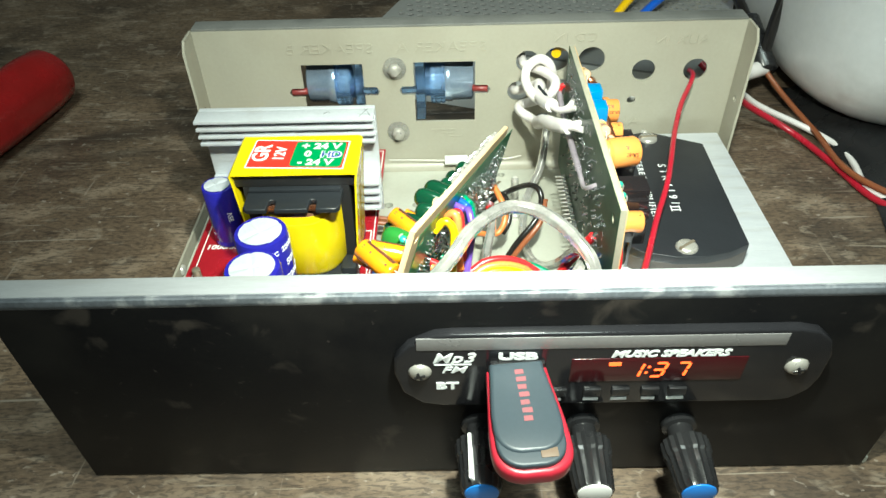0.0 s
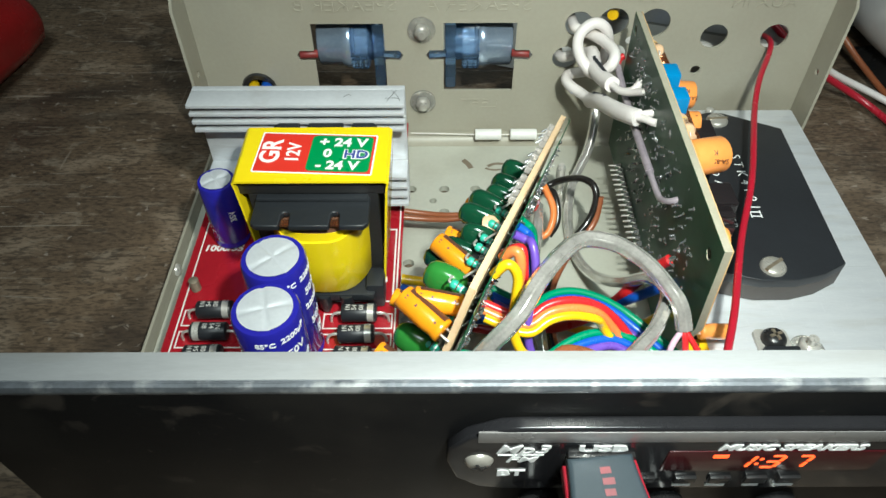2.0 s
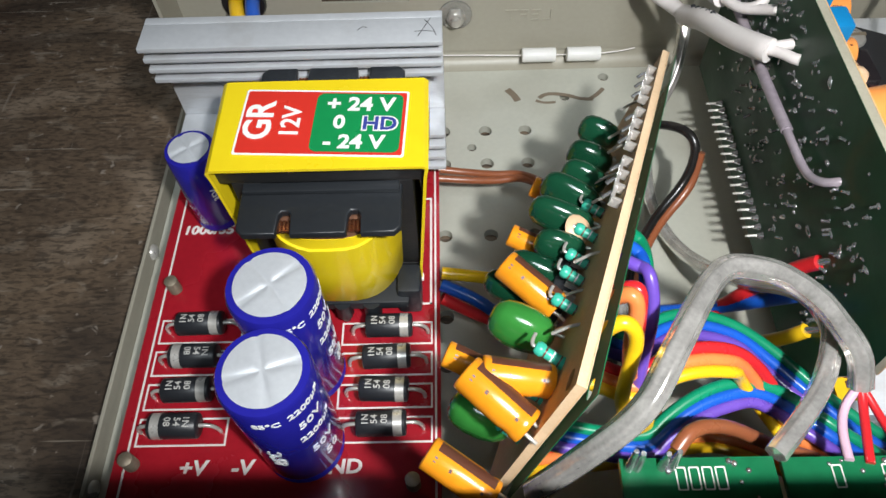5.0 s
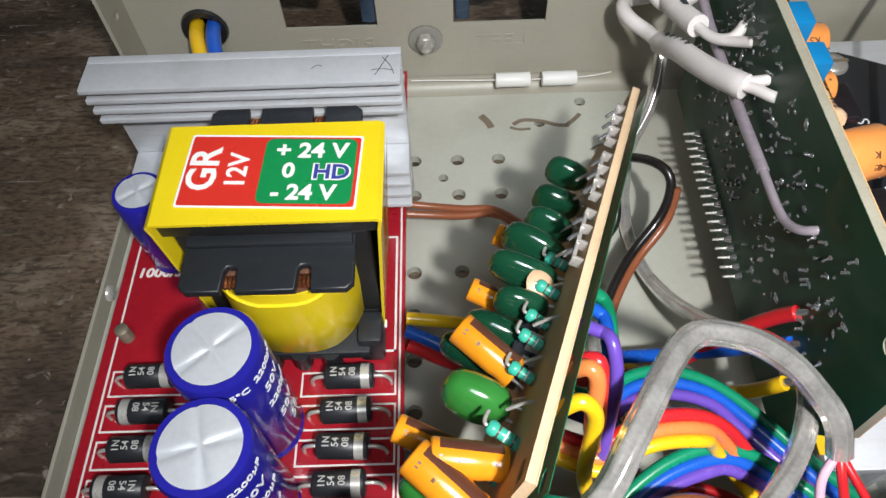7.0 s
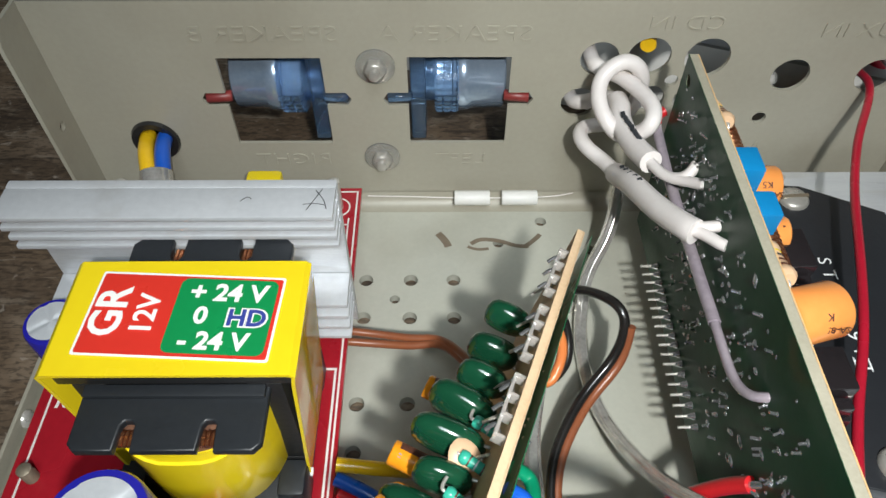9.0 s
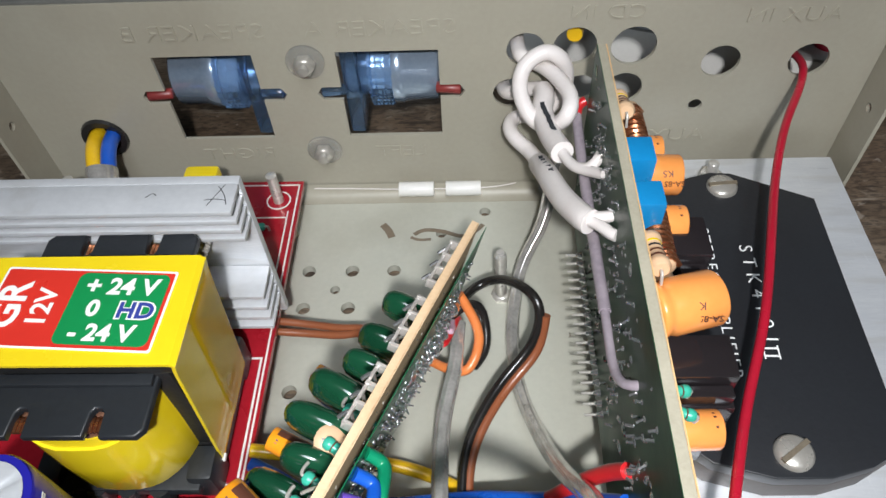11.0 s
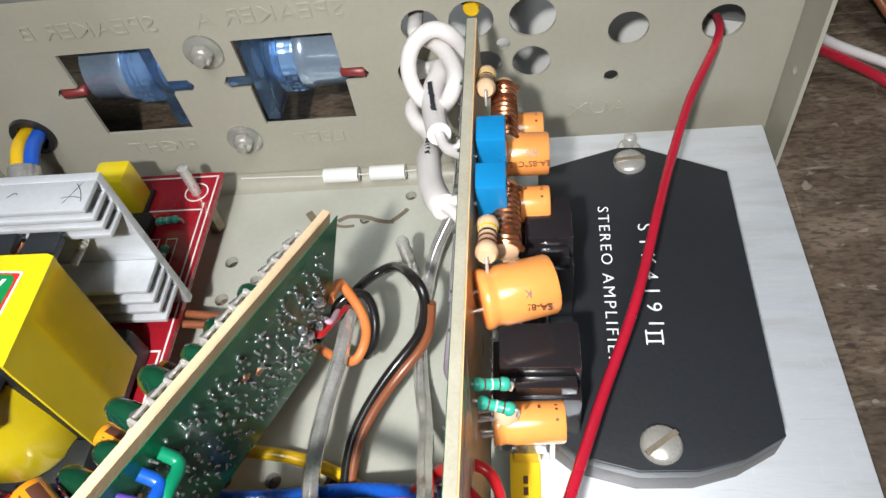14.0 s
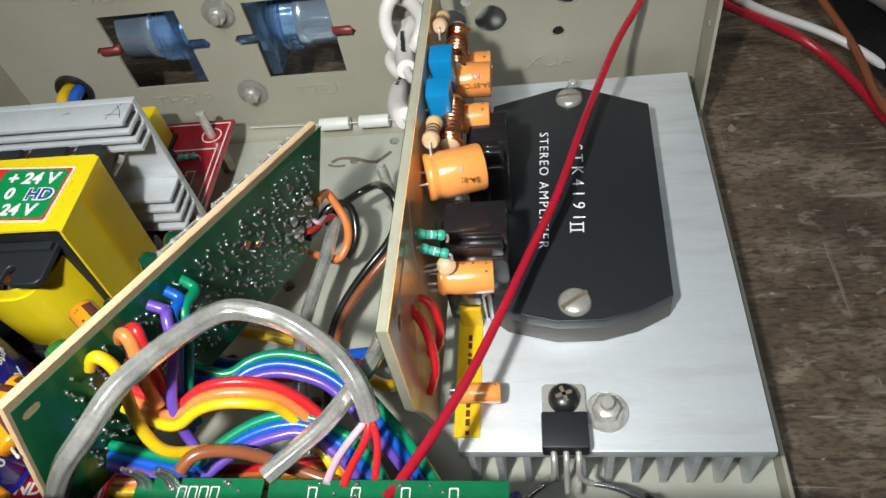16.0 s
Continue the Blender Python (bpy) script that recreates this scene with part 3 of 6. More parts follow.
for x, w in ((-0.0118, 0.0020), (-0.0033, 0.0038), (0.0038, 0.0040), (0.0112, 0.0034), (0.0180, 0.0042)):
    button = part("button", box(B(), x - 0.0022, x + 0.0022, -0.0098, -0.0070, OUT - 0.0004, OUT + 0.0006, 0.0003, FC), BLACKPL, player)
    part("caption_bar", box(B(), x - w / 2, x + w / 2, -0.0120, -0.0111, OUT - 0.0001, OUT + 0.0001, 0, FC), PRINT, fascia)
for x in (-0.0460, 0.0450):
    screw = part("screw", lathe(B(), [(0, 0.0022), (0.0029, 0.0022), (0.0029, 0.0032), (0.0022, 0.0041), (0.0010, 0.0044), (0, 0.0045)], 18, FC @ Matrix.Translation((x, 0.0005, 0))), BOLT, player)
    for a in (20, 110):
        part("screw_slot", box(B(), -0.0014, 0.0014, -0.0003, 0.0003, 0.0046, 0.00493, 0, FC @ Matrix.Translation((x, 0.0005, 0)) @ pose(0, 0, 0, 0, 0, a)), BLACKPL, screw)
part("usb_socket", box(B(), -0.0290, -0.0160, -0.0030, 0.0044, OUT - 0.0005, OUT + 0.0010, 0.0003, FC), BLACKPL, player)

# the stick droops a little and turns to its right
stick = thing("usb_stick", "dark grey and red plastic memory stick plugged into the player", "usb stick", loc=(0.0192, 0.108, 0.0545))
def stick_outline(a, b, y0, y1, n=7):
    side = [(a + (b - a) * math.sin(math.pi * 0.5 * i / n) ** 1.4, y0 + (y1 - 0.006 - y0) * i / n) for i in range(n + 1)]
    end = [(b * math.cos(radians(q)) ** 0.7, y1 - 0.006 + 0.006 * math.sin(radians(q)) ** 0.8) for q in range(12, 90, 13)]
    half = side + end
    return [(-x, y) for x, y in half] + [(x, y) for x, y in reversed(half)]


SMF = Matrix.Translation((0.0186, 0.1125, 0.0545)) @ pose(0, 0, 0, 3.0, 0.0, 5.0) @ Matrix(((1, 0, 0, 0), (0, -1, 0, 0), (0, 0, 1, 0), (0, 0, 0, 1)))
part("shell", sheet(stick_outline(0.0062, 0.0078, 0.002, 0.0276), [], 0.0046, SMF @ Matrix.Translation((0, 0, 0.0010)), 0.0012), USBRED, stick, "red plastic shell")
part("cover", sheet(stick_outline(0.0054, 0.0068, 0.0015, 0.0235), [], 0.0034, SMF @ Matrix.Translation((-0.0003, 0, 0.0032)), 0.0010), GREYLID, stick, "dark grey top cover")
part("cover_end", sheet(stick_outline(0.0058, 0.0070, 0.0100, 0.0268), [], 0.0020, SMF @ Matrix.Translation((-0.0003, 0, 0.0026)), 0.0007), GREYLID, stick, "dark grey end of the cover")
part("plug", box(B(), -0.006, 0.006, -0.0005, 0.004, -0.0034, 0.0011, 0.0002, SMF), STEEL, stick)
part("loop_window", box(B(), 0.0012, 0.0050, 0.0236, 0.0258, 0.0024, 0.0028, 0.0002, SMF), mat("loop_hole_brown", (0.16, 0.11, 0.075), None, 0.6), stick)
for i in range(7):
    part("print_bar", box(B(), -0.0010, 0.0010 + 0.0003 * (i % 2), 0.0030 + i * 0.0021, 0.0043 + i * 0.0021, 0.00318, 0.00328, 0, SMF), FADED, stick)

for x, zt, capm, word, turn in ((0.0101, 0.0300, KBLUE, "blue", 25), (0.0382, 0.0292, LWHITE, "white", 190), (0.0642, 0.0285, KBLUE, "blue", 215)):
    KM = on_front(x, zt - 0.0035, 0.0)
    knob = thing("volume_knob", f"ribbed black plastic knob with {word} cap on the front panel", "knob", "knobs on the front panel", loc=KM.translation)
    part("shaft", lathe(B(), [(0, 0.0004), (0.0046, 0.0004), (0.0046, 0.0022), (0.0034, 0.0026), (0.0034, 0.0075), (0, 0.0075)], 18, KM), BLACKPL, knob)
    seg, body = 36, B()
    prof = [(0.0052, 0.0068), (0.0064, 0.0072), (0.0063, 0.0110), (0.0058, 0.0118), (0.0052, 0.0205), (0.0047, 0.0214)]
    rings = [[body.verts.new(KM @ Vector(((r - (0.0004 if k % 2 and 0 < n < 5 else 0)) * math.cos(2 * math.pi * k / seg), (r - (0.0004 if k % 2 and 0 < n < 5 else 0)) * math.sin(2 * math.pi * k / seg), h))) for k in range(seg)] for n, (r, h) in enumerate(prof)]
    for a, b in zip(rings, rings[1:]):
        for k in range(seg):
            body.faces.new((a[k], a[(k + 1) % seg], b[(k + 1) % seg], b[k]))
    body.faces.new(rings[-1]), body.faces.new(rings[0][::-1])
    bmesh.ops.recalc_face_normals(body, faces=body.faces)
    part("grip", body, BLACKPL, knob, angle=25)
    part("pointer", box(B(), -0.0004, 0.0004, 0.0048, 0.0066, 0.0075, 0.0205, 0.0001, KM @ pose(0, 0, 0, 0, 0, turn)), PRINT, knob, "white pointer line")
    part("cap", lathe(B(), [(0.0044, 0.0212), (0.0043, 0.0217), (0.0036, 0.0220), (0, 0.0221)], 22, KM), capm, knob, f"{word} plastic cap")

# green circuit board of the player, standing behind the front panel
pboard = thing("player_circuit_board", "narrow green player circuit board behind the front panel", "circuit board", loc=(0.035, 0.128, 0.05))
part("laminate", box(B(), 0.0035, 0.0270, 0.1205, 0.1350, 0.0500, 0.0512, 0.0002), GREEN, pboard)
part("laminate", box(B(), 0.0280, 0.0690, 0.1205, 0.1348, 0.0500, 0.0512, 0.0002), GREEN, pboard)
blobs = B()
for i in range(26):
    x, y = random.uniform(0.005, 0.068), random.uniform(0.1275, 0.1345)
    bmesh.ops.create_icosphere(blobs, subdivisions=1, radius=random.uniform(0.0003, 0.0006), matrix=Matrix.Translation((x, y, 0.0513)))
part("solder_joints", blobs, SOLDER, pboard, kind="stuff")
for x0 in (0.0125, 0.0145, 0.0165, 0.0185, 0.036, 0.0435, 0.052, 0.060):
    part("pad_outline", sheet(rounded(x0 - 0.0008, x0 + 0.0008, 0.1300, 0.1335, 0.0002, 2), [rounded(x0 - 0.0006, x0 + 0.0006, 0.1302, 0.1333, 0.0002, 2)], 0.0001, Matrix.Translation((0, 0, 0.05135))), SILK, pboard)
for x, z in ((0.0048, 0.0585), (0.0060, 0.0575), (0.0098, 0.0570), (0.0112, 0.0580)):
    part("pin", sweep(B(), [(x, 0.1335, 0.0510), (x + 0.0003, 0.1342, 0.0545), (x - 0.0002, 0.1338, z)], lambda t: 0.0008 - 0.0004 * t, 8), SOLDER, pboard)

# ---- power supply board ----
PX0, PX1, PY0, PY1, PZ = -0.0908, -0.0245, 0.1330, 0.2672, 0.0187
psu = thing("power_supply_board", "red power supply circuit board with white printed outlines", "circuit board", loc=(-0.0577, 0.2, 0.003))
part("laminate", sheet([(PX0, PY0), (PX1, PY0), (PX1, PY1), (PX0, PY1)], [], 0.0016, Matrix.Translation((0, 0, PZ))), RED, psu)


def outline_rect(x0, x1, y0, y1, w=0.00045, z=PZ + 0.00008):
    return sheet([(x0, y0), (x1, y0), (x1, y1), (x0, y1)], [[(x0 + w, y0 + w), (x1 - w, y0 + w), (x1 - w, y1 - w), (x0 + w, y1 - w)]], 0.0001, Matrix.Translation((0, 0, z)))


part("printed_outline", outline_rect(PX0 + 0.0022, PX1 - 0.0008, PY0 + 0.0015, PY1 - 0.0012), SILK, psu)
part("printed_outline", box(B(), -0.0268, -0.0263, 0.1802, 0.2105, PZ, PZ + 0.0001), SILK, psu)
part("printed_outline", box(B(), -0.0520, -0.0263, 0.1802, 0.1807, PZ, PZ + 0.0001), SILK, psu)
part("printed_outline", box(B(), -0.0290, -0.0268, 0.2100, 0.2105, PZ, PZ + 0.0001), SILK, psu)
for k in range(4):
    yr, yl = 0.1731 - 0.0073 * k, 0.1745 - 0.0077 * k
    part("printed_outline", outline_rect(-0.0464, -0.0262, yr - 0.0028, yr + 0.0028, 0.0004), SILK, psu)
    part("printed_outline", outline_rect(-0.0874, -0.0686, yl - 0.0030, yl + 0.0030, 0.0004), SILK, psu)
for text, x, y, s in (("1000/35", -0.0812, 0.2021, 0.0034), ("+V", -0.0745, 0.1438, 0.0042), ("-V", -0.0645, 0.1438, 0.0042), ("GND", -0.0455, 0.1437, 0.0040)):
    part("lettering", letters(text, s, Matrix.Translation((x, y, PZ + 0.00008)), 0.00005, 0.1, 0.00012, 1.12), SILK, psu)
for x, y in ((-0.0860, 0.1855), (-0.0868, 0.1448), (-0.0305, 0.2600), (-0.0860, 0.2600), (-0.0300, 0.1400)):
    top = 0.0228 if y < 0.25 else 0.0285
    post = part("stand_off", lathe(B(), [(0, 0.0028), (0.0024, 0.0028), (0.0024, PZ - 0.0017), (0, PZ - 0.0017)], 6, Matrix.Translation((x, y, 0))), BRASS, psu)
    part("stud", lathe(B(), [(0, PZ - 0.001), (0.00150, PZ - 0.001)] + [(0.00150 - 0.00016 * (i % 2), PZ + (top - PZ) * i / 14) for i in range(15)] + [(0.0008, top + 0.0003), (0, top + 0.0003)], 12, Matrix.Translation((x, y, 0))), BRASS if y < 0.25 else STEEL, psu)
part("printed_ring", sheet(circle(-0.0305, 0.2600, 0.0034, 24), [circle(-0.0305, 0.2600, 0.0030, 24)], 0.0001, Matrix.Translation((0, 0, PZ + 0.00008))), SILK, psu)
part("printed_outline", box(B(), -0.0275, -0.0271, 0.2280, 0.2560, PZ, PZ + 0.0001), SILK, psu)
part("printed_outline", box(B(), -0.0440, -0.0271, 0.2535, 0.2539, PZ, PZ + 0.0001), SILK, psu)
for x in (-0.0380, -0.0330):
    part("printed_outline", outline_rect(x - 0.0016, x + 0.0016, 0.2310, 0.2440, 0.0003), SILK, psu)


def bent_leads(root, half, reach, drop, r=0.00042):
    for s in (-1, 1):
        part("lead", sweep(B(), [(s * half, 0, 0), (s * (half + reach * 0.55), 0, 0.0002), (s * (half + reach), 0, -drop * 0.35), (s * (half + reach), 0, -drop)], r, 7, 4), STEEL, root)


def diode():
    d = thing("diode", "black rectifier diode with silver band on the red board", "diode", "rectifier diodes")
    turn = pose(0, 0, 0, 0, 90, 0)
    part("body", lathe(B(), [(0, -0.0050), (0.0023, -0.0050), (0.0026, -0.0047), (0.0026, 0.0047), (0.0023, 0.0050), (0, 0.0050)], 20, turn), EPOXY, d)
    part("band", lathe(B(), [(0.00258, 0.0024), (0.00266, 0.0024), (0.00266, 0.0042), (0.00258, 0.0042)], 20, turn), STEEL, d, "silver polarity band")
    for text, x, y in (("1N", -0.0030, 0.0), ("54", -0.0012, 0.0), ("08", 0.0008, 0.0)):
        mark = letters(text, 0.0019, pose(0, 0, 0, 0, 0, 90), 0.00003, 0, 0.00002)
        for v in mark.verts:
            a = (v.co.y + y) / 0.0026
            lift = 0.00264 + v.co.z
            v.co = Vector((v.co.x + x, lift * math.sin(a), lift * math.cos(a)))
        part("lettering", mark, MARK, d)
    bent_leads(d, 0.0049, 0.0034, 0.0042)
    return d


first = diode()
PZD = PZ + 0.0040
first.matrix_basis = pose(-0.0355, 0.1731, PZD)
for k in range(1, 4):
    copy_thing(first, pose(-0.0355 - 0.0003 * k, 0.1731 - 0.0073 * k, PZD, 0, 0, (0, 1.5, -2, 1)[k]))
for k in range(4):
    copy_thing(first, pose(-0.0770 - 0.0004 * (k == 3) * 3, 0.1745 - 0.0077 * k, PZD, 0, 0, (1, 180, 1, 180)[k]))


def wrapped(text, size, r, a0, z, turn=0.0):
    """Lettering bent round an upright can of radius r."""
    bm = letters(text, size, pose(0, 0, 0, 0, 0, turn), 0.00004, 0, 0.00006)
    for v in bm.verts:
        x, y, lift = v.co
        a = radians(a0) + x / r
        v.co = Vector(((r + 0.00005 + lift) * math.cos(a), (r + 0.00005 + lift) * math.sin(a), z + y))
    return bm


def can(name, r, h, sleeve, label, group, stripe=None, bars=6, crown=True, top_material=None, angle=0.0, stripe_from=-75):
    """An electrolytic capacitor standing on its base at the origin."""
    c = thing(name, label, "capacitor", group)
    part("sleeve", lathe(B(), [(0, 0), (r * 0.93, 0), (r, r * 0.08), (r, 0.0012), (r * 0.94, 0.0018), (r * 0.94, 0.0026), (r, 0.0034), (r, h - r * 0.10), (r * 0.95, h), (r * 0.80, h + 0.0001), (r * 0.79, h - 0.0003)], 32), sleeve, c)
    tm = top_material or CANTOP
    if crown:
        top, seg = B(), 48
        rings = [[top.verts.new((r * q * math.cos(2 * math.pi * k / seg), r * q * math.sin(2 * math.pi * k / seg), h + 0.00015 + 0.00045 * (1 - q) ** 0.6 - 0.00036 * math.exp(-(r * q * math.sin(2 * math.atan(math.tan(math.pi * (k / seg * 4 - angle / 90 + 0.5)) * 0.999) / 4) / 0.00055) ** 2))) for k in range(seg)] for q in (0.80, 0.77, 0.62, 0.47, 0.32, 0.18, 0.07)]
        for a, b in zip(rings, rings[1:]):
            for k in range(seg):
                top.faces.new((a[k], a[(k + 1) % seg], b[(k + 1) % seg], b[k]))
        top.faces.new(rings[-1])
        bmesh.ops.recalc_face_normals(top, faces=top.faces)
        part("vent_top", top, tm, c, "pressed metal top with cross score")
    else:
        part("vent_top", lathe(B(), [(r * 0.80, h - 0.0006), (r * 0.79, h - 0.0001), (r * 0.4, h + 0.00005), (0, h + 0.0001)], 32), tm, c)
    if stripe:
        band = B()
        n = 6
        lo = [band.verts.new((r * 1.004 * math.cos(radians(a)), r * 1.004 * math.sin(radians(a)), 0.0008)) for a in np.linspace(stripe_from, stripe_from + 45, n)]
        hi = [band.verts.new((r * 1.004 * math.cos(radians(a)), r * 1.004 * math.sin(radians(a)), h - 0.001)) for a in np.linspace(stripe_from, stripe_from + 45, n)]
        for i in range(n - 1):
            band.faces.new((lo[i], lo[i + 1], hi[i + 1], hi[i]))
        part("polarity_stripe", band, stripe, c)
    if sleeve is BLUESL:
        for text, a0, f, k, turn in (("2200\u00b5F", 12, 0.91, 0.30, 0), ("85\u00b0C", -40, 0.90, 0.28, 0), ("50V", 10, 0.76, 0.40, 0), ("2200\u00b5F", 14, 0.62, 0.32, 0), ("85\u00b0C", -52, 0.45, 0.45, 90), ("50V", 12, 0.44, 0.42, 0), ("50", 20, 0.28, 0.45, 0)) if r > 0.007 else (("35V", -20, 0.55, 0.45, 90),):
            part("lettering", wrapped(text, r * k, r, a0, h * f, turn), PRINT, c)
        bars = 0
    for i in range(bars):
        z = h * (0.22 + 0.66 * i / max(bars - 1, 1))
        for a0, a1 in ((-30, -30 + 6 + (i * 11) % 17), (2 - (i * 5) % 9, 12 + (i * 13) % 19)):
            if (i + int(a0)) % 4 == 0:
                continue
            bar = B()
            q = [bar.verts.new((r * 1.006 * math.cos(radians(a)), r * 1.006 * math.sin(radians(a)), z + dz)) for a, dz in ((a0, 0), (a1, 0.0003), (a1, h * 0.028), (a0, h * 0.028 - 0.0003))]
            bar.faces.new(q)
            part("marking_bar", bar, PRINT if sleeve is BLUESL else BROWNM, c)
    return c


big = can("electrolytic_capacitor", 0.0080, 0.0372, BLUESL, "tall dark blue electrolytic capacitor with silver crossed top", "large blue capacitors", None, 7, angle=15)
big.matrix_basis = pose(-0.0528, 0.1643, PZ + 0.0002, 0, 0, -20)
copy_thing(big, pose(-0.0520, 0.1484, PZ + 0.0002, 0, 0, -45))
small = can("electrolytic_capacitor", 0.0056, 0.0245, BLUESL, "slim dark blue electrolytic capacitor beside the heat sink", "", None, 5, angle=20)
small.matrix_basis = pose(-0.0790, 0.2070, PZ + 0.0002, 0, 0, -30)

# transformer
CX0, CX1, CY0, CY1, CT = -0.0656, -0.0253, 0.1838, 0.2062, 0.0632
tr = thing("transformer", "yellow taped ferrite transformer with black bobbin and printed label", "transformer", loc=(-0.0454, 0.194, PZ))
YC = (CY0 + CY1) / 2
core = B()
for x0, x1, z0, z1 in ((CX0 + 0.0008, CX1 - 0.0008, 0.0575, CT - 0.0006), (CX0 + 0.0032, CX0 + 0.0088, 0.0285, 0.0575), (CX1 - 0.0088, CX1 - 0.0032, 0.0285, 0.0575), (CX0 + 0.0032, CX1 - 0.0032, 0.0215, 0.0285)):
    box(core, x0, x1, CY0 + 0.0016, CY1 - 0.0010, z0, z1, 0.0003)
part("core", core, FERRITE, tr)
# the tape runs over the top and down both sides, which draw in towards the board
tape, th = B(), 0.0006
run = [(CX0 + 0.0030, 0.0240), (CX0 + 0.0004, 0.0600), (CX0, CT - 0.0008), (CX0 + 0.0009, CT), (CX1 - 0.0009, CT), (CX1, CT - 0.0008), (CX1 - 0.0004, 0.0600), (CX1 - 0.0030, 0.0240)]
inner = [(x + th * (1 if x < -0.0454 else -1), min(z, CT - th)) for x, z in run]
loops = [[tape.verts.new((x, y, z)) for x, z in line] for y, line in ((CY0, run), (CY1, run), (CY1, inner), (CY0, inner))]
for a, b in zip(loops, loops[1:] + loops[:1]):
    for k in range(len(run) - 1):
        tape.faces.new((a[k], a[k + 1], b[k + 1], b[k]))
for k in (0, -1):
    tape.faces.new([loop[k] for loop in loops])
bmesh.ops.recalc_face_normals(tape, faces=tape.faces)
part("tape", tape, YTAPE, tr, "glossy yellow tape wrap", angle=30)
overlap = B()
for x, z in ((CX1 + 0.00015, 0.0605), (CX1 - 0.0028, 0.0242)):
    overlap.verts.new((x, CY0 + 0.0100, z)), overlap.verts.new((x, CY0 + 0.0215, z))
overlap.verts.ensure_lookup_table()
overlap.faces.new([overlap.verts[i] for i in (0, 1, 3, 2)])
bmesh.ops.solidify(overlap, geom=overlap.faces[:], thickness=0.0002)
part("tape_end", overlap, YTAPE, tr)
part("tape_tag", box(B(), CX1 - 0.0036, CX1 - 0.0026, CY0 - 0.0004, CY0 + 0.0012, 0.0238, 0.0248, 0.0002), LWHITE, tr)
wind, n = B(), 48
pro = [(math.copysign(abs(math.cos(2 * math.pi * k / n)) ** 0.70, math.cos(2 * math.pi * k / n)), math.copysign(abs(math.sin(2 * math.pi * k / n)) ** 0.85, math.sin(2 * math.pi * k / n))) for k in range(n)]
jag = [0.0012 * noise.noise((k * 0.45, 3.1, 0)) - 0.0042 * max(0, -b) ** 2 for k, (a, b) in enumerate(pro)]
rows_ = [[wind.verts.new((-0.0450 + 0.0142 * s_ * a, YC + 0.0198 * s_ * b, z + (jag[k] if top else 0))) for k, (a, b) in enumerate(pro)] for z, s_, top in ((0.0268, 0.90, 0), (0.0290, 0.97, 0), (0.0400, 1.0, 0), (0.0535, 1.0, 1), (0.0537, 0.975, 1), (0.0520, 0.96, 0))]
for a, b in zip(rows_, rows_[1:]):
    for k in range(n):
        wind.faces.new((a[k], a[(k + 1) % n], b[(k + 1) % n], b[k]))
wind.faces.new(rows_[-1]), wind.faces.new(rows_[0][::-1])
bmesh.ops.recalc_face_normals(wind, faces=wind.faces)
part("winding", wind, YTAPE, tr, "winding wrapped in yellow tape")
paper = B()
rows_ = [[paper.verts.new((-0.0450 + 0.0142 * s_ * a, YC + 0.0198 * s_ * b, z + 0.0006 * noise.noise((k * 0.8, s_ * 9, 5)))) for k, (a, b) in enumerate(pro)] for z, s_ in ((0.0515, 0.955), (0.0535, 0.93), (0.0540, 0.80), (0.0545, 0.5))]
for a, b in zip(rows_, rows_[1:]):
    for k in range(n):
        paper.faces.new((a[k], a[(k + 1) % n], b[(k + 1) % n], b[k]))
paper.faces.new(rows_[-1]), paper.faces.new(rows_[0][::-1])
bmesh.ops.recalc_face_normals(paper, faces=paper.faces)
part("winding_core", paper, KRAFT, tr, "brown varnished turns inside the tape")
# two bobbin flanges, flat plates with open slots for the wire ends
for s_, y0, y1, zf in ((-1, 0.1750, CY0 + 0.0050, 0.0565), (1, 0.2160, CY1 - 0.0030, 0.0572)):
    edge = [(-0.0146, y1), (-0.0146, y0 - s_ * 0.0010), (-0.0136, y0)]
    for c in (-0.0064, 0.0064):
        edge += [(c - 0.0017, y0), (c - 0.0015, y0 - s_ * 0.0040), (c - 0.0008, y0 - s_ * 0.0050), (c + 0.0008, y0 - s_ * 0.0050), (c + 0.0015, y0 - s_ * 0.0040), (c + 0.0017, y0)]
    edge += [(0.0136, y0), (0.0146, y0 - s_ * 0.0010), (0.0146, y1)]
    flange = part("bobbin_flange", sheet([(-0.0455 + x, y) for x, y in edge], [], 0.0018, Matrix.Translation((0, 0, zf)), 0.0004), BOBBIN, tr)
    if s_ < 0:
        part("flange_step", box(B(), -0.0601, -0.0309, CY0 - 0.0006, CY0 + 0.0016, zf + 0.0001, zf + 0.0012, 0.0004), BOBBIN, flange)
    for c in (-0.0064, 0.0064):
        for i in range(4):
            part("winding_wire", sweep(B(), [(-0.0455 + c - 0.0013 + i * 0.0008, y0 - s_ * 0.0042, 0.0520), (-0.0455 + c - 0.0011 + i * 0.0008, y0 - s_ * 0.0036, 0.0548), (-0.0455 + c - 0.0008 + i * 0.0007, y0 - s_ * 0.0008, 0.0552)], 0.0004, 6), COPPER, tr)
for x in (-0.0580, -0.0517, -0.0455, -0.0392):
    for y in (0.1772, 0.2120):
        part("pin_post", lathe(B(), [(0, PZ), (0.0010, PZ), (0.0014, 0.0200), (0.0020, 0.0215), (0.0020, 0.0262), (0, 0.0262)], 10, Matrix.Translation((x, y, 0))), BOBBIN, tr)
part("bobbin_base", box(B(), -0.0600, -0.0310, 0.1765, 0.2120, 0.0238, 0.0267, 0.0006), BOBBIN, tr)
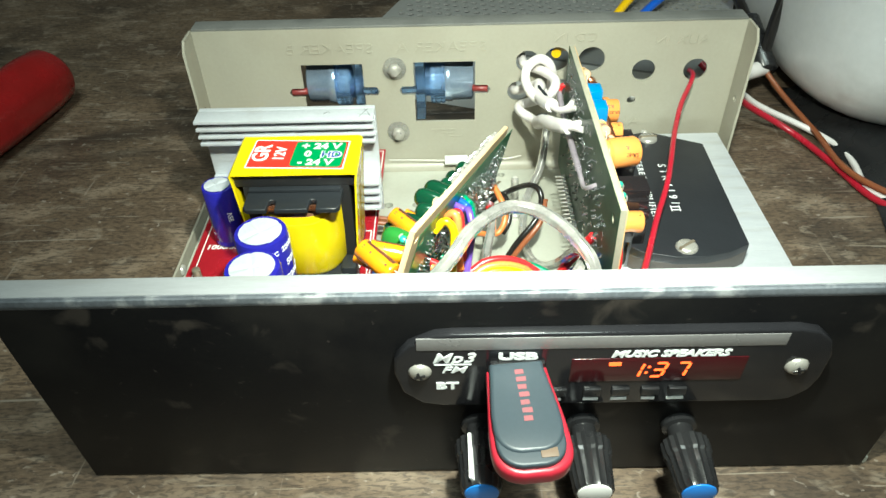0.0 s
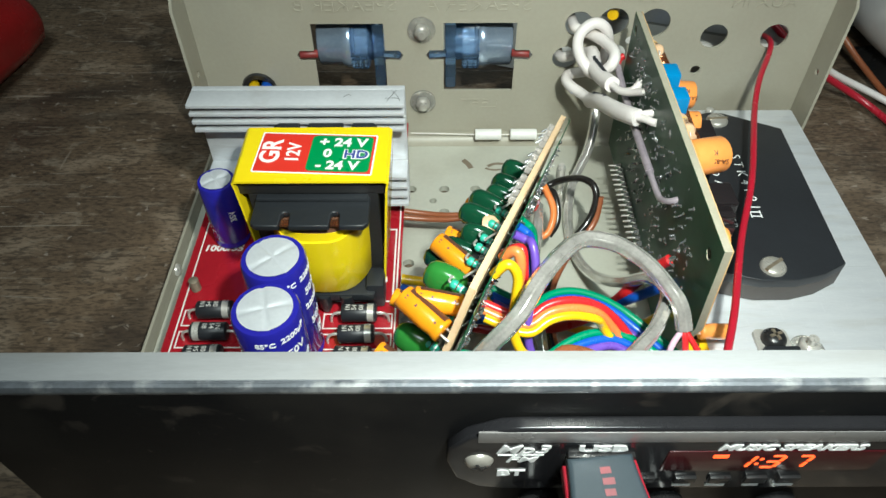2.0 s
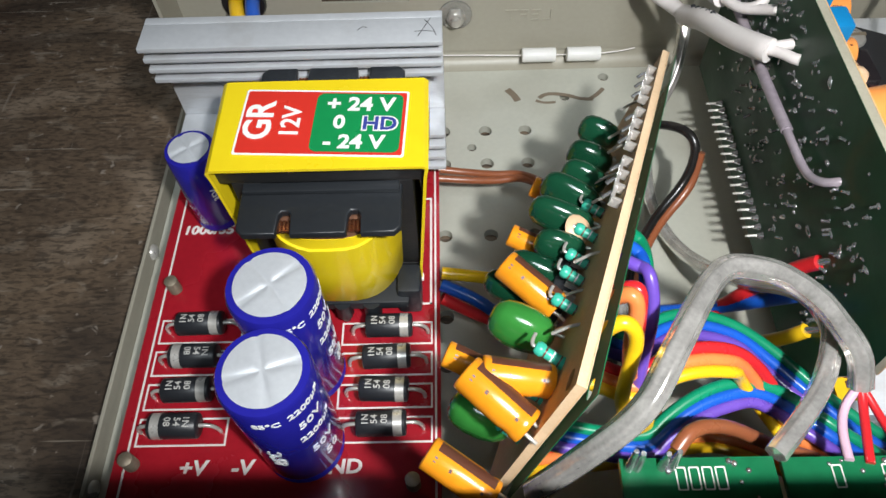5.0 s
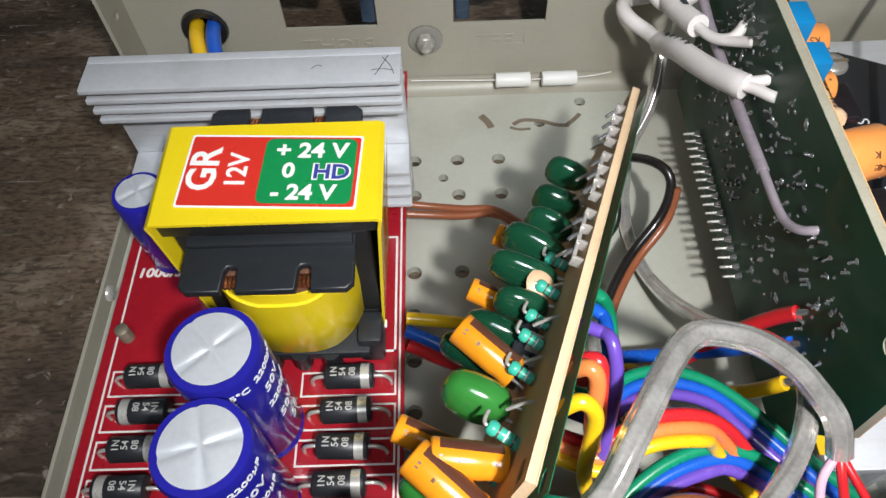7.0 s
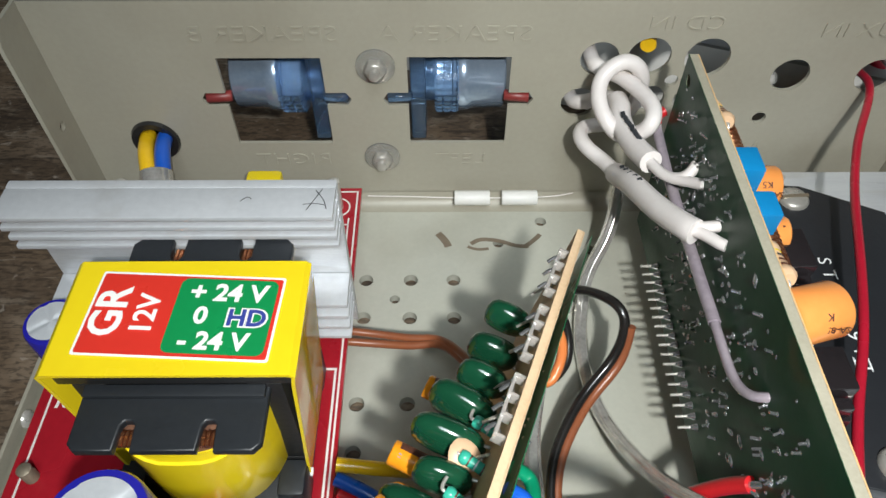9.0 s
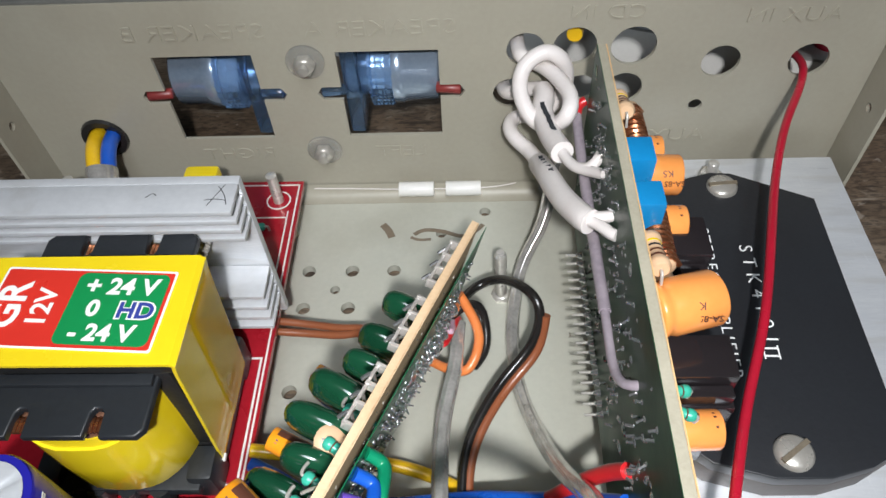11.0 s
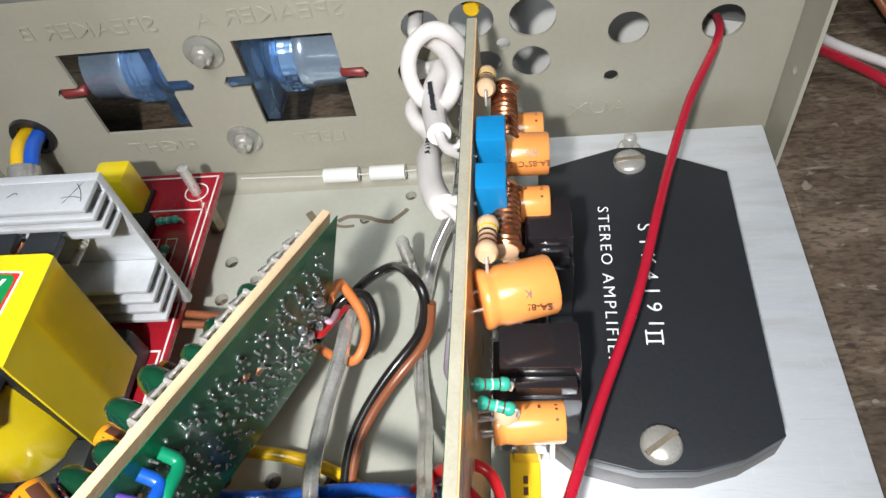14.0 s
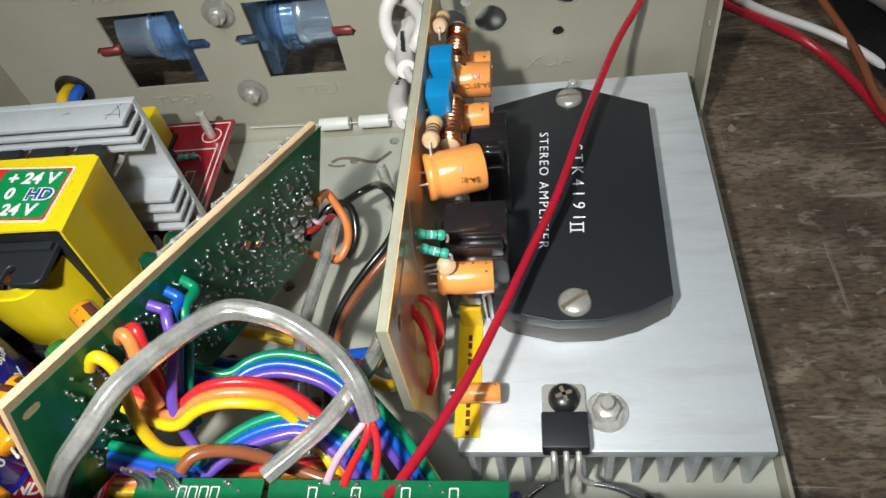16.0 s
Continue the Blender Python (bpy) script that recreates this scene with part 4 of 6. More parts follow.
for x in (-0.0612, -0.0310):
    part("foot", box(B(), x - 0.0026, x + 0.0026, 0.1778, 0.1850, 0.0192, 0.0290, 0.0011), BOBBIN, tr)
    part("foot", box(B(), x - 0.0026, x + 0.0026, 0.2040, 0.2105, 0.0192, 0.0290, 0.0011), BOBBIN, tr)
LZ = CT + 0.0001
LM = Matrix.Translation((-0.0450, 0.1949, LZ)) @ pose(0, 0, 0, 0, 0, -3.0)
label = part("label", sheet(rounded(-0.0153, 0.0153, -0.0078, 0.0078, 0.0004, 2), [], 0.0001, LM @ Matrix.Translation((0, 0, 0.0001))), LRED, tr, "red and green printed voltage label")
part("label_border", sheet(rounded(-0.0157, 0.0157, -0.0082, 0.0082, 0.0004, 2), [rounded(-0.0153, 0.0153, -0.0078, 0.0078, 0.0004, 2)], 0.0001, LM @ Matrix.Translation((0, 0, 0.0001))), LWHITE, label)
part("green_field", sheet(rounded(-0.0018, 0.0147, -0.0072, 0.0074, 0.0014, 4), [], 0.0001, LM @ Matrix.Translation((0, 0, 0.00016))), LGREEN, label)
for text, x, y, s, rot, m_, bold in (("GR", -0.0118, 0.0, 0.0072, 90, LWHITE, 0.00016), ("12V", -0.0058, -0.0002, 0.0050, 90, LWHITE, 0.00010), ("+ 24 V", 0.0067, 0.0044, 0.0047, 0, LWHITE, 0.00014), ("0", 0.0031, -0.0002, 0.0045, 0, LWHITE, 0.00014), ("HD", 0.0107, -0.0004, 0.0044, 0, LBLUE, 0.00012), ("- 24 V", 0.0063, -0.0050, 0.0045, 0, LWHITE, 0.00014)):
    part("lettering", letters(text, s, LM @ Matrix.Translation((x, y, 0.0003)) @ pose(0, 0, 0, 0, 0, rot), 0.00005, 0, bold), m_, label)
part("lettering_edge", letters("HD", 0.0046, LM @ Matrix.Translation((0.0107, -0.0004, 0.00024)), 0.00003, 0, 0.00032), LWHITE, label)

# heat sink with its transistors behind
sink = thing("heat_sink", "finned bare aluminium heat sink standing on the red board", "heat sink", loc=(-0.0538, 0.222, PZ))
SX0, SX1 = -0.0850, -0.0225
part("spine", box(B(), SX0, SX1, 0.2237, 0.2257, PZ, 0.0636, 0.0002), SINK, sink)
for z, y0 in ((0.0630, 0.2160), (0.0597, 0.2166), (0.0566, 0.2170), (0.0535, 0.2174), (0.0365, 0.2150), (0.0330, 0.2146), (0.0296, 0.2142), (0.0262, 0.2140)):
    part("fin", box(B(), SX0, SX1, y0, 0.2236, z - 0.0006, z + 0.0006, 0.0003), SINK, sink)
for pts in ([(-0.0275, 0.2178), (-0.0262, 0.2205), (-0.0250, 0.2232)], [(-0.0262, 0.2228), (-0.0244, 0.2205), (-0.0238, 0.2180)], [(-0.0282, 0.2192), (-0.0262, 0.2196), (-0.0240, 0.2190)], [(-0.0400, 0.2200), (-0.0388, 0.2215), (-0.0380, 0.2206)]):
    part("scribble", sweep(B(), [(x, y, 0.06362) for x, y in pts], 0.00009, 5, 4, 0.2, (0, 0, 1)), EPOXY, sink, "dark pencil scribble")
part("spine_screw", sweep(B(), [(-0.0335, 0.2236, 0.0478), (-0.0337, 0.2195, 0.0472), (-0.0339, 0.2155, 0.0468)], lambda t: 0.0013 - 0.0006 * t + 0.0002 * math.sin(t * 60), 8, 9), STEEL, sink)
for x in (-0.0750, -0.0600, -0.0450, -0.0335):
    tz = thing("power_transistor", "black power transistor screwed behind the heat sink", "transistor", "heat sink transistors", loc=(x, 0.228, PZ))
    part("body", box(B(), x - 0.005, x + 0.005, 0.2258, 0.2300, 0.0270, 0.0430, 0.0005), EPOXY, tz)
    for k in (-1, 0, 1):
        part("lead", rod(B(), (x + k * 0.0025, 0.2280, PZ), (x + k * 0.0025, 0.2280, 0.0272), 0.0004, 6), STEEL, tz)
drum = thing("yellow_inductor", "small yellow taped inductor on the red board", "inductor", loc=(-0.047, 0.256, PZ))
part("winding", box(B(), -0.0520, -0.0430, 0.2520, 0.2600, PZ + 0.001, 0.0330, 0.0012), YTAPE, drum)
part("base", box(B(), -0.0525, -0.0425, 0.2510, 0.2610, PZ, PZ + 0.0015, 0.0003), BOBBIN, drum)
chip = thing("control_chip", "black control chip on the red board", "integrated circuit", loc=(-0.044, 0.246, PZ))
part("body", box(B(), -0.0480, -0.0385, 0.2430, 0.2495, PZ + 0.0012, PZ + 0.0046, 0.0003), EPOXY, chip)
for i in range(7):
    for yy in (0.2428, 0.2497):
        part("lead", box(B(), -0.0475 + i * 0.0014, -0.0470 + i * 0.0014, yy - 0.0003, yy + 0.0003, PZ, PZ + 0.0025), STEEL, chip)


def resistor(name, body_mat, label, group, half=0.0028, r=0.0011, bands=(BROWNM,), reach=0.0009, drop=0.0020):
    o = thing(name, label, "resistor", group)
    turn = pose(0, 0, 0, 0, 90, 0)
    part("body", lathe(B(), [(0, -half), (r * 0.75, -half), (r, -half * 0.85), (r, -half * 0.6), (r * 0.82, -half * 0.5), (r * 0.82, half * 0.5), (r, half * 0.6), (r, half * 0.85), (r * 0.75, half), (0, half)], 14, turn), body_mat, o)
    for i, bmat in enumerate(bands):
        h = half * (-0.42 + 0.84 * i / max(len(bands) - 1, 1))
        part("band", lathe(B(), [(r * 0.83, h - half * 0.045), (r * 0.86, h - half * 0.045), (r * 0.86, h + half * 0.045), (r * 0.83, h + half * 0.045)], 14, turn), bmat, o)
    bent_leads(o, half, reach, drop, 0.0003)
    return o


teal = resistor("resistor", TEAL, "tiny teal banded resistor lying on the red board", "teal resistors", bands=(BROWNM, GREYPL, BROWNM))
teal.matrix_basis = pose(-0.0350, 0.2490, PZ + 0.0016, 0, 0, 5)
for x, y, a in ((-0.0382, 0.2375, 88), (-0.0331, 0.2372, 92)):
    copy_thing(teal, pose(x, y, PZ + 0.0016, 0, 0, a))

# ---- amplifier module on its heat sink plate ----
PLZ = 0.0228
plate = thing("heat_sink_plate", "flat bright aluminium heat sink plate with fins underneath", "heat sink", loc=(0.089, 0.21, 0.003))
part("plate", box(B(), 0.0562, 0.1205, 0.1510, 0.2690, PLZ - 0.0032, PLZ, 0.0004), ALU, plate)
for i in range(11):
    x = 0.0585 + i * 0.00595
    part("fin", box(B(), x - 0.0008, x + 0.0008, 0.1516, 0.2686, 0.0031, PLZ - 0.0031, 0.0002), SINK, plate)

STK = pose(0.0833, 0.2156, PLZ, 0, 0, -1.8)
module = thing("amplifier_module", "black epoxy stereo amplifier module with white print", "amplifier chip", loc=STK.translation)
oct_ = [(0.0212, -0.0318), (0.0212, 0.0305), (0.0030, 0.0388), (-0.0020, 0.0390), (-0.0208, 0.0325), (-0.0212, -0.0312), (-0.0150, -0.0362), (-0.0040, -0.0388), (0.0060, -0.0384), (0.0140, -0.0360)]
part("body", sheet(oct_, [], 0.0058, STK @ Matrix.Translation((0, 0, 0.0061)), 0.0002), EPOXYS, module, "grey-brown module side")
part("face", sheet([(x * 0.995, y * 0.997) for x, y in oct_], [], 0.0034, STK @ Matrix.Translation((0, 0, 0.0093)), 0.0003), EPOXY, module)
for text, x, y, s, wide, bold, space in (("STK4191", 0.0016, 0.0027, 0.0043, 1.10, -0.00003, 1.62), ("STEREO AMPLIFIER", -0.0069, 0.0011, 0.0034, 1.14, -0.00003, 1.26)):
    part("lettering", letters(text, s, STK @ Matrix.Translation((x, y, 0.00935)) @ pose(0, 0, 0, 0, 0, -90), 0.00005, 0, bold, wide, space), PRINT, module)
for y in (-0.0115, -0.0133):
    part("lettering", box(B(), -0.0004, 0.0026, y - 0.0002, y + 0.0002, 0.0093, 0.0094, 0, STK), PRINT, module)
for x in (-0.0004, 0.0026):
    part("lettering", box(B(), x - 0.00015, x + 0.00015, -0.0140, -0.0108, 0.0093, 0.00942, 0, STK), PRINT, module)
for i in range(18):
    y = 0.2345 - i * 0.00245
    part("lead", rod(B(), (0.0625, y, 0.0255), (0.0455, y, 0.0250), 0.00034, 6), STEEL, module)
for x, y, a in ((0.0823, 0.1816, 35), (0.0845, 0.2497, 5)):
    sc = thing("machine_screw", "slotted plated steel screw holding the amplifier module", "screw", "module screws", loc=(x, y, PLZ + 0.009))
    part("head", lathe(B(), [(0, 0.0090), (0.0037, 0.0090), (0.0037, 0.0098), (0.0030, 0.0106), (0, 0.0108)], 22, Matrix.Translation((x, y, PLZ))), BOLT, sc)
    part("slot", box(B(), -0.0034, 0.0034, -0.0005, 0.0005, 0.0100, 0.01086, 0, Matrix.Translation((x, y, PLZ)) @ pose(0, 0, 0, 0, 0, a)), BRASS, sc)
nutb = thing("hex_nut", "plated nut and screw end behind the amplifier module", "nut", loc=(0.0862, 0.2615, PLZ))
part("nut", lathe(B(), [(0, 0), (0.0030, 0), (0.0030, 0.0022), (0.0024, 0.0026), (0, 0.0026)], 6, Matrix.Translation((0.0862, 0.2615, PLZ))), STEEL, nutb)
part("stud", rod(B(), (0.0862, 0.2615, PLZ), (0.0862, 0.2615, PLZ + 0.006), 0.0014, 10), STEEL, nutb)

# regulator and nut on the plate
reg = thing("regulator_transistor", "black three-legged regulator screwed to the plate", "transistor", loc=(0.0789, 0.156, PLZ))
part("tab", sheet([(0.0742, 0.1560), (0.0834, 0.1560), (0.0834, 0.1650), (0.0826, 0.1658), (0.0750, 0.1658), (0.0742, 0.1650)], [], 0.0011, Matrix.Translation((0, 0, PLZ + 0.0012))), STEEL, reg)
part("body", box(B(), 0.0740, 0.0836, 0.1500, 0.1580, PLZ + 0.0002, PLZ + 0.0046, 0.0006), EPOXY, reg)
for k, (x1, y1) in enumerate(((0.0738, 0.1462), (0.0788, 0.1440), (0.0842, 0.1460))):
    x = 0.0763 + 0.0025 * k
    part("leg", sweep(B(), [(x, 0.1502, PLZ + 0.0022), (x, 0.1478, PLZ + 0.0018), (x, 0.1462, PLZ - 0.0025), (x1, y1, PLZ - 0.0045)], 0.00065, 7, 5), STEEL, reg)
head = part("screw", lathe(B(), [(0, 0.0012), (0.0034, 0.0012), (0.0033, 0.0024), (0.0024, 0.0036), (0, 0.0040)], 20, Matrix.Translation((0.0789, 0.1622, PLZ))), BLACKPL, reg, "black cross-head screw")
for a in (20, 110):
    part("screw_slot", box(B(), -0.0018, 0.0018, -0.0004, 0.0004, 0.0036, 0.00408, 0, Matrix.Translation((0.0789, 0.1622, PLZ)) @ pose(0, 0, 0, 0, 0, a)), BRASS, head)
nut = thing("hex_nut", "plated hex nut on a thin clear washer on the plate", "nut", loc=(0.0877, 0.1596, PLZ))
N = Matrix.Translation((0.0877, 0.1596, PLZ))
part("washer", lathe(B(), [(0, 0.0001), (0.0046, 0.0001), (0.0046, 0.0006), (0, 0.0006)], 26, N), CLEAR, nut)
part("nut", lathe(B(), [(0, 0.0006), (0.0029, 0.0006), (0.0029, 0.0028), (0.0024, 0.0032), (0, 0.0032)], 6, N), STEEL, nut)
part("stud", lathe(B(), [(0, 0.003)] + [(0.0014 - 0.00015 * (i % 2), 0.003 + 0.0003 * i) for i in range(9)] + [(0, 0.0056)], 10, N), STEEL, nut)

# ---- amplifier circuit board, standing on edge ----
AT, AF = Vector((0.0506, 0.2561, 0.0702)), Vector((0.0497, 0.1515, 0.0713))
ax = (AF - AT).normalized()
az = Vector((0, 0, -1))
az = (az - ax * az.dot(ax)).normalized()
an = ax.cross(az)
if an.x < 0:
    an = -an
AL = (AF - AT).length


def on_amp(u, v, h=0.0):
    return AT + ax * u + az * v + an * h


def amp_pose(u, v, h=0.0):
    m = Matrix((ax, az, an)).transposed().to_4x4()
    return Matrix.Translation(on_amp(u, v, h)) @ m


amp = thing("amplifier_circuit_board", "dark green amplifier circuit board standing on its edge", "circuit board", loc=(0.05, 0.204, 0.019))
ashape = [(0, 0), (AL, 0), (AL + 0.0010, 0.026), (AL - 0.003, 0.036), (AL - 0.008, 0.052), (0, 0.052)]
sgn = 1 if amp_pose(0, 0).determinant() > 0 else -1
ahole = [circle(AL - 0.006, 0.007, 0.0016, 12), circle(0.004, 0.004, 0.0014, 12)]
part("solder_side", sheet(ashape, ahole, 0.00012, amp_pose(0, 0, -0.0006) @ Matrix.Diagonal((1, 1, sgn, 1))), DKGREEN, amp, "dark green lacquered solder side")
part("laminate", sheet(ashape, ahole, 0.0018, amp_pose(0, 0, 0.0012) @ Matrix.Diagonal((1, 1, sgn, 1))), GREYFIBRE, amp, "cut fibre edge")
part("component_side", sheet(ashape, ahole, 0.0003, amp_pose(0, 0, 0.0014) @ Matrix.Diagonal((1, 1, sgn, 1))), AMBER, amp, "amber component side")
joints = B()
rng = random.Random(5)
for i in range(230):
    u, v = rng.uniform(0.004, AL - 0.012), rng.uniform(0.004, 0.040)
    p = on_amp(u, v, -0.0006)
    m = Matrix.Translation(p) @ pose(0, 0, 0, rng.uniform(0, 180), rng.uniform(-30, 30), 0) @ Matrix.Diagonal((0.7, rng.uniform(0.7, 2.0), 0.8, 1))
    bmesh.ops.create_icosphere(joints, subdivisions=1, radius=rng.uniform(0.0004, 0.0009), matrix=m)
    if rng.random() < 0.5:
        sweep(joints, [p, p + Vector((-0.0014, rng.uniform(-0.0008, 0.0008), rng.uniform(-0.0006, 0.0008)))], 0.00028, 5, 2)
part("solder_joints", joints, SOLDER, amp, kind="stuff")
pins = B()
for i in range(18):
    y = 0.2345 - i * 0.00245
    lathe(pins, [(0, 0), (0.00095, 0), (0.0006, 0.0009), (0.00035, 0.0016), (0, 0.0018)], 8, along((0.0494, y, 0.0250), (0.0480, y, 0.0250)))
part("pin_joints", pins, SOLDER, amp, kind="stuff")
for pts in ([(AL - 0.024, 0.004), (AL - 0.004, 0.004)], [(AL - 0.018, 0.012), (AL - 0.006, 0.026)], [(AL - 0.024, 0.004), (AL - 0.024, 0.020)], [(AL - 0.030, 0.002), (AL - 0.024, 0.010)]):
    part("printed_outline", sweep(B(), [on_amp(u, v, 0.00146) for u, v in pts], 0.00022, 5, 4, 0.3, tuple(an)), SILK, amp)


def box_cap(y, z1, w):
    o = thing("film_capacitor", "bright blue box film capacitor on the amplifier board", "capacitor", "blue box capacitors", loc=(0.0515, y, z1 - 0.01))
    part("case", box(B(), 0.0520, 0.0573, y - w, y + w, z1 - 0.0088, z1, 0.0005), BLUEBOX, o)
    for k in (-1, 1):
        part("lead", rod(B(), (0.0505, y + k * 0.0025, z1 - 0.0045), (0.0522, y + k * 0.0025, z1 - 0.0045), 0.0004, 6), STEEL, o)


box_cap(0.2262, 0.0684, 0.0032)
box_cap(0.2152, 0.0680, 0.0030)


def lying_can(name, p0, p1, r, sleeve, label, group="", bars=5, cat="capacitor"):
    """A capacitor that sticks out from its board along p0 to p1."""
    h = (Vector(p1) - Vector(p0)).length
    c = can(name, r, h, sleeve, label, group, BROWNM if sleeve is AMBCAP else None, 0, False, sleeve, stripe_from=100)
    c.matrix_basis = along(p0, p1)
    for i in range(bars):
        z = h * (0.16 + 0.70 * i / max(bars - 1, 1))
        for a0, da in ((62, 10 + (i * 7) % 12), (104, 6 + (i * 5) % 14)):
            if (i + da) % 3 == 0:
                continue
            bar = B()
            q = [bar.verts.new((r * 1.008 * math.cos(radians(a)), r * 1.008 * math.sin(radians(a)), zz)) for a, zz in ((a0, z), (a0 + da, z), (a0 + da, z + h * 0.04), (a0, z + h * 0.04))]
            bar.faces.new(q)
            ob = part("marking_bar", bar, BROWNM, None)
            ob.parent = c
    for k in (-1, 1):
        ob = part("lead", rod(B(), (k * r * 0.35, 0, -0.0022), (k * r * 0.35, 0, 0.0004), 0.00032, 6), STEEL, None)
        ob.parent = c
    return c


G = "orange capacitors on the amplifier board"
fat = lying_can("electrolytic_capacitor", (0.0525, 0.1945, 0.0610), (0.0640, 0.1980, 0.0600), 0.0050, ORANGE, "fat orange electrolytic capacitor lying out from the amplifier board", G, 0)
slimmer = lying_can("electrolytic_capacitor", (0.0525, 0.2305, 0.0570), (0.0650, 0.2305, 0.0565), 0.0042, ORANGE, "orange electrolytic capacitor beside the blue boxes", G, 0)
lying_can("electrolytic_capacitor", (0.0525, 0.2425, 0.0515), (0.0645, 0.2425, 0.0515), 0.0036, ORANGE, "orange electrolytic capacitor beside the copper coil", G, 4)
lying_can("electrolytic_capacitor", (0.0525, 0.2200, 0.0540), (0.0648, 0.2200, 0.0540), 0.0034, ORANGE, "small orange electrolytic capacitor between the blue boxes", G, 4)
lying_can("electrolytic_capacitor", (0.0535, 0.1806, 0.0445), (0.0652, 0.1812, 0.0438), 0.0036, ORANGE, "orange electrolytic capacitor near the yellow sticker", G, 4)
lying_can("electrolytic_capacitor", (0.0570, 0.1612, 0.0295), (0.0655, 0.1618, 0.0285), 0.0022, ORANGE, "tiny orange electrolytic capacitor over the plate edge", G, 3)

for c, y, z, r, rows in ((fat, 0.1968, 0.0605, 0.0050, (("K4", 0.0598, 42, 0.0019), ("SA-85\u00b0C  SA-", 0.0592, 68, 0.0017))), (slimmer, 0.2305, 0.0567, 0.0042, (("K5", 0.0618, 42, 0.0019), ("SA-85\u00b0C  SA-", 0.0605, 70, 0.0017)))):
    for text, x, a, s in rows:
        n_ = Vector((0, -math.sin(radians(a)), math.cos(radians(a))))
        ex = Vector((-1, 0, 0))
        tm_ = Matrix.Translation(Vector((x, y, z)) + n_ * r * 1.012) @ Matrix((ex, n_.cross(ex), n_)).transposed().to_4x4()
        part("lettering", letters(text, s, tm_, 0.00006), BROWNM, c)

cream = resistor("power_resistor", CREAM, "cream banded resistor beside the copper coil", "cream resistors", 0.0048, 0.0019, (BROWNM, BROWNM, EPOXY, YTAPE), 0.0012, 0.0026)
cream.matrix_basis = pose(0.0537, 0.2415, 0.0660, 0, 20, 90)
copy_thing(cream, pose(0.0540, 0.2035, 0.0655, 0, 15, 90))
copy_thing(cream, pose(0.0578, 0.2010, 0.0575, 0, 20, 95))
for y0, y1, z in ((0.2310, 0.2465, 0.0600), (0.2050, 0.2190, 0.0600)):
    coil = thing("copper_coil", "copper wire choke coil wound on a core", "coil", "copper coils", loc=(0.0568, (y0 + y1) / 2, z))
    part("core", rod(B(), (0.0568, y0 - 0.0008, z), (0.0568, y1 + 0.0008, z), 0.0022, 12), CREAM, coil)
    turns = 12
    part("winding", sweep(B(), [(0.0568 + 0.0028 * math.cos(t), y0 + (y1 - y0) * t / (2 * math.pi * turns), z + 0.0028 * math.sin(t)) for t in np.linspace(0, 2 * math.pi * turns, turns * 10)], 0.00058, 6, 2), COPPER, coil)
tealup = copy_thing(teal, pose(0.0542, 0.1806, 0.0595, 0, 20, 10))
copy_thing(teal, pose(0.0548, 0.1780, 0.0575, 0, 15, -8))
for o in (tealup,):
    o["label"] = "small teal resistor standing on the amplifier board"
disc = thing("disc_capacitor", "small tan ceramic disc capacitor above the orange capacitor", "capacitor", loc=(0.0560, 0.1800, 0.0500))
part("disc", lathe(B(), [(0, -0.0008), (0.0012, -0.0007), (0.0019, -0.0003), (0.0020, 0.0001), (0.0013, 0.0006), (0, 0.0008)], 20, Matrix.Translation((0.0560, 0.1800, 0.0500)) @ pose(0, 0, 0, 40, 8, 0)), CREAM, disc)
part("lead", sweep(B(), [(0.0556, 0.1794, 0.0500), (0.0535, 0.1792, 0.0496), (0.0508, 0.1792, 0.0490)], 0.0003, 6), STEEL, disc)
part("lead", sweep(B(), [(0.0556, 0.1806, 0.0500), (0.0535, 0.1808, 0.0494), (0.0508, 0.1808, 0.0486)], 0.0003, 6), STEEL, disc)

# dark plastic blocks between the board and the module
for y0, y1, z0, z1, x0, x1 in ((0.2085, 0.2210, 0.0240, 0.0545, 0.0585, 0.0686), (0.1840, 0.1955, 0.0240, 0.0520, 0.0535, 0.0684)):
    blk = thing("connector_block", "glossy dark plastic block with stepped top beside the module", "connector", "dark blocks", loc=((x0 + x1) / 2, (y0 + y1) / 2, PLZ))
    part("body", box(B(), x0, x1, y0, y1, PLZ, z1 - 0.006, 0.0004), SMOKE, blk)
    part("step", box(B(), x0 + 0.0015, x1, y0 + 0.003, y1, z1 - 0.006, z1, 0.0005), SMOKE, blk)
    part("tongue", box(B(), x0 + 0.004, x1 - 0.0008, y0 + 0.0005, y0 + 0.0028, z1 - 0.006, z1 - 0.0025, 0.0003), SMOKE, blk)
# Dark upright strip in place of the shadow along the module's left side.
wallb = thing("insulator_sheet", "dark strip standing for the shade between board and module", "insulator", loc=(0.0655, 0.195, PLZ))
part("sheet", box(B(), 0.0628, 0.0640, 0.1825, 0.2190, PLZ, 0.0400, 0.0003), SMOKE, wallb)
tabm = thing("small_transistor", "small dark transistor with bright metal tab", "transistor", loc=(0.0605, 0.1795, 0.04))
part("body", box(B(), 0.0560, 0.0622, 0.1778, 0.1818, 0.0380, 0.0440, 0.0004), SMOKE, tabm)
part("metal_tab", box(B(), 0.0582, 0.0618, 0.1786, 0.1812, 0.0440, 0.0446, 0.0001), SOLDER, tabm)
part("lead", rod(B(), (0.0508, 0.1800, 0.0410), (0.0562, 0.1800, 0.0410), 0.0004, 6), STEEL, tabm)
sticker = thing("yellow_sticker", "yellow printed sticker strip lying along the plate edge", "sticker", loc=(0.0602, 0.168, PLZ))
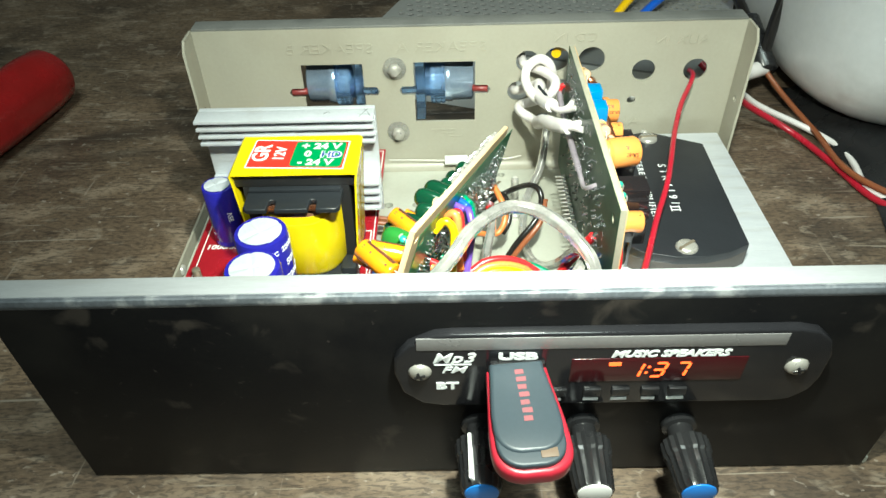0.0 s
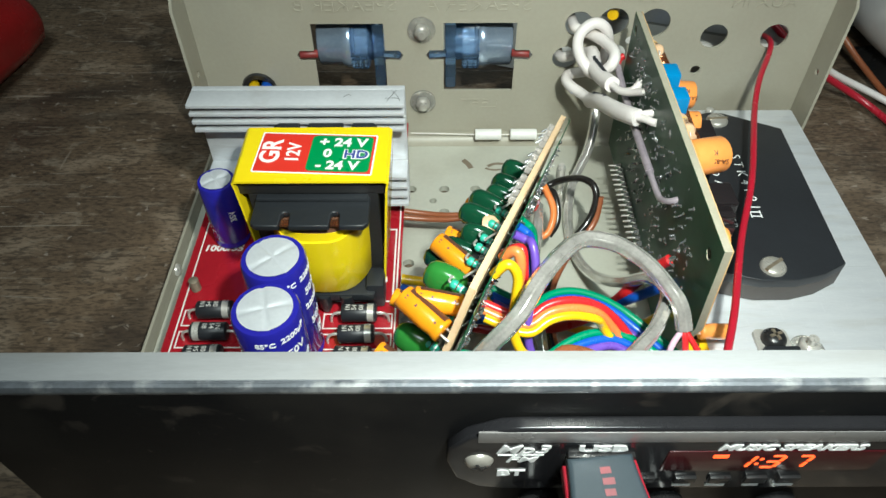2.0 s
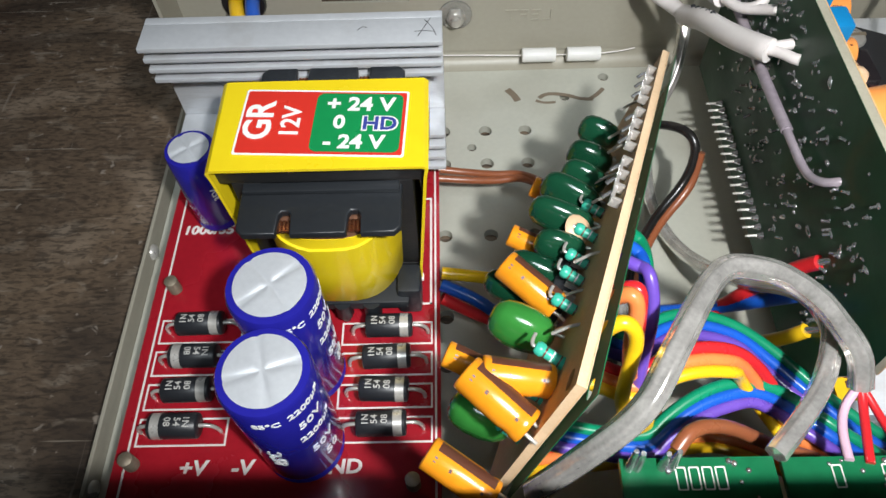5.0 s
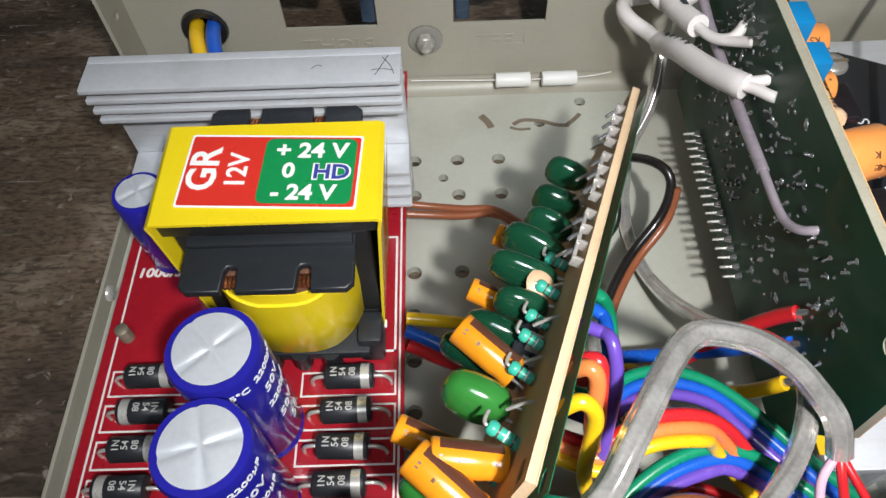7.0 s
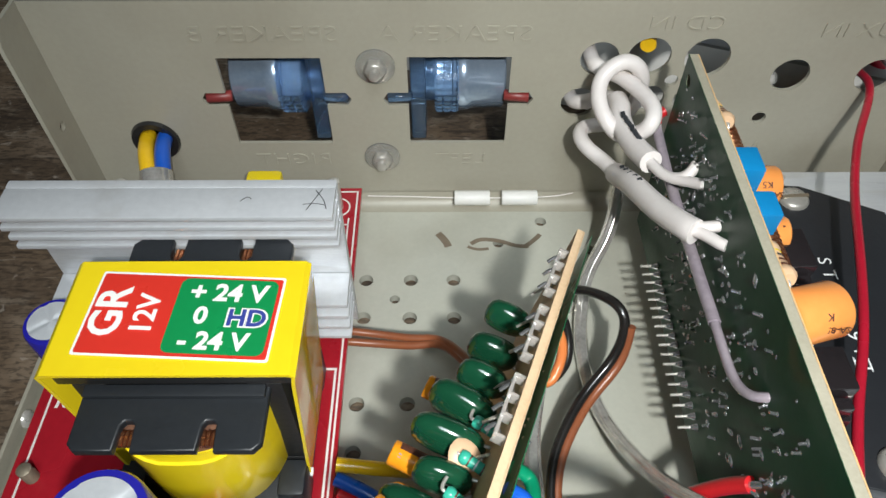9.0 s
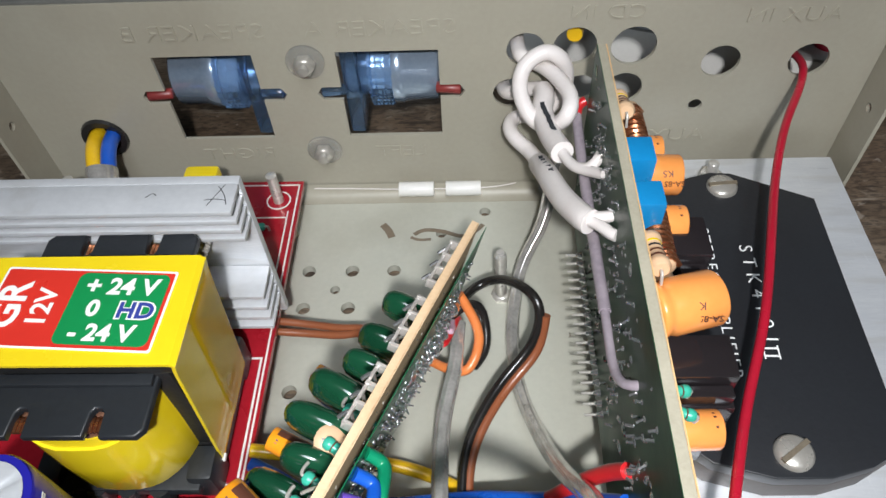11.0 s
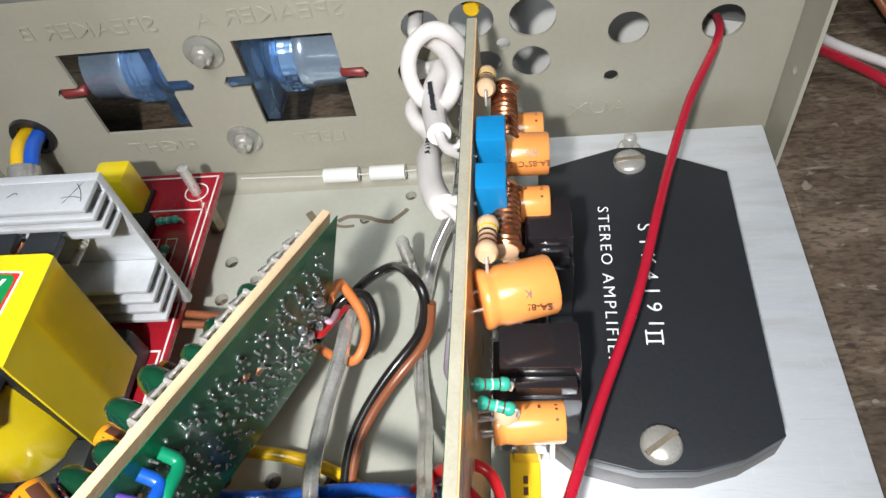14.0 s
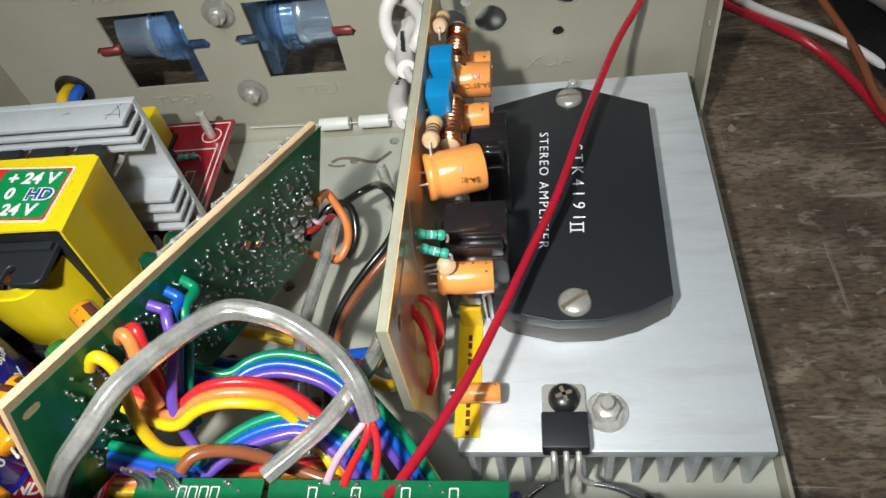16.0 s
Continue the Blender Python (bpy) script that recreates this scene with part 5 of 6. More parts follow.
part("strip", box(B(), 0.0553, 0.0609, 0.1540, 0.1892, PLZ + 0.0001, PLZ + 0.0005), YLABEL, sticker)
part("folded_end", box(B(), 0.0560, 0.0612, 0.1815, 0.1872, PLZ + 0.0004, PLZ + 0.0075, 0.0006), YLABEL, sticker)
for i in range(12):
    part("print_bar", box(B(), 0.0577, 0.0586, 0.1545 + i * 0.0021, 0.1554 + i * 0.0021 + 0.0006 * (i % 3 > 0), PLZ + 0.00045, PLZ + 0.0006), BROWNM, sticker)

# ---- tone control board, leaning ----
TT, TF = Vector((0.0246, 0.2160, 0.0590)), Vector((-0.0048, 0.1356, 0.0778))
tu = (TF - TT).normalized()
tv = Vector((-0.28, -0.12, -0.95))
tv = (tv - tu * tv.dot(tu)).normalized()
tn = tv.cross(tu)
if tn.x > 0:
    tn = -tn
TL = (TF - TT).length


def on_tone(u, v, h=0.0):
    return TT + tu * u + tv * v + tn * h


tone_m = Matrix((tu, tv, tn)).transposed().to_4x4()
tsg = 1 if tone_m.determinant() > 0 else -1
TM = Matrix.Translation(TT) @ tone_m
tone = thing("tone_control_board", "green tone control circuit board leaning on its edge", "circuit board", loc=on_tone(TL / 2, 0.042))
tshape = [(0, 0), (TL, 0), (TL + 0.0010, 0.040), (0.006, 0.041), (-0.0005, 0.033)]
thole = [rounded(TL - 0.0045, TL - 0.0012, 0.0024, 0.0045, 0.0010, 4)]
part("solder_side", sheet(tshape, thole, 0.00012, TM @ Matrix.Translation((0, 0, -0.0012)) @ Matrix.Diagonal((1, 1, tsg, 1))), GREEN, tone, "green lacquered solder side")
part("laminate", sheet(tshape, thole, 0.0015, TM @ Matrix.Translation((0, 0, 0.0003)) @ Matrix.Diagonal((1, 1, tsg, 1))), FIBRE, tone, "pale cut fibre edge")
part("component_side", sheet(tshape, thole, 0.00012, TM @ Matrix.Translation((0, 0, 0.00045)) @ Matrix.Diagonal((1, 1, tsg, 1))), AMBER, tone, "amber component side")
joints = B()
for i in range(480):
    u, v = 0.004 + (TL - 0.012) * ((i % 25) + rng.uniform(0, 1)) / 25, 0.004 + 0.033 * ((i // 25) + rng.uniform(0, 1)) / 20
    p = on_tone(u, v, -0.0014)
    m = Matrix.Translation(p) @ pose(0, 0, 0, rng.uniform(0, 180), rng.uniform(0, 180), rng.uniform(0, 180)) @ Matrix.Diagonal((0.7, rng.uniform(0.6, 1.7), 0.7, 1))
    bmesh.ops.create_icosphere(joints, subdivisions=1, radius=rng.uniform(0.00030, 0.00062), matrix=m)
    if rng.random() < 0.2:
        sweep(joints, [p, on_tone(u + rng.uniform(-0.0006, 0.0006), v + rng.uniform(-0.0006, 0.0006), -0.0024)], 0.0002, 5, 2)
part("solder_joints", joints, SOLDER, tone, kind="stuff")
for i in range(9):
    u, v = rng.uniform(0.01, TL - 0.02), rng.uniform(0.008, 0.032)
    part("copper_pad", lathe(B(), [(0, 0), (0.0012, 0), (0.0011, 0.0003), (0, 0.0003)], 10, TM @ Matrix.Translation((u, v, -0.0012)) @ pose(0, 0, 0, 180, 0, 0)), COPPER, tone)
# clear jumper clips of the potentiometers along the top edge
CLIP = glassy("clear_grey_plastic", (0.70, 0.66, 0.62), 0.2, 1.4, 0.6)
for u0 in (0.0060, 0.0220, 0.0380):
    part("potentiometer_clip", box(B(), u0, u0 + 0.0125, 0.0012, 0.0022, 0.0030, 0.0036, 0.0002, TM), CLIP, tone, "clear plastic clip rail")
    for k in range(4):
        u = u0 + 0.0004 + k * 0.0038
        part("clip_tab", box(B(), u, u + 0.0006, 0.0008, 0.0026, 0.0004, 0.0036, 0.0001, TM), CLIP, tone)
    for k in range(3):
        u = u0 + 0.0022 + k * 0.0038
        part("solder_lug", sweep(B(), [on_tone(u, 0.0050, 0.0004), on_tone(u + 0.0006, 0.0034, 0.0026), on_tone(u - 0.0004, 0.0016, 0.0034), on_tone(u + 0.0010, 0.0030, 0.0046)], 0.00035, 6, 5), SOLDER, tone)
for i in range(14):
    u = 0.010 + i * 0.0052
    part("lead", sweep(B(), [on_tone(u, 0.006 + 0.004 * (i % 3), 0.0002), on_tone(u + 0.0006, 0.006 + 0.004 * (i % 3), 0.0022), on_tone(u + 0.0012, 0.010 + 0.004 * (i % 3), 0.0045)], 0.00028, 6, 4), STEEL, tone)


def dipped(u, v, h0, h1, wide, thick, material, label, group, tilt=0.0):
    """A dipped film capacitor standing out from the tone board."""
    o = thing("film_capacitor", label, "capacitor", group)
    n = 18
    h = h1 - h0
    body, rings = B(), []
    for k, (z, s) in enumerate(((0, 0.30), (0.06, 0.62), (0.18, 0.88), (0.40, 1.0), (0.65, 1.0), (0.84, 0.90), (0.95, 0.66), (1.0, 0.30))):
        rings.append([body.verts.new((s * wide * math.copysign(abs(math.cos(2 * math.pi * i / n)) ** 0.7, math.cos(2 * math.pi * i / n)), s * thick * math.sin(2 * math.pi * i / n) * (1 + 0.06 * math.sin(3 * i + k)), h * z)) for i in range(n)])
    for a, b in zip(rings, rings[1:]):
        for i in range(n):
            body.faces.new((a[i], a[(i + 1) % n], b[(i + 1) % n], b[i]))
    body.faces.new(rings[0][::-1]), body.faces.new(rings[-1])
    bmesh.ops.recalc_face_normals(body, faces=body.faces)
    part("body", body, material, o)
    for k in (-1, 1):
        part("lead", rod(B(), (k * wide * 0.55, 0, -h0 - 0.0002), (k * wide * 0.5, 0, h * 0.1), 0.0003, 6), STEEL, o)
    o.matrix_basis = TM @ Matrix.Translation((u, v, h0)) @ Matrix.Diagonal((1, 1, 1, 1)) @ pose(0, 0, 0, tilt, 0, 90) if tsg > 0 else Matrix.Translation(on_tone(u, v, h0)) @ Matrix((tu, -tv, tn)).transposed().to_4x4() @ pose(0, 0, 0, tilt, 0, 90)
    return o


GG = "green film capacitors on the tone board"
GL = "glossy dark green dipped film capacitor on the tone board"
for u, v, h1, w, t, tl in ((0.0145, 0.0150, 0.0125, 0.0040, 0.0024, 0), (0.0235, 0.0150, 0.0130, 0.0042, 0.0024, 4), (0.0305, 0.0150, 0.0128, 0.0042, 0.0022, 0), (0.0385, 0.0140, 0.0160, 0.0045, 0.0026, -4), (0.0445, 0.0140, 0.0165, 0.0042, 0.0024, 3), (0.0500, 0.0150, 0.0130, 0.0040, 0.0022, 10), (0.0560, 0.0180, 0.0165, 0.0045, 0.0025, 0), (0.0600, 0.0190, 0.0190, 0.0042, 0.0024, 4)):
    dipped(u, v, 0.0022, 0.0022 + (h1 - 0.0022) * 0.84, w * 0.82, t * 0.9, DIPG, GL, GG, tl)
dipped(0.0700, 0.0160, 0.0030, 0.0135, 0.0040, 0.0029, DIPL, "leaf green dipped film capacitor on the tone board", GG)
dipped(0.0815, 0.0260, 0.0030, 0.0135, 0.0038, 0.0028, DIPL, "leaf green dipped film capacitor low on the tone board", GG)
GO = "amber capacitors on the tone board"
for u, v, h0, h1, r, dv, lab in ((0.0330, 0.0200, 0.0030, 0.0185, 0.0027, 0.0, "small amber electrolytic capacitor between green ones"), (0.0470, 0.0210, 0.0030, 0.0190, 0.0027, 0.0, "small amber electrolytic capacitor between green ones"), (0.0640, 0.0150, 0.0040, 0.0180, 0.0034, -0.001, "amber electrolytic capacitor on the tone board"), (0.0770, 0.0210, 0.0040, 0.0215, 0.0028, 0.0, "slim amber electrolytic capacitor on the tone board"), (0.0800, 0.0120, 0.0020, 0.0150, 0.0033, 0.001, "amber electrolytic capacitor with dark stripe"), (0.0872, 0.0142, 0.0030, 0.0175, 0.0036, -0.0011, "amber electrolytic capacitor at the board corner"), (0.0945, 0.0230, 0.0030, 0.0175, 0.0033, -0.0006, "amber electrolytic capacitor hanging over the red board")):
    lying_can("electrolytic_capacitor", on_tone(u, v, h0), on_tone(u + dv * 3, v + dv, h0 + (h1 - h0) * 0.76), r * 0.78, AMBCAP, lab, GO, 4)
for u, v, h in ((0.0420, 0.0115, 0.0030), (0.0488, 0.0115, 0.0030), (0.0550, 0.0120, 0.0030), (0.0592, 0.0120, 0.0030), (0.0660, 0.0115, 0.0030), (0.0775, 0.0100, 0.0035), (0.0800, 0.0165, 0.0035), (0.0830, 0.0240, 0.0035)):
    m = Matrix.Translation(on_tone(u, v, h)) @ Matrix((tu, -tv, tn) if tsg < 0 else (tu, tv, tn)).transposed().to_4x4() @ pose(0, 0, 0, 0, 80, 0)
    copy_thing(teal, m)["label"] = "small teal resistor standing on the tone board"
dual = thing("control_chip", "black chip with bright legs on the tone board", "integrated circuit", loc=on_tone(0.0575, 0.019))
part("body", box(B(), 0.0525, 0.0625, 0.0150, 0.0215, 0.0025, 0.0058, 0.0003, TM), EPOXY, dual)
for i in range(4):
    for vv in (0.0145, 0.0220):
        part("lead", box(B(), 0.0533 + i * 0.0025, 0.0540 + i * 0.0025, vv - 0.0005, vv + 0.0005, 0.0004, 0.0040, 0, TM), STEEL, dual)
tan = thing("disc_capacitor", "small tan ceramic disc capacitor on the tone board", "capacitor", loc=on_tone(0.0475, 0.0135, 0.004))
part("disc", lathe(B(), [(0, -0.0010), (0.0020, -0.0008), (0.0028, 0), (0.0020, 0.0008), (0, 0.0010)], 18, Matrix.Translation(on_tone(0.0475, 0.0125, 0.0050)) @ pose(0, 0, 0, 20, 30, 0)), CREAM, tan)
part("lead", sweep(B(), [on_tone(0.0475, 0.0130, 0.0030), on_tone(0.0475, 0.0132, 0.0004)], 0.0003, 6), STEEL, tan)

# ---- wires and cables ----
def wire(name, label, r, material, *paths, category="wire", group="", seg=12, flat=1.0, ends=None, end_r=0.0008):
    """A wire of one or more strands; ends: bare tinned tips beyond the last points."""
    o = thing(name, label, category, group, loc=paths[0][0])
    for i, p in enumerate(paths):
        part("strand" if len(paths) > 1 else "insulation", sweep(B(), p, r, 40 if material is WCLEAR else seg, 8, flat, None, 7 if material is WCLEAR else 0), material if not isinstance(material, (list, tuple)) else material[i], o)
    for p in ends or ():
        part("tinned_end", sweep(B(), p, lambda t: end_r * (1 - 0.35 * t), 7, 4), SOLDER, o)
    return o


wire("red_wire", "single red wire running from the back panel over the module", 0.0010, WRED,
     [(0.1085, 0.2860, 0.0440), (0.1075, 0.2775, 0.0465), (0.1040, 0.2690, 0.0462), (0.0978, 0.2575, 0.0445), (0.0917, 0.2416, 0.0430), (0.0862, 0.2250, 0.0438), (0.0797, 0.2044, 0.0430), (0.0720, 0.1865, 0.0420), (0.0652, 0.1684, 0.0430), (0.0601, 0.1553, 0.0450), (0.0550, 0.1443, 0.0470), (0.0502, 0.1344, 0.0500), (0.0488, 0.1318, 0.0512)])
arch = [(-0.0100, 0.1300, 0.0520), (-0.0031, 0.1322, 0.0627), (0.0038, 0.1360, 0.0693), (0.0074, 0.1416, 0.0718), (0.0111, 0.1473, 0.0714), (0.0151, 0.1534, 0.0698), (0.0202, 0.1588, 0.0680), (0.0265, 0.1585, 0.0672), (0.0310, 0.1580, 0.0648), (0.0355, 0.1561, 0.0623), (0.0395, 0.1538, 0.0586), (0.0429, 0.1498, 0.0557), (0.0442, 0.1461, 0.0508)]
o = wire("clear_cable", "thick clear-sheathed cable arching over the ribbon wires", 0.0019, WCLEAR, arch, category="cable", group="clear cables")
part("core_wire", sweep(B(), [(0.0441, 0.1463, 0.0512), (0.0438, 0.1425, 0.0500), (0.0420, 0.1370, 0.0512), (0.0412, 0.1335, 0.0514)], 0.00075, 7), WREDB, o, "red core wire")
part("core_wire", sweep(B(), [(0.0441, 0.1463, 0.0510), (0.0410, 0.1430, 0.0495), (0.0390, 0.1385, 0.0505), (0.0382, 0.1340, 0.0514)], 0.00075, 7), WPINK, o, "pale pink core wire")
part("core_wire", sweep(B(), [(0.0443, 0.1463, 0.0508), (0.0460, 0.1415, 0.0500), (0.0465, 0.1350, 0.0514)], 0.0007, 7), WREDB, o, "red core wire")
wire("clear_cable", "clear-sheathed cable lying on the floor from the back", 0.0017, WCLEAR,
     [(0.0450, 0.2640, 0.0300), (0.0424, 0.2526, 0.0178), (0.0364, 0.2439, 0.0105), (0.0339, 0.2339, 0.0062), (0.0327, 0.2228, 0.0050), (0.0337, 0.2088, 0.0060), (0.0368, 0.1941, 0.0133), (0.0399, 0.1781, 0.0298), (0.0428, 0.1690, 0.0430), (0.0432, 0.1587, 0.0500), (0.0403, 0.1510, 0.0520), (0.0367, 0.1449, 0.0520), (0.0322, 0.1399, 0.0520), (0.0272, 0.1350, 0.0518)], category="cable", group="clear cables")
o = wire("clear_cable", "clear-sheathed cable soldered to the tone board", 0.0017, WCLEAR,
         [(0.0195, 0.2162, 0.0236), (0.0193, 0.2130, 0.0236), (0.0187, 0.2057, 0.0228), (0.0172, 0.1990, 0.0215), (0.0160, 0.1921, 0.0205), (0.0157, 0.1801, 0.0215), (0.0163, 0.1696, 0.0180), (0.0180, 0.1580, 0.0110), (0.0210, 0.1450, 0.0080)], category="cable", group="clear cables")
for k, m_ in ((-1, WPINK), (1, WREDB)):
    part("core_wire", sweep(B(), [(0.0195, 0.2160, 0.0236), (0.0188 + 0.0006 * k, 0.2165, 0.0262), on_tone(0.0045 + 0.002 * k, 0.0290, -0.0030), on_tone(0.0045 + 0.002 * k, 0.0285, -0.0012)], 0.0007, 7), m_, o)
pair = [(0.0165, 0.2165, 0.0225), (0.0201, 0.2235, 0.0222), (0.0239, 0.2285, 0.0210), (0.0292, 0.2285, 0.0240), (0.0344, 0.2210, 0.0310), (0.0378, 0.2160, 0.0300), (0.0362, 0.2113, 0.0225), (0.0296, 0.2051, 0.0180), (0.0244, 0.1975, 0.0158), (0.0208, 0.1894, 0.0137), (0.0200, 0.1790, 0.0110), (0.0215, 0.1650, 0.0080), (0.0240, 0.1480, 0.0070)]
beside = [(x + 0.0012, y - 0.0010, z - 0.0006 - 0.0008 * (4 < i < 8)) for i, (x, y, z) in enumerate(pair)]
o = wire("twin_wire", "black and brown twin wire looping from the tone board", 0.00115, [WBLACK, WBROWN], pair, beside[5:], group="twin wires")
part("loop", sweep(B(), [on_tone(0.0012, 0.0235, -0.0014), (0.0193, 0.2179, 0.0338), (0.0208, 0.2169, 0.0316), (0.0220, 0.2158, 0.0294), (0.0232, 0.2143, 0.0276), (0.0240, 0.2126, 0.0257), (0.0241, 0.2110, 0.0238), (0.0235, 0.2092, 0.0219), (0.0225, 0.2074, 0.0207), (0.0211, 0.2061, 0.0198), (0.0187, 0.2064, 0.0190), (0.0161, 0.2078, 0.0182), (0.0133, 0.2100, 0.0168), (0.0106, 0.2122, 0.0155)], 0.00115, 8), WORANGE, o, "orange-brown loop")
part("loop", sweep(B(), [on_tone(0.0050, 0.0330, -0.0014), (0.0157, 0.2132, 0.0253), (0.0172, 0.2145, 0.0276), (0.0188, 0.2157, 0.0290), (0.0210, 0.2172, 0.0294), (0.0234, 0.2179, 0.0288), (0.0249, 0.2170, 0.0270), (0.0256, 0.2150, 0.0248), (0.0258, 0.2128, 0.0231), (0.0254, 0.2106, 0.0213), (0.0243, 0.2092, 0.0196), (0.0229, 0.2082, 0.0178)], 0.00115, 8), WBLACK, o, "black loop")
for i in range(9):
    u, v = rng.uniform(0.004, 0.016), rng.uniform(0.018, 0.030)
    blob = B()
    bmesh.ops.create_icosphere(blob, subdivisions=2, radius=rng.uniform(0.0008, 0.0014), matrix=Matrix.Translation(on_tone(u, v, -0.0016)) @ Matrix.Diagonal((1, 0.8, 1.4, 1)))
    part("solder_blob", blob, SOLDER, tone)

# two rainbow ribbons, each of six strands laid side by side
RAIN = [WGREEN, WBLUE, WVIOLET, WREDB, WORANGE, WYELLOW]
upper = [on_tone(0.0560, 0.0240, -0.0015), (0.0105, 0.1585, 0.0440), (0.0150, 0.1620, 0.0440), (0.0217, 0.1637, 0.0437), (0.0300, 0.1625, 0.0415), (0.0375, 0.1585, 0.0385), (0.0440, 0.1525, 0.0365), (0.0500, 0.1455, 0.0365), (0.0550, 0.1385, 0.0400), (0.0585, 0.1325, 0.0465)]
lower = [on_tone(0.0750, 0.0300, -0.0015), (0.0090, 0.1405, 0.0440), (0.0130, 0.1430, 0.0448), (0.0190, 0.1468, 0.0460), (0.0259, 0.1490, 0.0462), (0.0330, 0.1485, 0.0445), (0.0395, 0.1450, 0.0425), (0.0445, 0.1400, 0.0430), (0.0485, 0.1335, 0.0475)]


def ribbon(name, label, base, mats, step, shift):
    strands = []
    for k in range(len(mats)):
        pts = []
        for i, p in enumerate(base):
            t = i / (len(base) - 1)
            s = shift(t) * k
            pts.append((p[0] + s[0] * step, p[1] + s[1] * step, p[2] + s[2] * step))
        strands.append(pts)
    return wire(name, label, 0.00105, mats, *strands, category="ribbon cable", group="rainbow ribbons")


ribbon("ribbon_cable", "green blue and violet ribbon wires arching from the tone board", upper, RAIN[:3], 0.0021, lambda t: Vector((0.05, -0.95, -0.15)) if t < 0.55 else Vector((-0.72, -0.62, -0.10)))
red_arch = [on_tone(0.0680, 0.0190, -0.0015), (0.0075, 0.1475, 0.0530), (0.0118, 0.1500, 0.0548), (0.0174, 0.1514, 0.0552), (0.0240, 0.1520, 0.0530), (0.0300, 0.1510, 0.0480), (0.0355, 0.1470, 0.0415), (0.0400, 0.1410, 0.0395), (0.0430, 0.1345, 0.0450)]
ribbon("ribbon_cable", "red orange and yellow ribbon wires arching from the tone board", red_arch, [WREDB, WORANGE, WYELLOW], 0.0021, lambda t: Vector((0.05, -0.90, -0.20)) if t < 0.6 else Vector((-0.85, -0.45, -0.10)))
ribbon("ribbon_cable", "second green blue and violet ribbon curving to the player board", lower, RAIN[:3], 0.0020, lambda t: Vector((0.02, -0.85, -0.35)) if t < 0.6 else Vector((-0.75, -0.60, -0.10)))
red_low = [on_tone(0.0760, 0.0400, -0.0015), (0.0090, 0.1440, 0.0310), (0.0180, 0.1470, 0.0250), (0.0280, 0.1495, 0.0220), (0.0360, 0.1470, 0.0230), (0.0420, 0.1400, 0.0300), (0.0440, 0.1335, 0.0420)]
ribbon("ribbon_cable", "second red orange and yellow ribbon curving to the player board", red_low, [WREDB, WORANGE, WYELLOW], 0.0020, lambda t: Vector((-0.1, -0.95, -0.1)))
# the strands' ends at the tone board
wire("violet_wire", "violet wire hooked down from the tone board", 0.00105, WVIOLET, [on_tone(0.0590, 0.0042, -0.0012), on_tone(0.0580, 0.0050, -0.0045), (0.0088, 0.1584, 0.0669), (0.0096, 0.1543, 0.0627), (0.0086, 0.1502, 0.0586), (0.0078, 0.1464, 0.0540), (0.0085, 0.1440, 0.0470), (0.0104, 0.1420, 0.0440)], group="tone wires")
wire("blue_wire", "blue wire leaving the tone board beside the violet one", 0.00105, WBLUE, [on_tone(0.0545, 0.0048, -0.0012), on_tone(0.0540, 0.0060, -0.0045), (0.0086, 0.1600, 0.0654), (0.0090, 0.1572, 0.0620), (0.0084, 0.1530, 0.0575), (0.0074, 0.1490, 0.0520), (0.0076, 0.1462, 0.0455)], group="tone wires")
wire("green_wire", "green wire leaving the tone board beside the blue one", 0.00105, WGREEN, [on_tone(0.0505, 0.0055, -0.0012), on_tone(0.0500, 0.0070, -0.0045), (0.0096, 0.1622, 0.0640), (0.0099, 0.1592, 0.0604), (0.0090, 0.1550, 0.0556), (0.0080, 0.1508, 0.0505), (0.0082, 0.1480, 0.0450)], group="tone wires")
wire("yellow_wire", "yellow wire hooked down from the tone board", 0.00115, WYELLOW, [on_tone(0.0735, 0.0060, -0.0012), (0.0022, 0.1478, 0.0722), (0.0046, 0.1468, 0.0690), (0.0042, 0.1445, 0.0630), (0.0040, 0.1420, 0.0560), (0.0065, 0.1400, 0.0500), (0.0110, 0.1430, 0.0440)], group="tone wires")
wire("orange_wire", "orange wire looped at the tone board", 0.00125, WORANGE, [on_tone(0.0665, 0.0060, -0.0012), (0.0044, 0.1530, 0.0706), (0.0056, 0.1515, 0.0680), (0.0052, 0.1490, 0.0630), (0.0060, 0.1465, 0.0560)], group="tone wires")
wire("red_wire", "short red wire beside the orange loop", 0.00110, WREDB, [on_tone(0.0650, 0.0060, -0.0012), (0.0058, 0.1545, 0.0700), (0.0064, 0.1520, 0.0660), (0.0070, 0.1490, 0.0570)], group="tone wires")

# supply wires from the power supply to the amplifier board
wire("red_wire", "scarlet supply wire soldered to the amplifier board", 0.0015, WREDB, [(-0.0240, 0.1825, 0.0175), (-0.0120, 0.1790, 0.0120), (0.0050, 0.1770, 0.0080), (0.0240, 0.1755, 0.0120), (0.0360, 0.1765, 0.0200), (0.0420, 0.1768, 0.0300), (0.0462, 0.1752, 0.0395), (0.0484, 0.1735, 0.0445)], group="supply wires", ends=[[(0.0484, 0.1735, 0.0445), (0.0494, 0.1728, 0.0462), (0.0500, 0.1724, 0.0470)]])
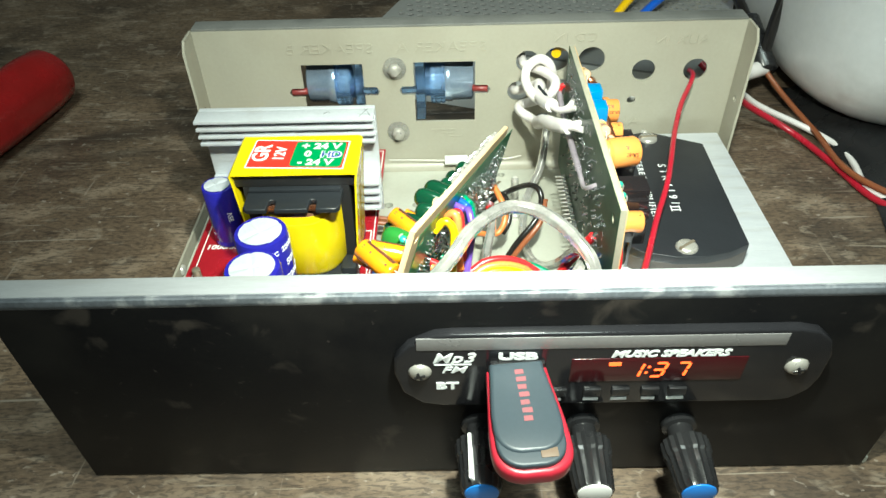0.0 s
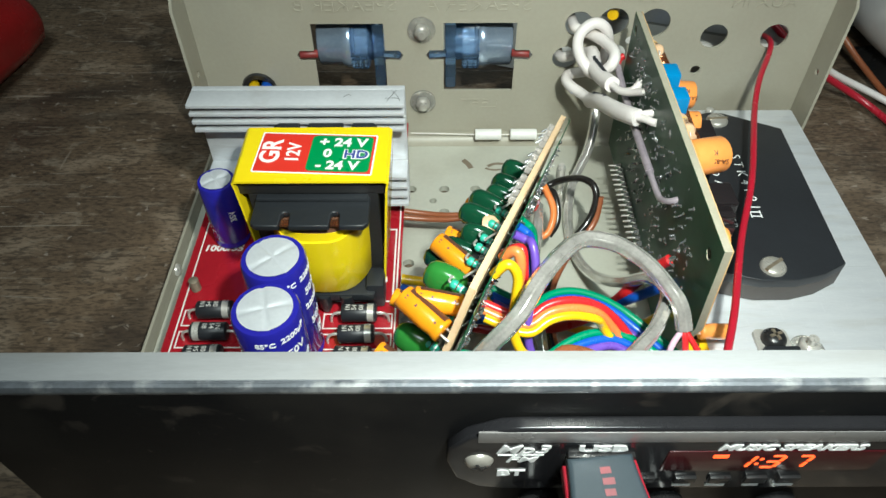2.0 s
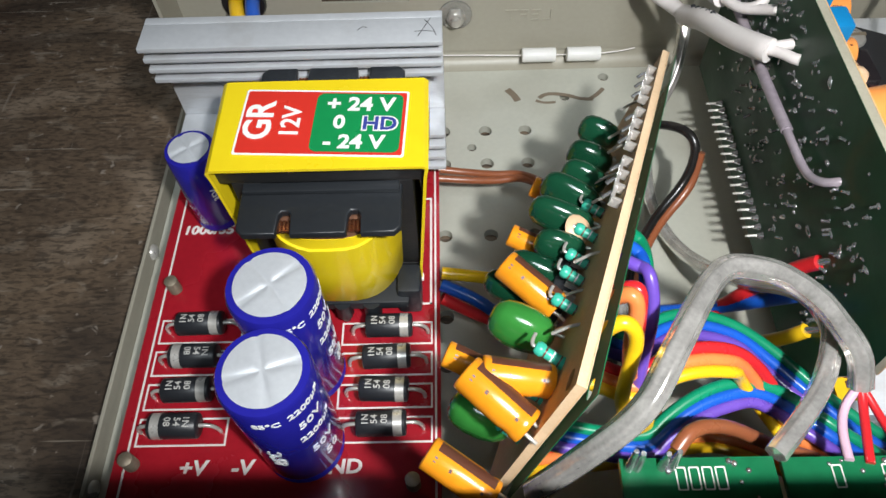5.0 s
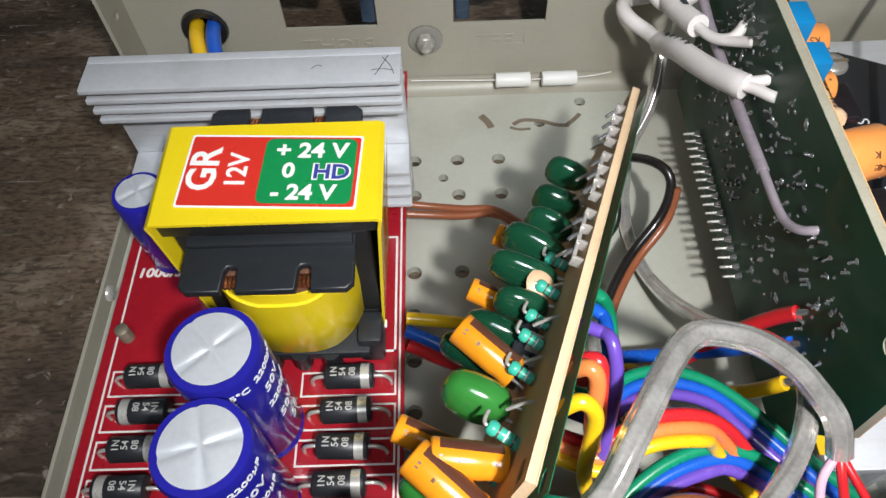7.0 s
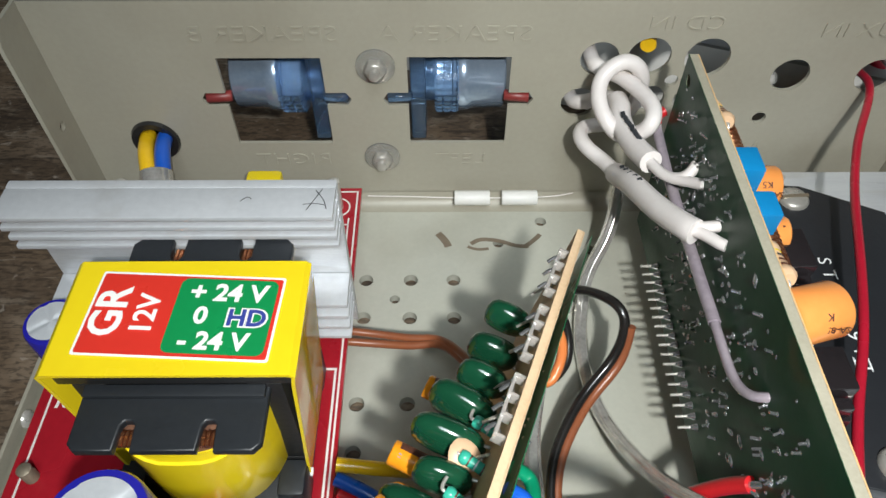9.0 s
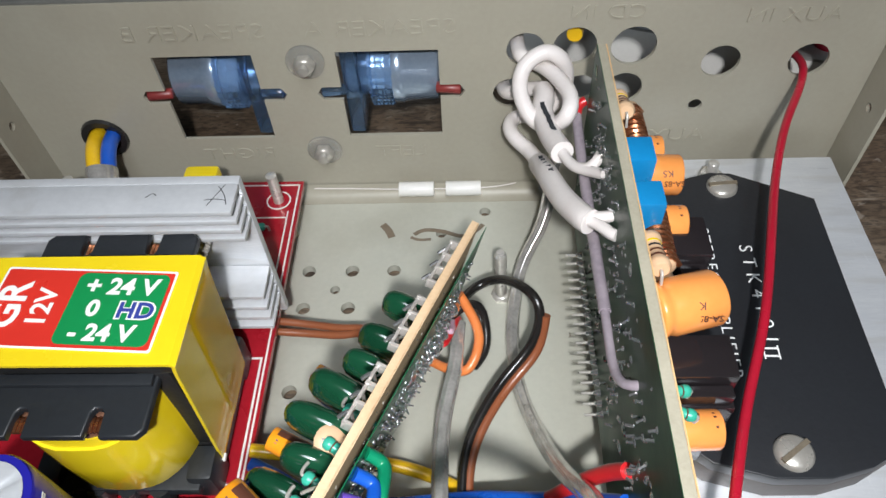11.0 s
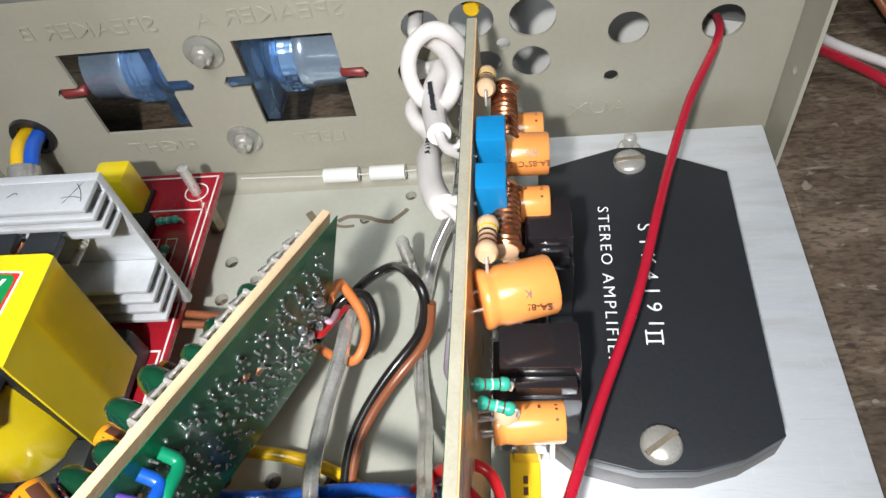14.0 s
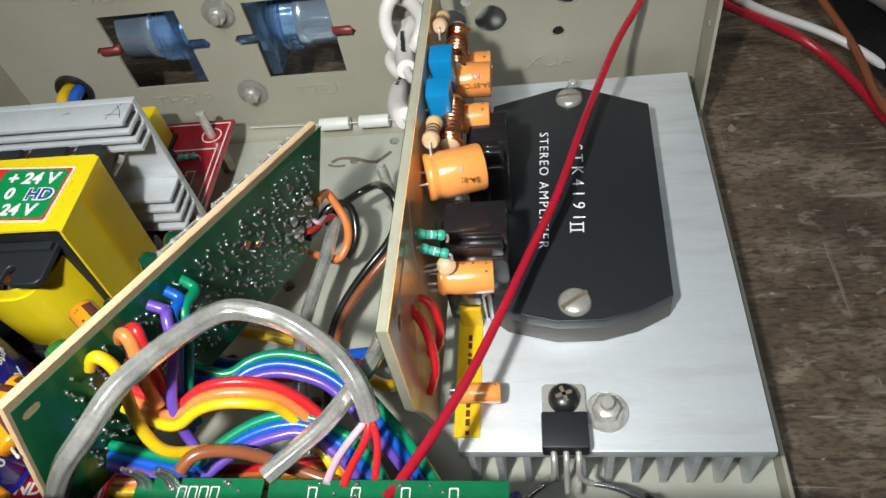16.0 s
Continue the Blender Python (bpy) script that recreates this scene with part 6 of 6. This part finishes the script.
wire("blue_wire", "blue supply wire soldered to the amplifier board", 0.0015, WBLUE, [(-0.0240, 0.1845, 0.0200), (-0.0160, 0.1810, 0.0190), (-0.0090, 0.1775, 0.0160), (0.0050, 0.1790, 0.0110), (0.0224, 0.1797, 0.0135), (0.0323, 0.1778, 0.0182), (0.0408, 0.1754, 0.0250), (0.0462, 0.1722, 0.0335), (0.0486, 0.1702, 0.0385)], group="supply wires", ends=[[(0.0486, 0.1702, 0.0385), (0.0494, 0.1695, 0.0400), (0.0500, 0.1690, 0.0412)]])
wire("yellow_wire", "yellow supply wire soldered to the amplifier board", 0.0015, WYELLOW, [(-0.0240, 0.1868, 0.0215), (-0.0118, 0.1865, 0.0190), (-0.0040, 0.1890, 0.0110), (0.0060, 0.1890, 0.0070), (0.0170, 0.1855, 0.0060), (0.0280, 0.1777, 0.0088), (0.0370, 0.1700, 0.0160), (0.0440, 0.1660, 0.0260), (0.0480, 0.1648, 0.0330)], group="supply wires", ends=[[(0.0480, 0.1648, 0.0330), (0.0492, 0.1640, 0.0350), (0.0500, 0.1636, 0.0362)]])
for k in (0, 1):
    wire("brown_wire", "brown wire between power supply and tone board", 0.0010, WBROWN, [(-0.0250, 0.2228 - 0.0030 * k, 0.0150), (-0.0170, 0.2222 - 0.0026 * k, 0.0142), (-0.0090, 0.2205 - 0.0020 * k, 0.0150), (-0.0010, 0.2185 - 0.0012 * k, 0.0170), on_tone(0.0150, 0.0345 + 0.003 * k, 0.0004)], group="brown wires")
# red link and lilac sleeved link on the amplifier board
wire("red_wire", "short red link wire on the component side", 0.0009, WREDB, [on_amp(0.0845, 0.020, 0.0008), on_amp(0.0855, 0.020, 0.0034), on_amp(0.0880, 0.024, 0.0050), on_amp(0.0900, 0.030, 0.0042), on_amp(0.0890, 0.034, 0.0010)], group="board links")
wire("red_wire", "short red link wire on the component side", 0.0009, WREDB, [on_amp(0.0905, 0.014, 0.0008), on_amp(0.0925, 0.018, 0.0034), on_amp(0.0955, 0.028, 0.0044), on_amp(0.0970, 0.036, 0.0020)], group="board links")
o = wire("sleeved_wire", "lilac wire in clear sleeving along the solder side", 0.0012, WLILAC, [(0.0478, 0.2570, 0.0500), (0.0476, 0.2440, 0.0492), (0.0475, 0.2300, 0.0494), (0.0474, 0.2150, 0.0500), (0.0472, 0.2010, 0.0512)], group="board links")
part("inner_wire", sweep(B(), [(0.0472, 0.2012, 0.0512), (0.0470, 0.1945, 0.0518), (0.0468, 0.1880, 0.0530), (0.0474, 0.1840, 0.0556), (0.0488, 0.1828, 0.0572), (0.0500, 0.1826, 0.0576)], 0.0009, 8), WLILAC, o, "bare lilac end")
part("red_tip", sweep(B(), [(0.0478, 0.2568, 0.0500), (0.0484, 0.2590, 0.0512), (0.0500, 0.2596, 0.0520)], 0.0012, 8), WREDB, o, "red sleeved tip")

# knotted white cables from the back panel, their thicker printed jackets towards the amplifier board
tail = [(0.0393, 0.2511, 0.0400), (0.0396, 0.2450, 0.0440), (0.0399, 0.2398, 0.0475), (0.0416, 0.2279, 0.0529), (0.0443, 0.2190, 0.0572), (0.0455, 0.2170, 0.0580)]
o2 = wire("white_cable", "knotted white cable soldered to the amplifier board", 0.0019, WWHITE,
          [(0.0350, 0.2950, 0.0525), (0.0350, 0.2800, 0.0529), (0.0359, 0.2745, 0.0537), (0.0386, 0.2735, 0.0530), (0.0412, 0.2706, 0.0535), (0.0445, 0.2636, 0.0545), (0.0461, 0.2567, 0.0550), (0.0445, 0.2523, 0.0530), (0.0413, 0.2574, 0.0460), (0.0372, 0.2570, 0.0495), (0.0347, 0.2620, 0.0525), (0.0355, 0.2672, 0.0560), (0.0404, 0.2690, 0.0592), (0.0448, 0.2694, 0.0568), (0.0468, 0.2708, 0.0505), (0.0458, 0.2707, 0.0440), (0.0406, 0.2691, 0.0400), (0.0349, 0.2706, 0.0380), (0.0328, 0.2661, 0.0385), (0.0343, 0.2614, 0.0385), (0.0374, 0.2572, 0.0385), (0.0393, 0.2511, 0.0400)], category="cable", group="white cables", seg=12)
part("jacket", sweep(B(), tail, 0.0026, 14, 8), WWHITE, o2, "thicker white jacket with black print")
for k in (0, 1):
    part("core_wire", sweep(B(), [(0.0450, 0.2178, 0.0578), (0.0470, 0.2155 + 0.002 * k, 0.0588), (0.0485, 0.2130 + 0.004 * k, 0.0595), (0.0496, 0.2120 + 0.005 * k, 0.0598)], 0.0012, 8), WWHITE, o2)
o = wire("white_cable", "white cable with printed grey-white jacket beside the knot", 0.0019, WWHITE,
         [(0.0316, 0.2950, 0.0400), (0.0316, 0.2800, 0.0395), (0.0342, 0.2745, 0.0428), (0.0378, 0.2742, 0.0440), (0.0409, 0.2711, 0.0465), (0.0412, 0.2655, 0.0480)], category="cable", group="white cables", seg=12)
part("jacket", sweep(B(), [(0.0411, 0.2690, 0.0476), (0.0410, 0.2650, 0.0484), (0.0400, 0.2599, 0.0490), (0.0408, 0.2504, 0.0503), (0.0428, 0.2411, 0.0532)], 0.0026, 14, 8), WWHITE, o, "thicker white jacket with black print")
for k, d in ((0, (0.0497, 0.2345, 0.0590)), (1, (0.0497, 0.2285, 0.0590))):
    part("core_wire", sweep(B(), [(0.0424, 0.2425, 0.0528), (0.0445, 0.2360, 0.0540), (0.0475, 0.2330 - 0.001 * k, 0.0565), d], 0.0012, 8), WWHITE, o)
for cable, base, d, n in ((o, (0.0401, 0.2580, 0.0512), (0.0003, -0.0019, 0.0003), 6), (o2, (0.0394, 0.2470, 0.0445), (0.0003, -0.0024, 0.0014), 5)):
    for i in range(n):
        c = Vector(base) + Vector(d) * i
        part("print_bar", put(box(B(), -0.0005, 0.0005, -0.0008, 0.0008, -0.0001, 0.0001), Matrix.Translation(c + Vector((-0.0003, 0, 0.0011))) @ pose(0, 0, 0, 20, -15, 12 * (i % 3))), EPOXY, cable)

# ---- on the back panel ----
for x, z in ((-0.0189, 0.0522), (-0.0191, 0.0217)):
    bo = thing("terminal_bolt", "plated bolt end with nut and clear washer on the back panel", "bolt", "terminal bolts", loc=(x, BACK_Y, z))
    m = Matrix.Translation((x, BACK_Y, z)) @ pose(0, 0, 0, 90, 0, 0)
    part("washer", lathe(B(), [(0, 0.0001), (0.0050, 0.0001), (0.0050, 0.0007), (0.0046, 0.0009), (0, 0.0009)], 26, m), CLEAR, bo)
    part("nut", lathe(B(), [(0, 0.0009), (0.0028, 0.0009), (0.0028, 0.0028), (0.0023, 0.0033), (0, 0.0033)], 6, m), BOLT, bo)
    part("stud", lathe(B(), [(0, 0.003)] + [(0.0014 - 0.00016 * (i % 2), 0.003 + 0.0003 * i) for i in range(7)] + [(0, 0.0051)], 10, m), BOLT, bo)
for x0, x1 in ((0.0014, 0.0117), (0.0153, 0.0256)):
    sp = thing("white_spacer", "small white plastic tube spacer lying at the back panel", "spacer", "white spacers", loc=((x0 + x1) / 2, 0.2735, 0.005))
    tube = B()
    lathe(tube, [(0.0009, 0), (0.0021, 0), (0.0022, 0.0002), (0.0022, x1 - x0 - 0.0002), (0.0021, x1 - x0), (0.0009, x1 - x0)], 18, along((x0, 0.2732, 0.0084), (x1, 0.2732, 0.0084)))
    part("tube", tube, WHITEPL, sp)
wire("thin_thread", "thin pale wire holding the white spacers", 0.00016, WWHITE, [(-0.0240, 0.2735, 0.0090), (-0.0100, 0.2735, 0.0086), (0.0014, 0.2732, 0.0084), (0.0265, 0.2732, 0.0084), (0.0360, 0.2735, 0.0100)], seg=6)
st = thing("threaded_stud", "threaded steel stud standing on the chassis floor", "stud", loc=(0.0305, 0.238, 0.003))
sm = Matrix.Translation((0.0305, 0.2380, 0.0030)) @ pose(0, 0, 0, 3, -2, 0)
part("stud", lathe(B(), [(0, 0)] + [(0.00165 - 0.00018 * (i % 2), 0.0005 * i) for i in range(40)] + [(0.001, 0.0205), (0, 0.0205)], 12, sm), STEEL, st)
part("nut", lathe(B(), [(0, 0.0), (0.0026, 0.0), (0.0026, 0.0014), (0.0020, 0.0018), (0, 0.0018)], 6, sm), STEEL, st)
for path, w in (([(-0.0035, 0.2640), (-0.0015, 0.2615), (-0.0005, 0.2590)], 0.0011), ([(0.0060, 0.2600), (0.0085, 0.2618), (0.0120, 0.2615), (0.0155, 0.2608), (0.0185, 0.2592), (0.0225, 0.2590)], 0.0007), ([(0.0215, 0.2590), (0.0240, 0.2610), (0.0262, 0.2635)], 0.0007), ([(0.0050, 0.2590), (0.0075, 0.2578), (0.0110, 0.2582)], 0.0005)):
    part("rust_stain", sweep(B(), [(x, y, 0.00305) for x, y in path], w, 6, 5, 0.06, (0, 0, 1)), STAIN, chassis)

for x0, x1, flip in ((-0.0583, -0.0324, -1), (-0.0110, 0.0150, 1)):
    xc, zc, yc = (x0 + x1) / 2, 0.0415, 0.2895
    te = thing("speaker_terminal", "blue clear plastic speaker terminal with chrome barrel", "terminal", "speaker terminals", loc=(xc, yc, 0.027))
    def tx(v):
        return xc + flip * v
    part("barrel", lathe(B(), [(0, 0), (0.0104, 0), (0.0106, 0.0006), (0.0106, 0.0030), (0.0100, 0.0036), (0.0098, 0.0118), (0.0090, 0.0126), (0, 0.0126)], 32, along((tx(0.0000), yc, zc), (tx(0.0126), yc, zc))), BLUEREFLECT, te, "bright metal barrel, its blue reflections put into the colour")
    rb, nn = B(), 44
    lathe(rb, [(0, 0), (0.0104, 0), (0.0112, 0.0006), (0.0112, 0.0020), (0.0109, 0.0023), (0.0112, 0.0026), (0.0112, 0.0042), (0.0109, 0.0045), (0.0112, 0.0048), (0.0112, 0.0060), (0.0104, 0.0066), (0, 0.0066)], nn, along((tx(-0.0062), yc, zc), (tx(0.0004), yc, zc)))
    rb.verts.ensure_lookup_table()
    for v in rb.verts:
        d = Vector((0, v.co.y - yc, v.co.z - zc))
        if d.length > 0.0095 and int(round(math.atan2(d.y, d.z) / (2 * math.pi) * nn)) % 2:
            v.co -= d * 0.05
    part("ribbed_nut", rb, BLUECLEAR, te, "ribbed blue clear nut", angle=20).visible_shadow = False
    part("nut_core", rod(B(), (tx(-0.0125), yc, zc), (tx(0.0), yc, zc), 0.0062, 20), BLUEREFLECT, te, "metal stem inside the clear nut")
    part("flange", box(B(), min(tx(-0.0125), tx(-0.0085)), max(tx(-0.0125), tx(-0.0085)), 0.2782, 0.3010, 0.0270, 0.0545, 0.0008), BLUECLEAR, te, "blue clear mounting flange")
    part("collar", rod(B(), (tx(-0.0088), yc, zc), (tx(-0.0055), yc, zc), 0.0080, 24), BLUECLEAR, te)
    part("tip", rod(B(), (tx(0.0120), 0.2790, zc), (tx(0.0185), 0.2782, zc), 0.0015, 12), REDTIP, te, "reddish terminal tip")
    part("tip", rod(B(), (tx(-0.0120), 0.2790, zc), (tx(-0.0185), 0.2782, zc), 0.0015, 12), BLUECLEAR, te, "blue terminal tip")

# mains leads through the grommet behind the heat sink
o = wire("mains_lead", "yellow and blue mains leads entering through the back panel", 0.0021, [WYELLOW, WBLUE],
         [(-0.0850, 0.2900, 0.0270), (-0.0832, 0.2770, 0.0285), (-0.0812, 0.2690, 0.0300), (-0.0785, 0.2600, 0.0270), (-0.0770, 0.2500, 0.0215)],
         [(-0.0795, 0.2900, 0.0270), (-0.0782, 0.2770, 0.0290), (-0.0768, 0.2690, 0.0302), (-0.0748, 0.2600, 0.0272), (-0.0735, 0.2500, 0.0215)], category="cable")
part("sheath", sweep(B(), [(-0.0772, 0.2630, 0.0290), (-0.0760, 0.2560, 0.0255), (-0.0752, 0.2500, 0.0215)], 0.0042, 14, 6), WCLEAR, o, "clear plastic sheath")
gr = thing("grommet", "black rubber grommet in the back panel", "grommet", loc=(-0.081, BACK_Y, 0.028))
part("ring", lathe(B(), [(0.0045, -0.0016), (0.0062, -0.0016), (0.0068, 0), (0.0062, 0.0016), (0.0045, 0.0016), (0.0042, 0), (0.0045, -0.0016)], 24, Matrix.Translation((-0.081, BACK_Y + 0.0005, 0.028)) @ pose(0, 0, 0, 90, 0, 0)), BLACKPL, gr)
wire("blue_lead", "thick blue lead behind the regulator", 0.0024, WBLUE, [(0.0560, 0.1400, 0.0140), (0.0620, 0.1415, 0.0150), (0.0690, 0.1425, 0.0165)], ends=[[(0.0690, 0.1425, 0.0165), (0.0720, 0.1445, 0.0175), (0.0742, 0.1458, 0.0182)]])
wire("dark_lead", "dark lead soldered to the regulator leg", 0.0016, WBLACK, [(0.1080, 0.1340, 0.0110), (0.1000, 0.1400, 0.0140), (0.0940, 0.1435, 0.0165)], ends=[[(0.0940, 0.1435, 0.0165), (0.0890, 0.1455, 0.0178), (0.0843, 0.1459, 0.0182)]])
wire("brown_lead", "brown lead beside the player board", 0.0012, WBROWN, [(0.0120, 0.1355, 0.0530), (0.0150, 0.1385, 0.0540), (0.0220, 0.1400, 0.0500), (0.0300, 0.1390, 0.0440), (0.0380, 0.1370, 0.0420)], group="brown wires")

# ---- outside the chassis ----
case = thing("metal_case", "perforated steel equipment case standing behind the chassis", "equipment case", loc=(0.045, 0.38, 0))
CM = Matrix.Translation((0.128, 0.2935, 0)) @ pose(0, 0, 0, 0, 0, -20)
cells = []
for r in range(16):
    for c in range(30):
        x, y = -0.170 + c * 0.0056 + (r % 2) * 0.0028, 0.030 + r * 0.0062
        cells.append([(x + 0.0021 * math.cos(a) * 1.0, y + 0.0017 * math.sin(a)) for a in np.linspace(0, 2 * math.pi, 9)[:-1]])
part("perforated_top", sheet([(-0.178, 0), (0, 0), (0, 0.135), (-0.178, 0.135)], cells, 0.0010, CM @ Matrix.Translation((0, 0, 0.0345))), PERF, case)
for b in ((-0.178, 0, 0, 0.001), (-0.178, 0, 0.134, 0.135), (-0.178, -0.177, 0.001, 0.134), (-0.001, 0, 0.001, 0.134)):
    part("side", box(B(), *b, 0.0005, 0.0335, 0, CM), WHITEPL, case, "pale side wall")
part("inside_board", box(B(), -0.174, -0.004, 0.004, 0.130, 0.004, 0.008, 0, CM), EPOXY, case)
for pts, m_ in (([(0.085, 0.345, 0.040), (0.105, 0.375, 0.046), (0.140, 0.400, 0.050), (0.200, 0.440, 0.030)], WYELLOW), ([(0.095, 0.345, 0.038), (0.118, 0.372, 0.044), (0.150, 0.395, 0.048), (0.210, 0.430, 0.028)], WBLUE)):
    wire("supply_lead", "coloured supply lead lying over the perforated case", 0.0022, m_, pts, group="supply leads")
wire("mains_tail", "yellow and blue mains tails behind the back panel", 0.002, [WYELLOW, WBLUE], [(0.049, 0.2800, 0.0560), (0.052, 0.2900, 0.0545), (0.060, 0.3050, 0.0480), (0.085, 0.3450, 0.0400)], [(0.047, 0.2820, 0.0580), (0.050, 0.2930, 0.0570), (0.060, 0.3090, 0.0490), (0.095, 0.3450, 0.0380)])

grip = thing("screwdriver", "dark red plastic screwdriver handle lying on the table", "screwdriver", loc=(-0.225, 0.32, 0))
a, b = Vector((-0.2090, 0.3560, 0.0165)), Vector((-0.2340, 0.2400, 0.0165))
L = (b - a).length
hb, rings, seg = B(), [], 24
hm = along(a, b)
for h, r in ((0, 0.006), (0.002, 0.0118), (0.006, 0.0148), (0.02, 0.0160), (0.05, 0.0162), (0.085, 0.0152), (0.100, 0.0120), (0.110, 0.0115), (0.120, 0.0135), (L, 0.012)):
    rings.append([hb.verts.new(hm @ Vector(((r - (0.0016 if 0.01 < h < 0.09 and k % 4 == 0 else 0)) * math.cos(2 * math.pi * k / seg), (r - (0.0016 if 0.01 < h < 0.09 and k % 4 == 0 else 0)) * math.sin(2 * math.pi * k / seg), h))) for k in range(seg)])
for p, q in zip(rings, rings[1:]):
    for k in range(seg):
        hb.faces.new((p[k], p[(k + 1) % seg], q[(k + 1) % seg], q[k]))
hb.faces.new(rings[0][::-1]), hb.faces.new(rings[-1])
bmesh.ops.recalc_face_normals(hb, faces=hb.faces)
part("handle", hb, HANDLE, grip, angle=50)
part("shaft", rod(B(), b, b + (b - a).normalized() * 0.09 + Vector((0, 0, -0.008)), 0.003, 12), STEEL, grip)

# white moulded machine housing and dark cables at the table's right
hous = thing("plastic_housing", "glossy white moulded plastic machine housing standing on the table", "machine housing", loc=(0.27, 0.42, 0))
hb = B()
bmesh.ops.create_uvsphere(hb, u_segments=48, v_segments=24, radius=1.0)
for v in hb.verts:
    x, y, z = v.co
    f = lambda c, e: math.copysign(abs(c) ** e, c)
    v.co = Vector((0.268 + 0.100 * f(x, 0.5), 0.380 + 0.110 * f(y, 0.5), 0.055 + 0.055 * f(z, 0.55)))
part("shell", hb, GREYPL, hous)
part("boss", lathe(B(), [(0, 0.0), (0.030, 0.0), (0.031, 0.004), (0.026, 0.007), (0.010, 0.009), (0, 0.009)], 36, Matrix.Translation((0.200, 0.368, 0.096)) @ pose(0, 0, 0, 24, -40, 0)), GREYPL, hous)
part("rib", sweep(B(), [(0.190, 0.300, 0.050), (0.225, 0.288, 0.086), (0.290, 0.300, 0.106), (0.350, 0.320, 0.102)], 0.006, 12), GREYPL, hous)
# Plain dark block along the lower front of the housing.
part("dark_base", box(B(), 0.21, 0.38, 0.262, 0.30, 0.0006, 0.020, 0.008), BLACKPL, hous, "dark block along the housing's lower front")
cloth = thing("black_bag", "crumpled black plastic bag beside the housing", "bag", loc=(0.30, 0.24, 0))
cb = B()
bmesh.ops.create_grid(cb, x_segments=40, y_segments=40, size=1)
for v in cb.verts:
    x, y = v.co.x, v.co.y
    edge = max(0, 1 - max(abs(x), abs(y)) ** 4)
    v.co = Vector((0.274 + 0.090 * x + 0.01 * noise.noise((x * 2, y * 2, 1)), 0.235 + 0.115 * y + 0.01 * noise.noise((x * 2, y * 2, 4)), 0.0006 + edge * (0.016 + 0.010 * noise.noise((x * 3, y * 3, 2)) + 0.004 * abs(noise.noise((x * 9, y * 9, 3))))))
part("film", cb, BLACKPL, cloth, angle=60)
for k, pts in enumerate(([(0.150, 0.450, 0.062), (0.154, 0.405, 0.052), (0.160, 0.370, 0.038), (0.165, 0.345, 0.024)], [(0.185, 0.460, 0.118), (0.196, 0.402, 0.116), (0.180, 0.360, 0.090), (0.168, 0.345, 0.045), (0.165, 0.340, 0.024)], [(0.136, 0.400, 0.020), (0.150, 0.368, 0.020), (0.164, 0.342, 0.020)])):
    wire("black_cable", "black rubber cable beside the chassis", 0.0028, WBLACK, pts, category="cable", group="black cables")
part("tape_wrap", rod(B(), (0.1610, 0.362, 0.034), (0.1655, 0.334, 0.018), 0.0062, 16), BLACKPL, thing("tape_joint", "black taped cable joint", "cable joint", loc=(0.163, 0.35, 0.02)))
wire("white_lead", "white lead end from behind the chassis", 0.0040, WWHITE, [(0.1380, 0.3240, 0.0180), (0.1500, 0.3290, 0.0190), (0.1570, 0.3320, 0.0195), (0.1650, 0.3370, 0.0190)], category="cable")
wire("red_white_twin", "red and white twin wire running down to the table", 0.0015, [WRED, WWHITE], [(0.1200, 0.3050, 0.0380), (0.1327, 0.2960, 0.0280), (0.1500, 0.3040, 0.0140), (0.1700, 0.2980, 0.0040), (0.1810, 0.2680, 0.0018), (0.1860, 0.2450, 0.0018), (0.2060, 0.2250, 0.0018)], [(0.1220, 0.3070, 0.0400), (0.1350, 0.2980, 0.0300), (0.1520, 0.3060, 0.0150), (0.1740, 0.3050, 0.0050), (0.1885, 0.2890, 0.0018), (0.1890, 0.2700, 0.0018), (0.1860, 0.2520, 0.0018), (0.2040, 0.2360, 0.0018)])
wire("brown_wire", "brown wire hanging from the taped joint", 0.0014, WBROWN, [(0.1650, 0.3370, 0.0190), (0.1720, 0.3250, 0.0110), (0.1790, 0.3080, 0.0050), (0.1803, 0.2915, 0.0048), (0.1798, 0.2675, 0.0048), (0.1880, 0.2500, 0.0048), (0.2060, 0.2300, 0.0048)], group="brown wires")
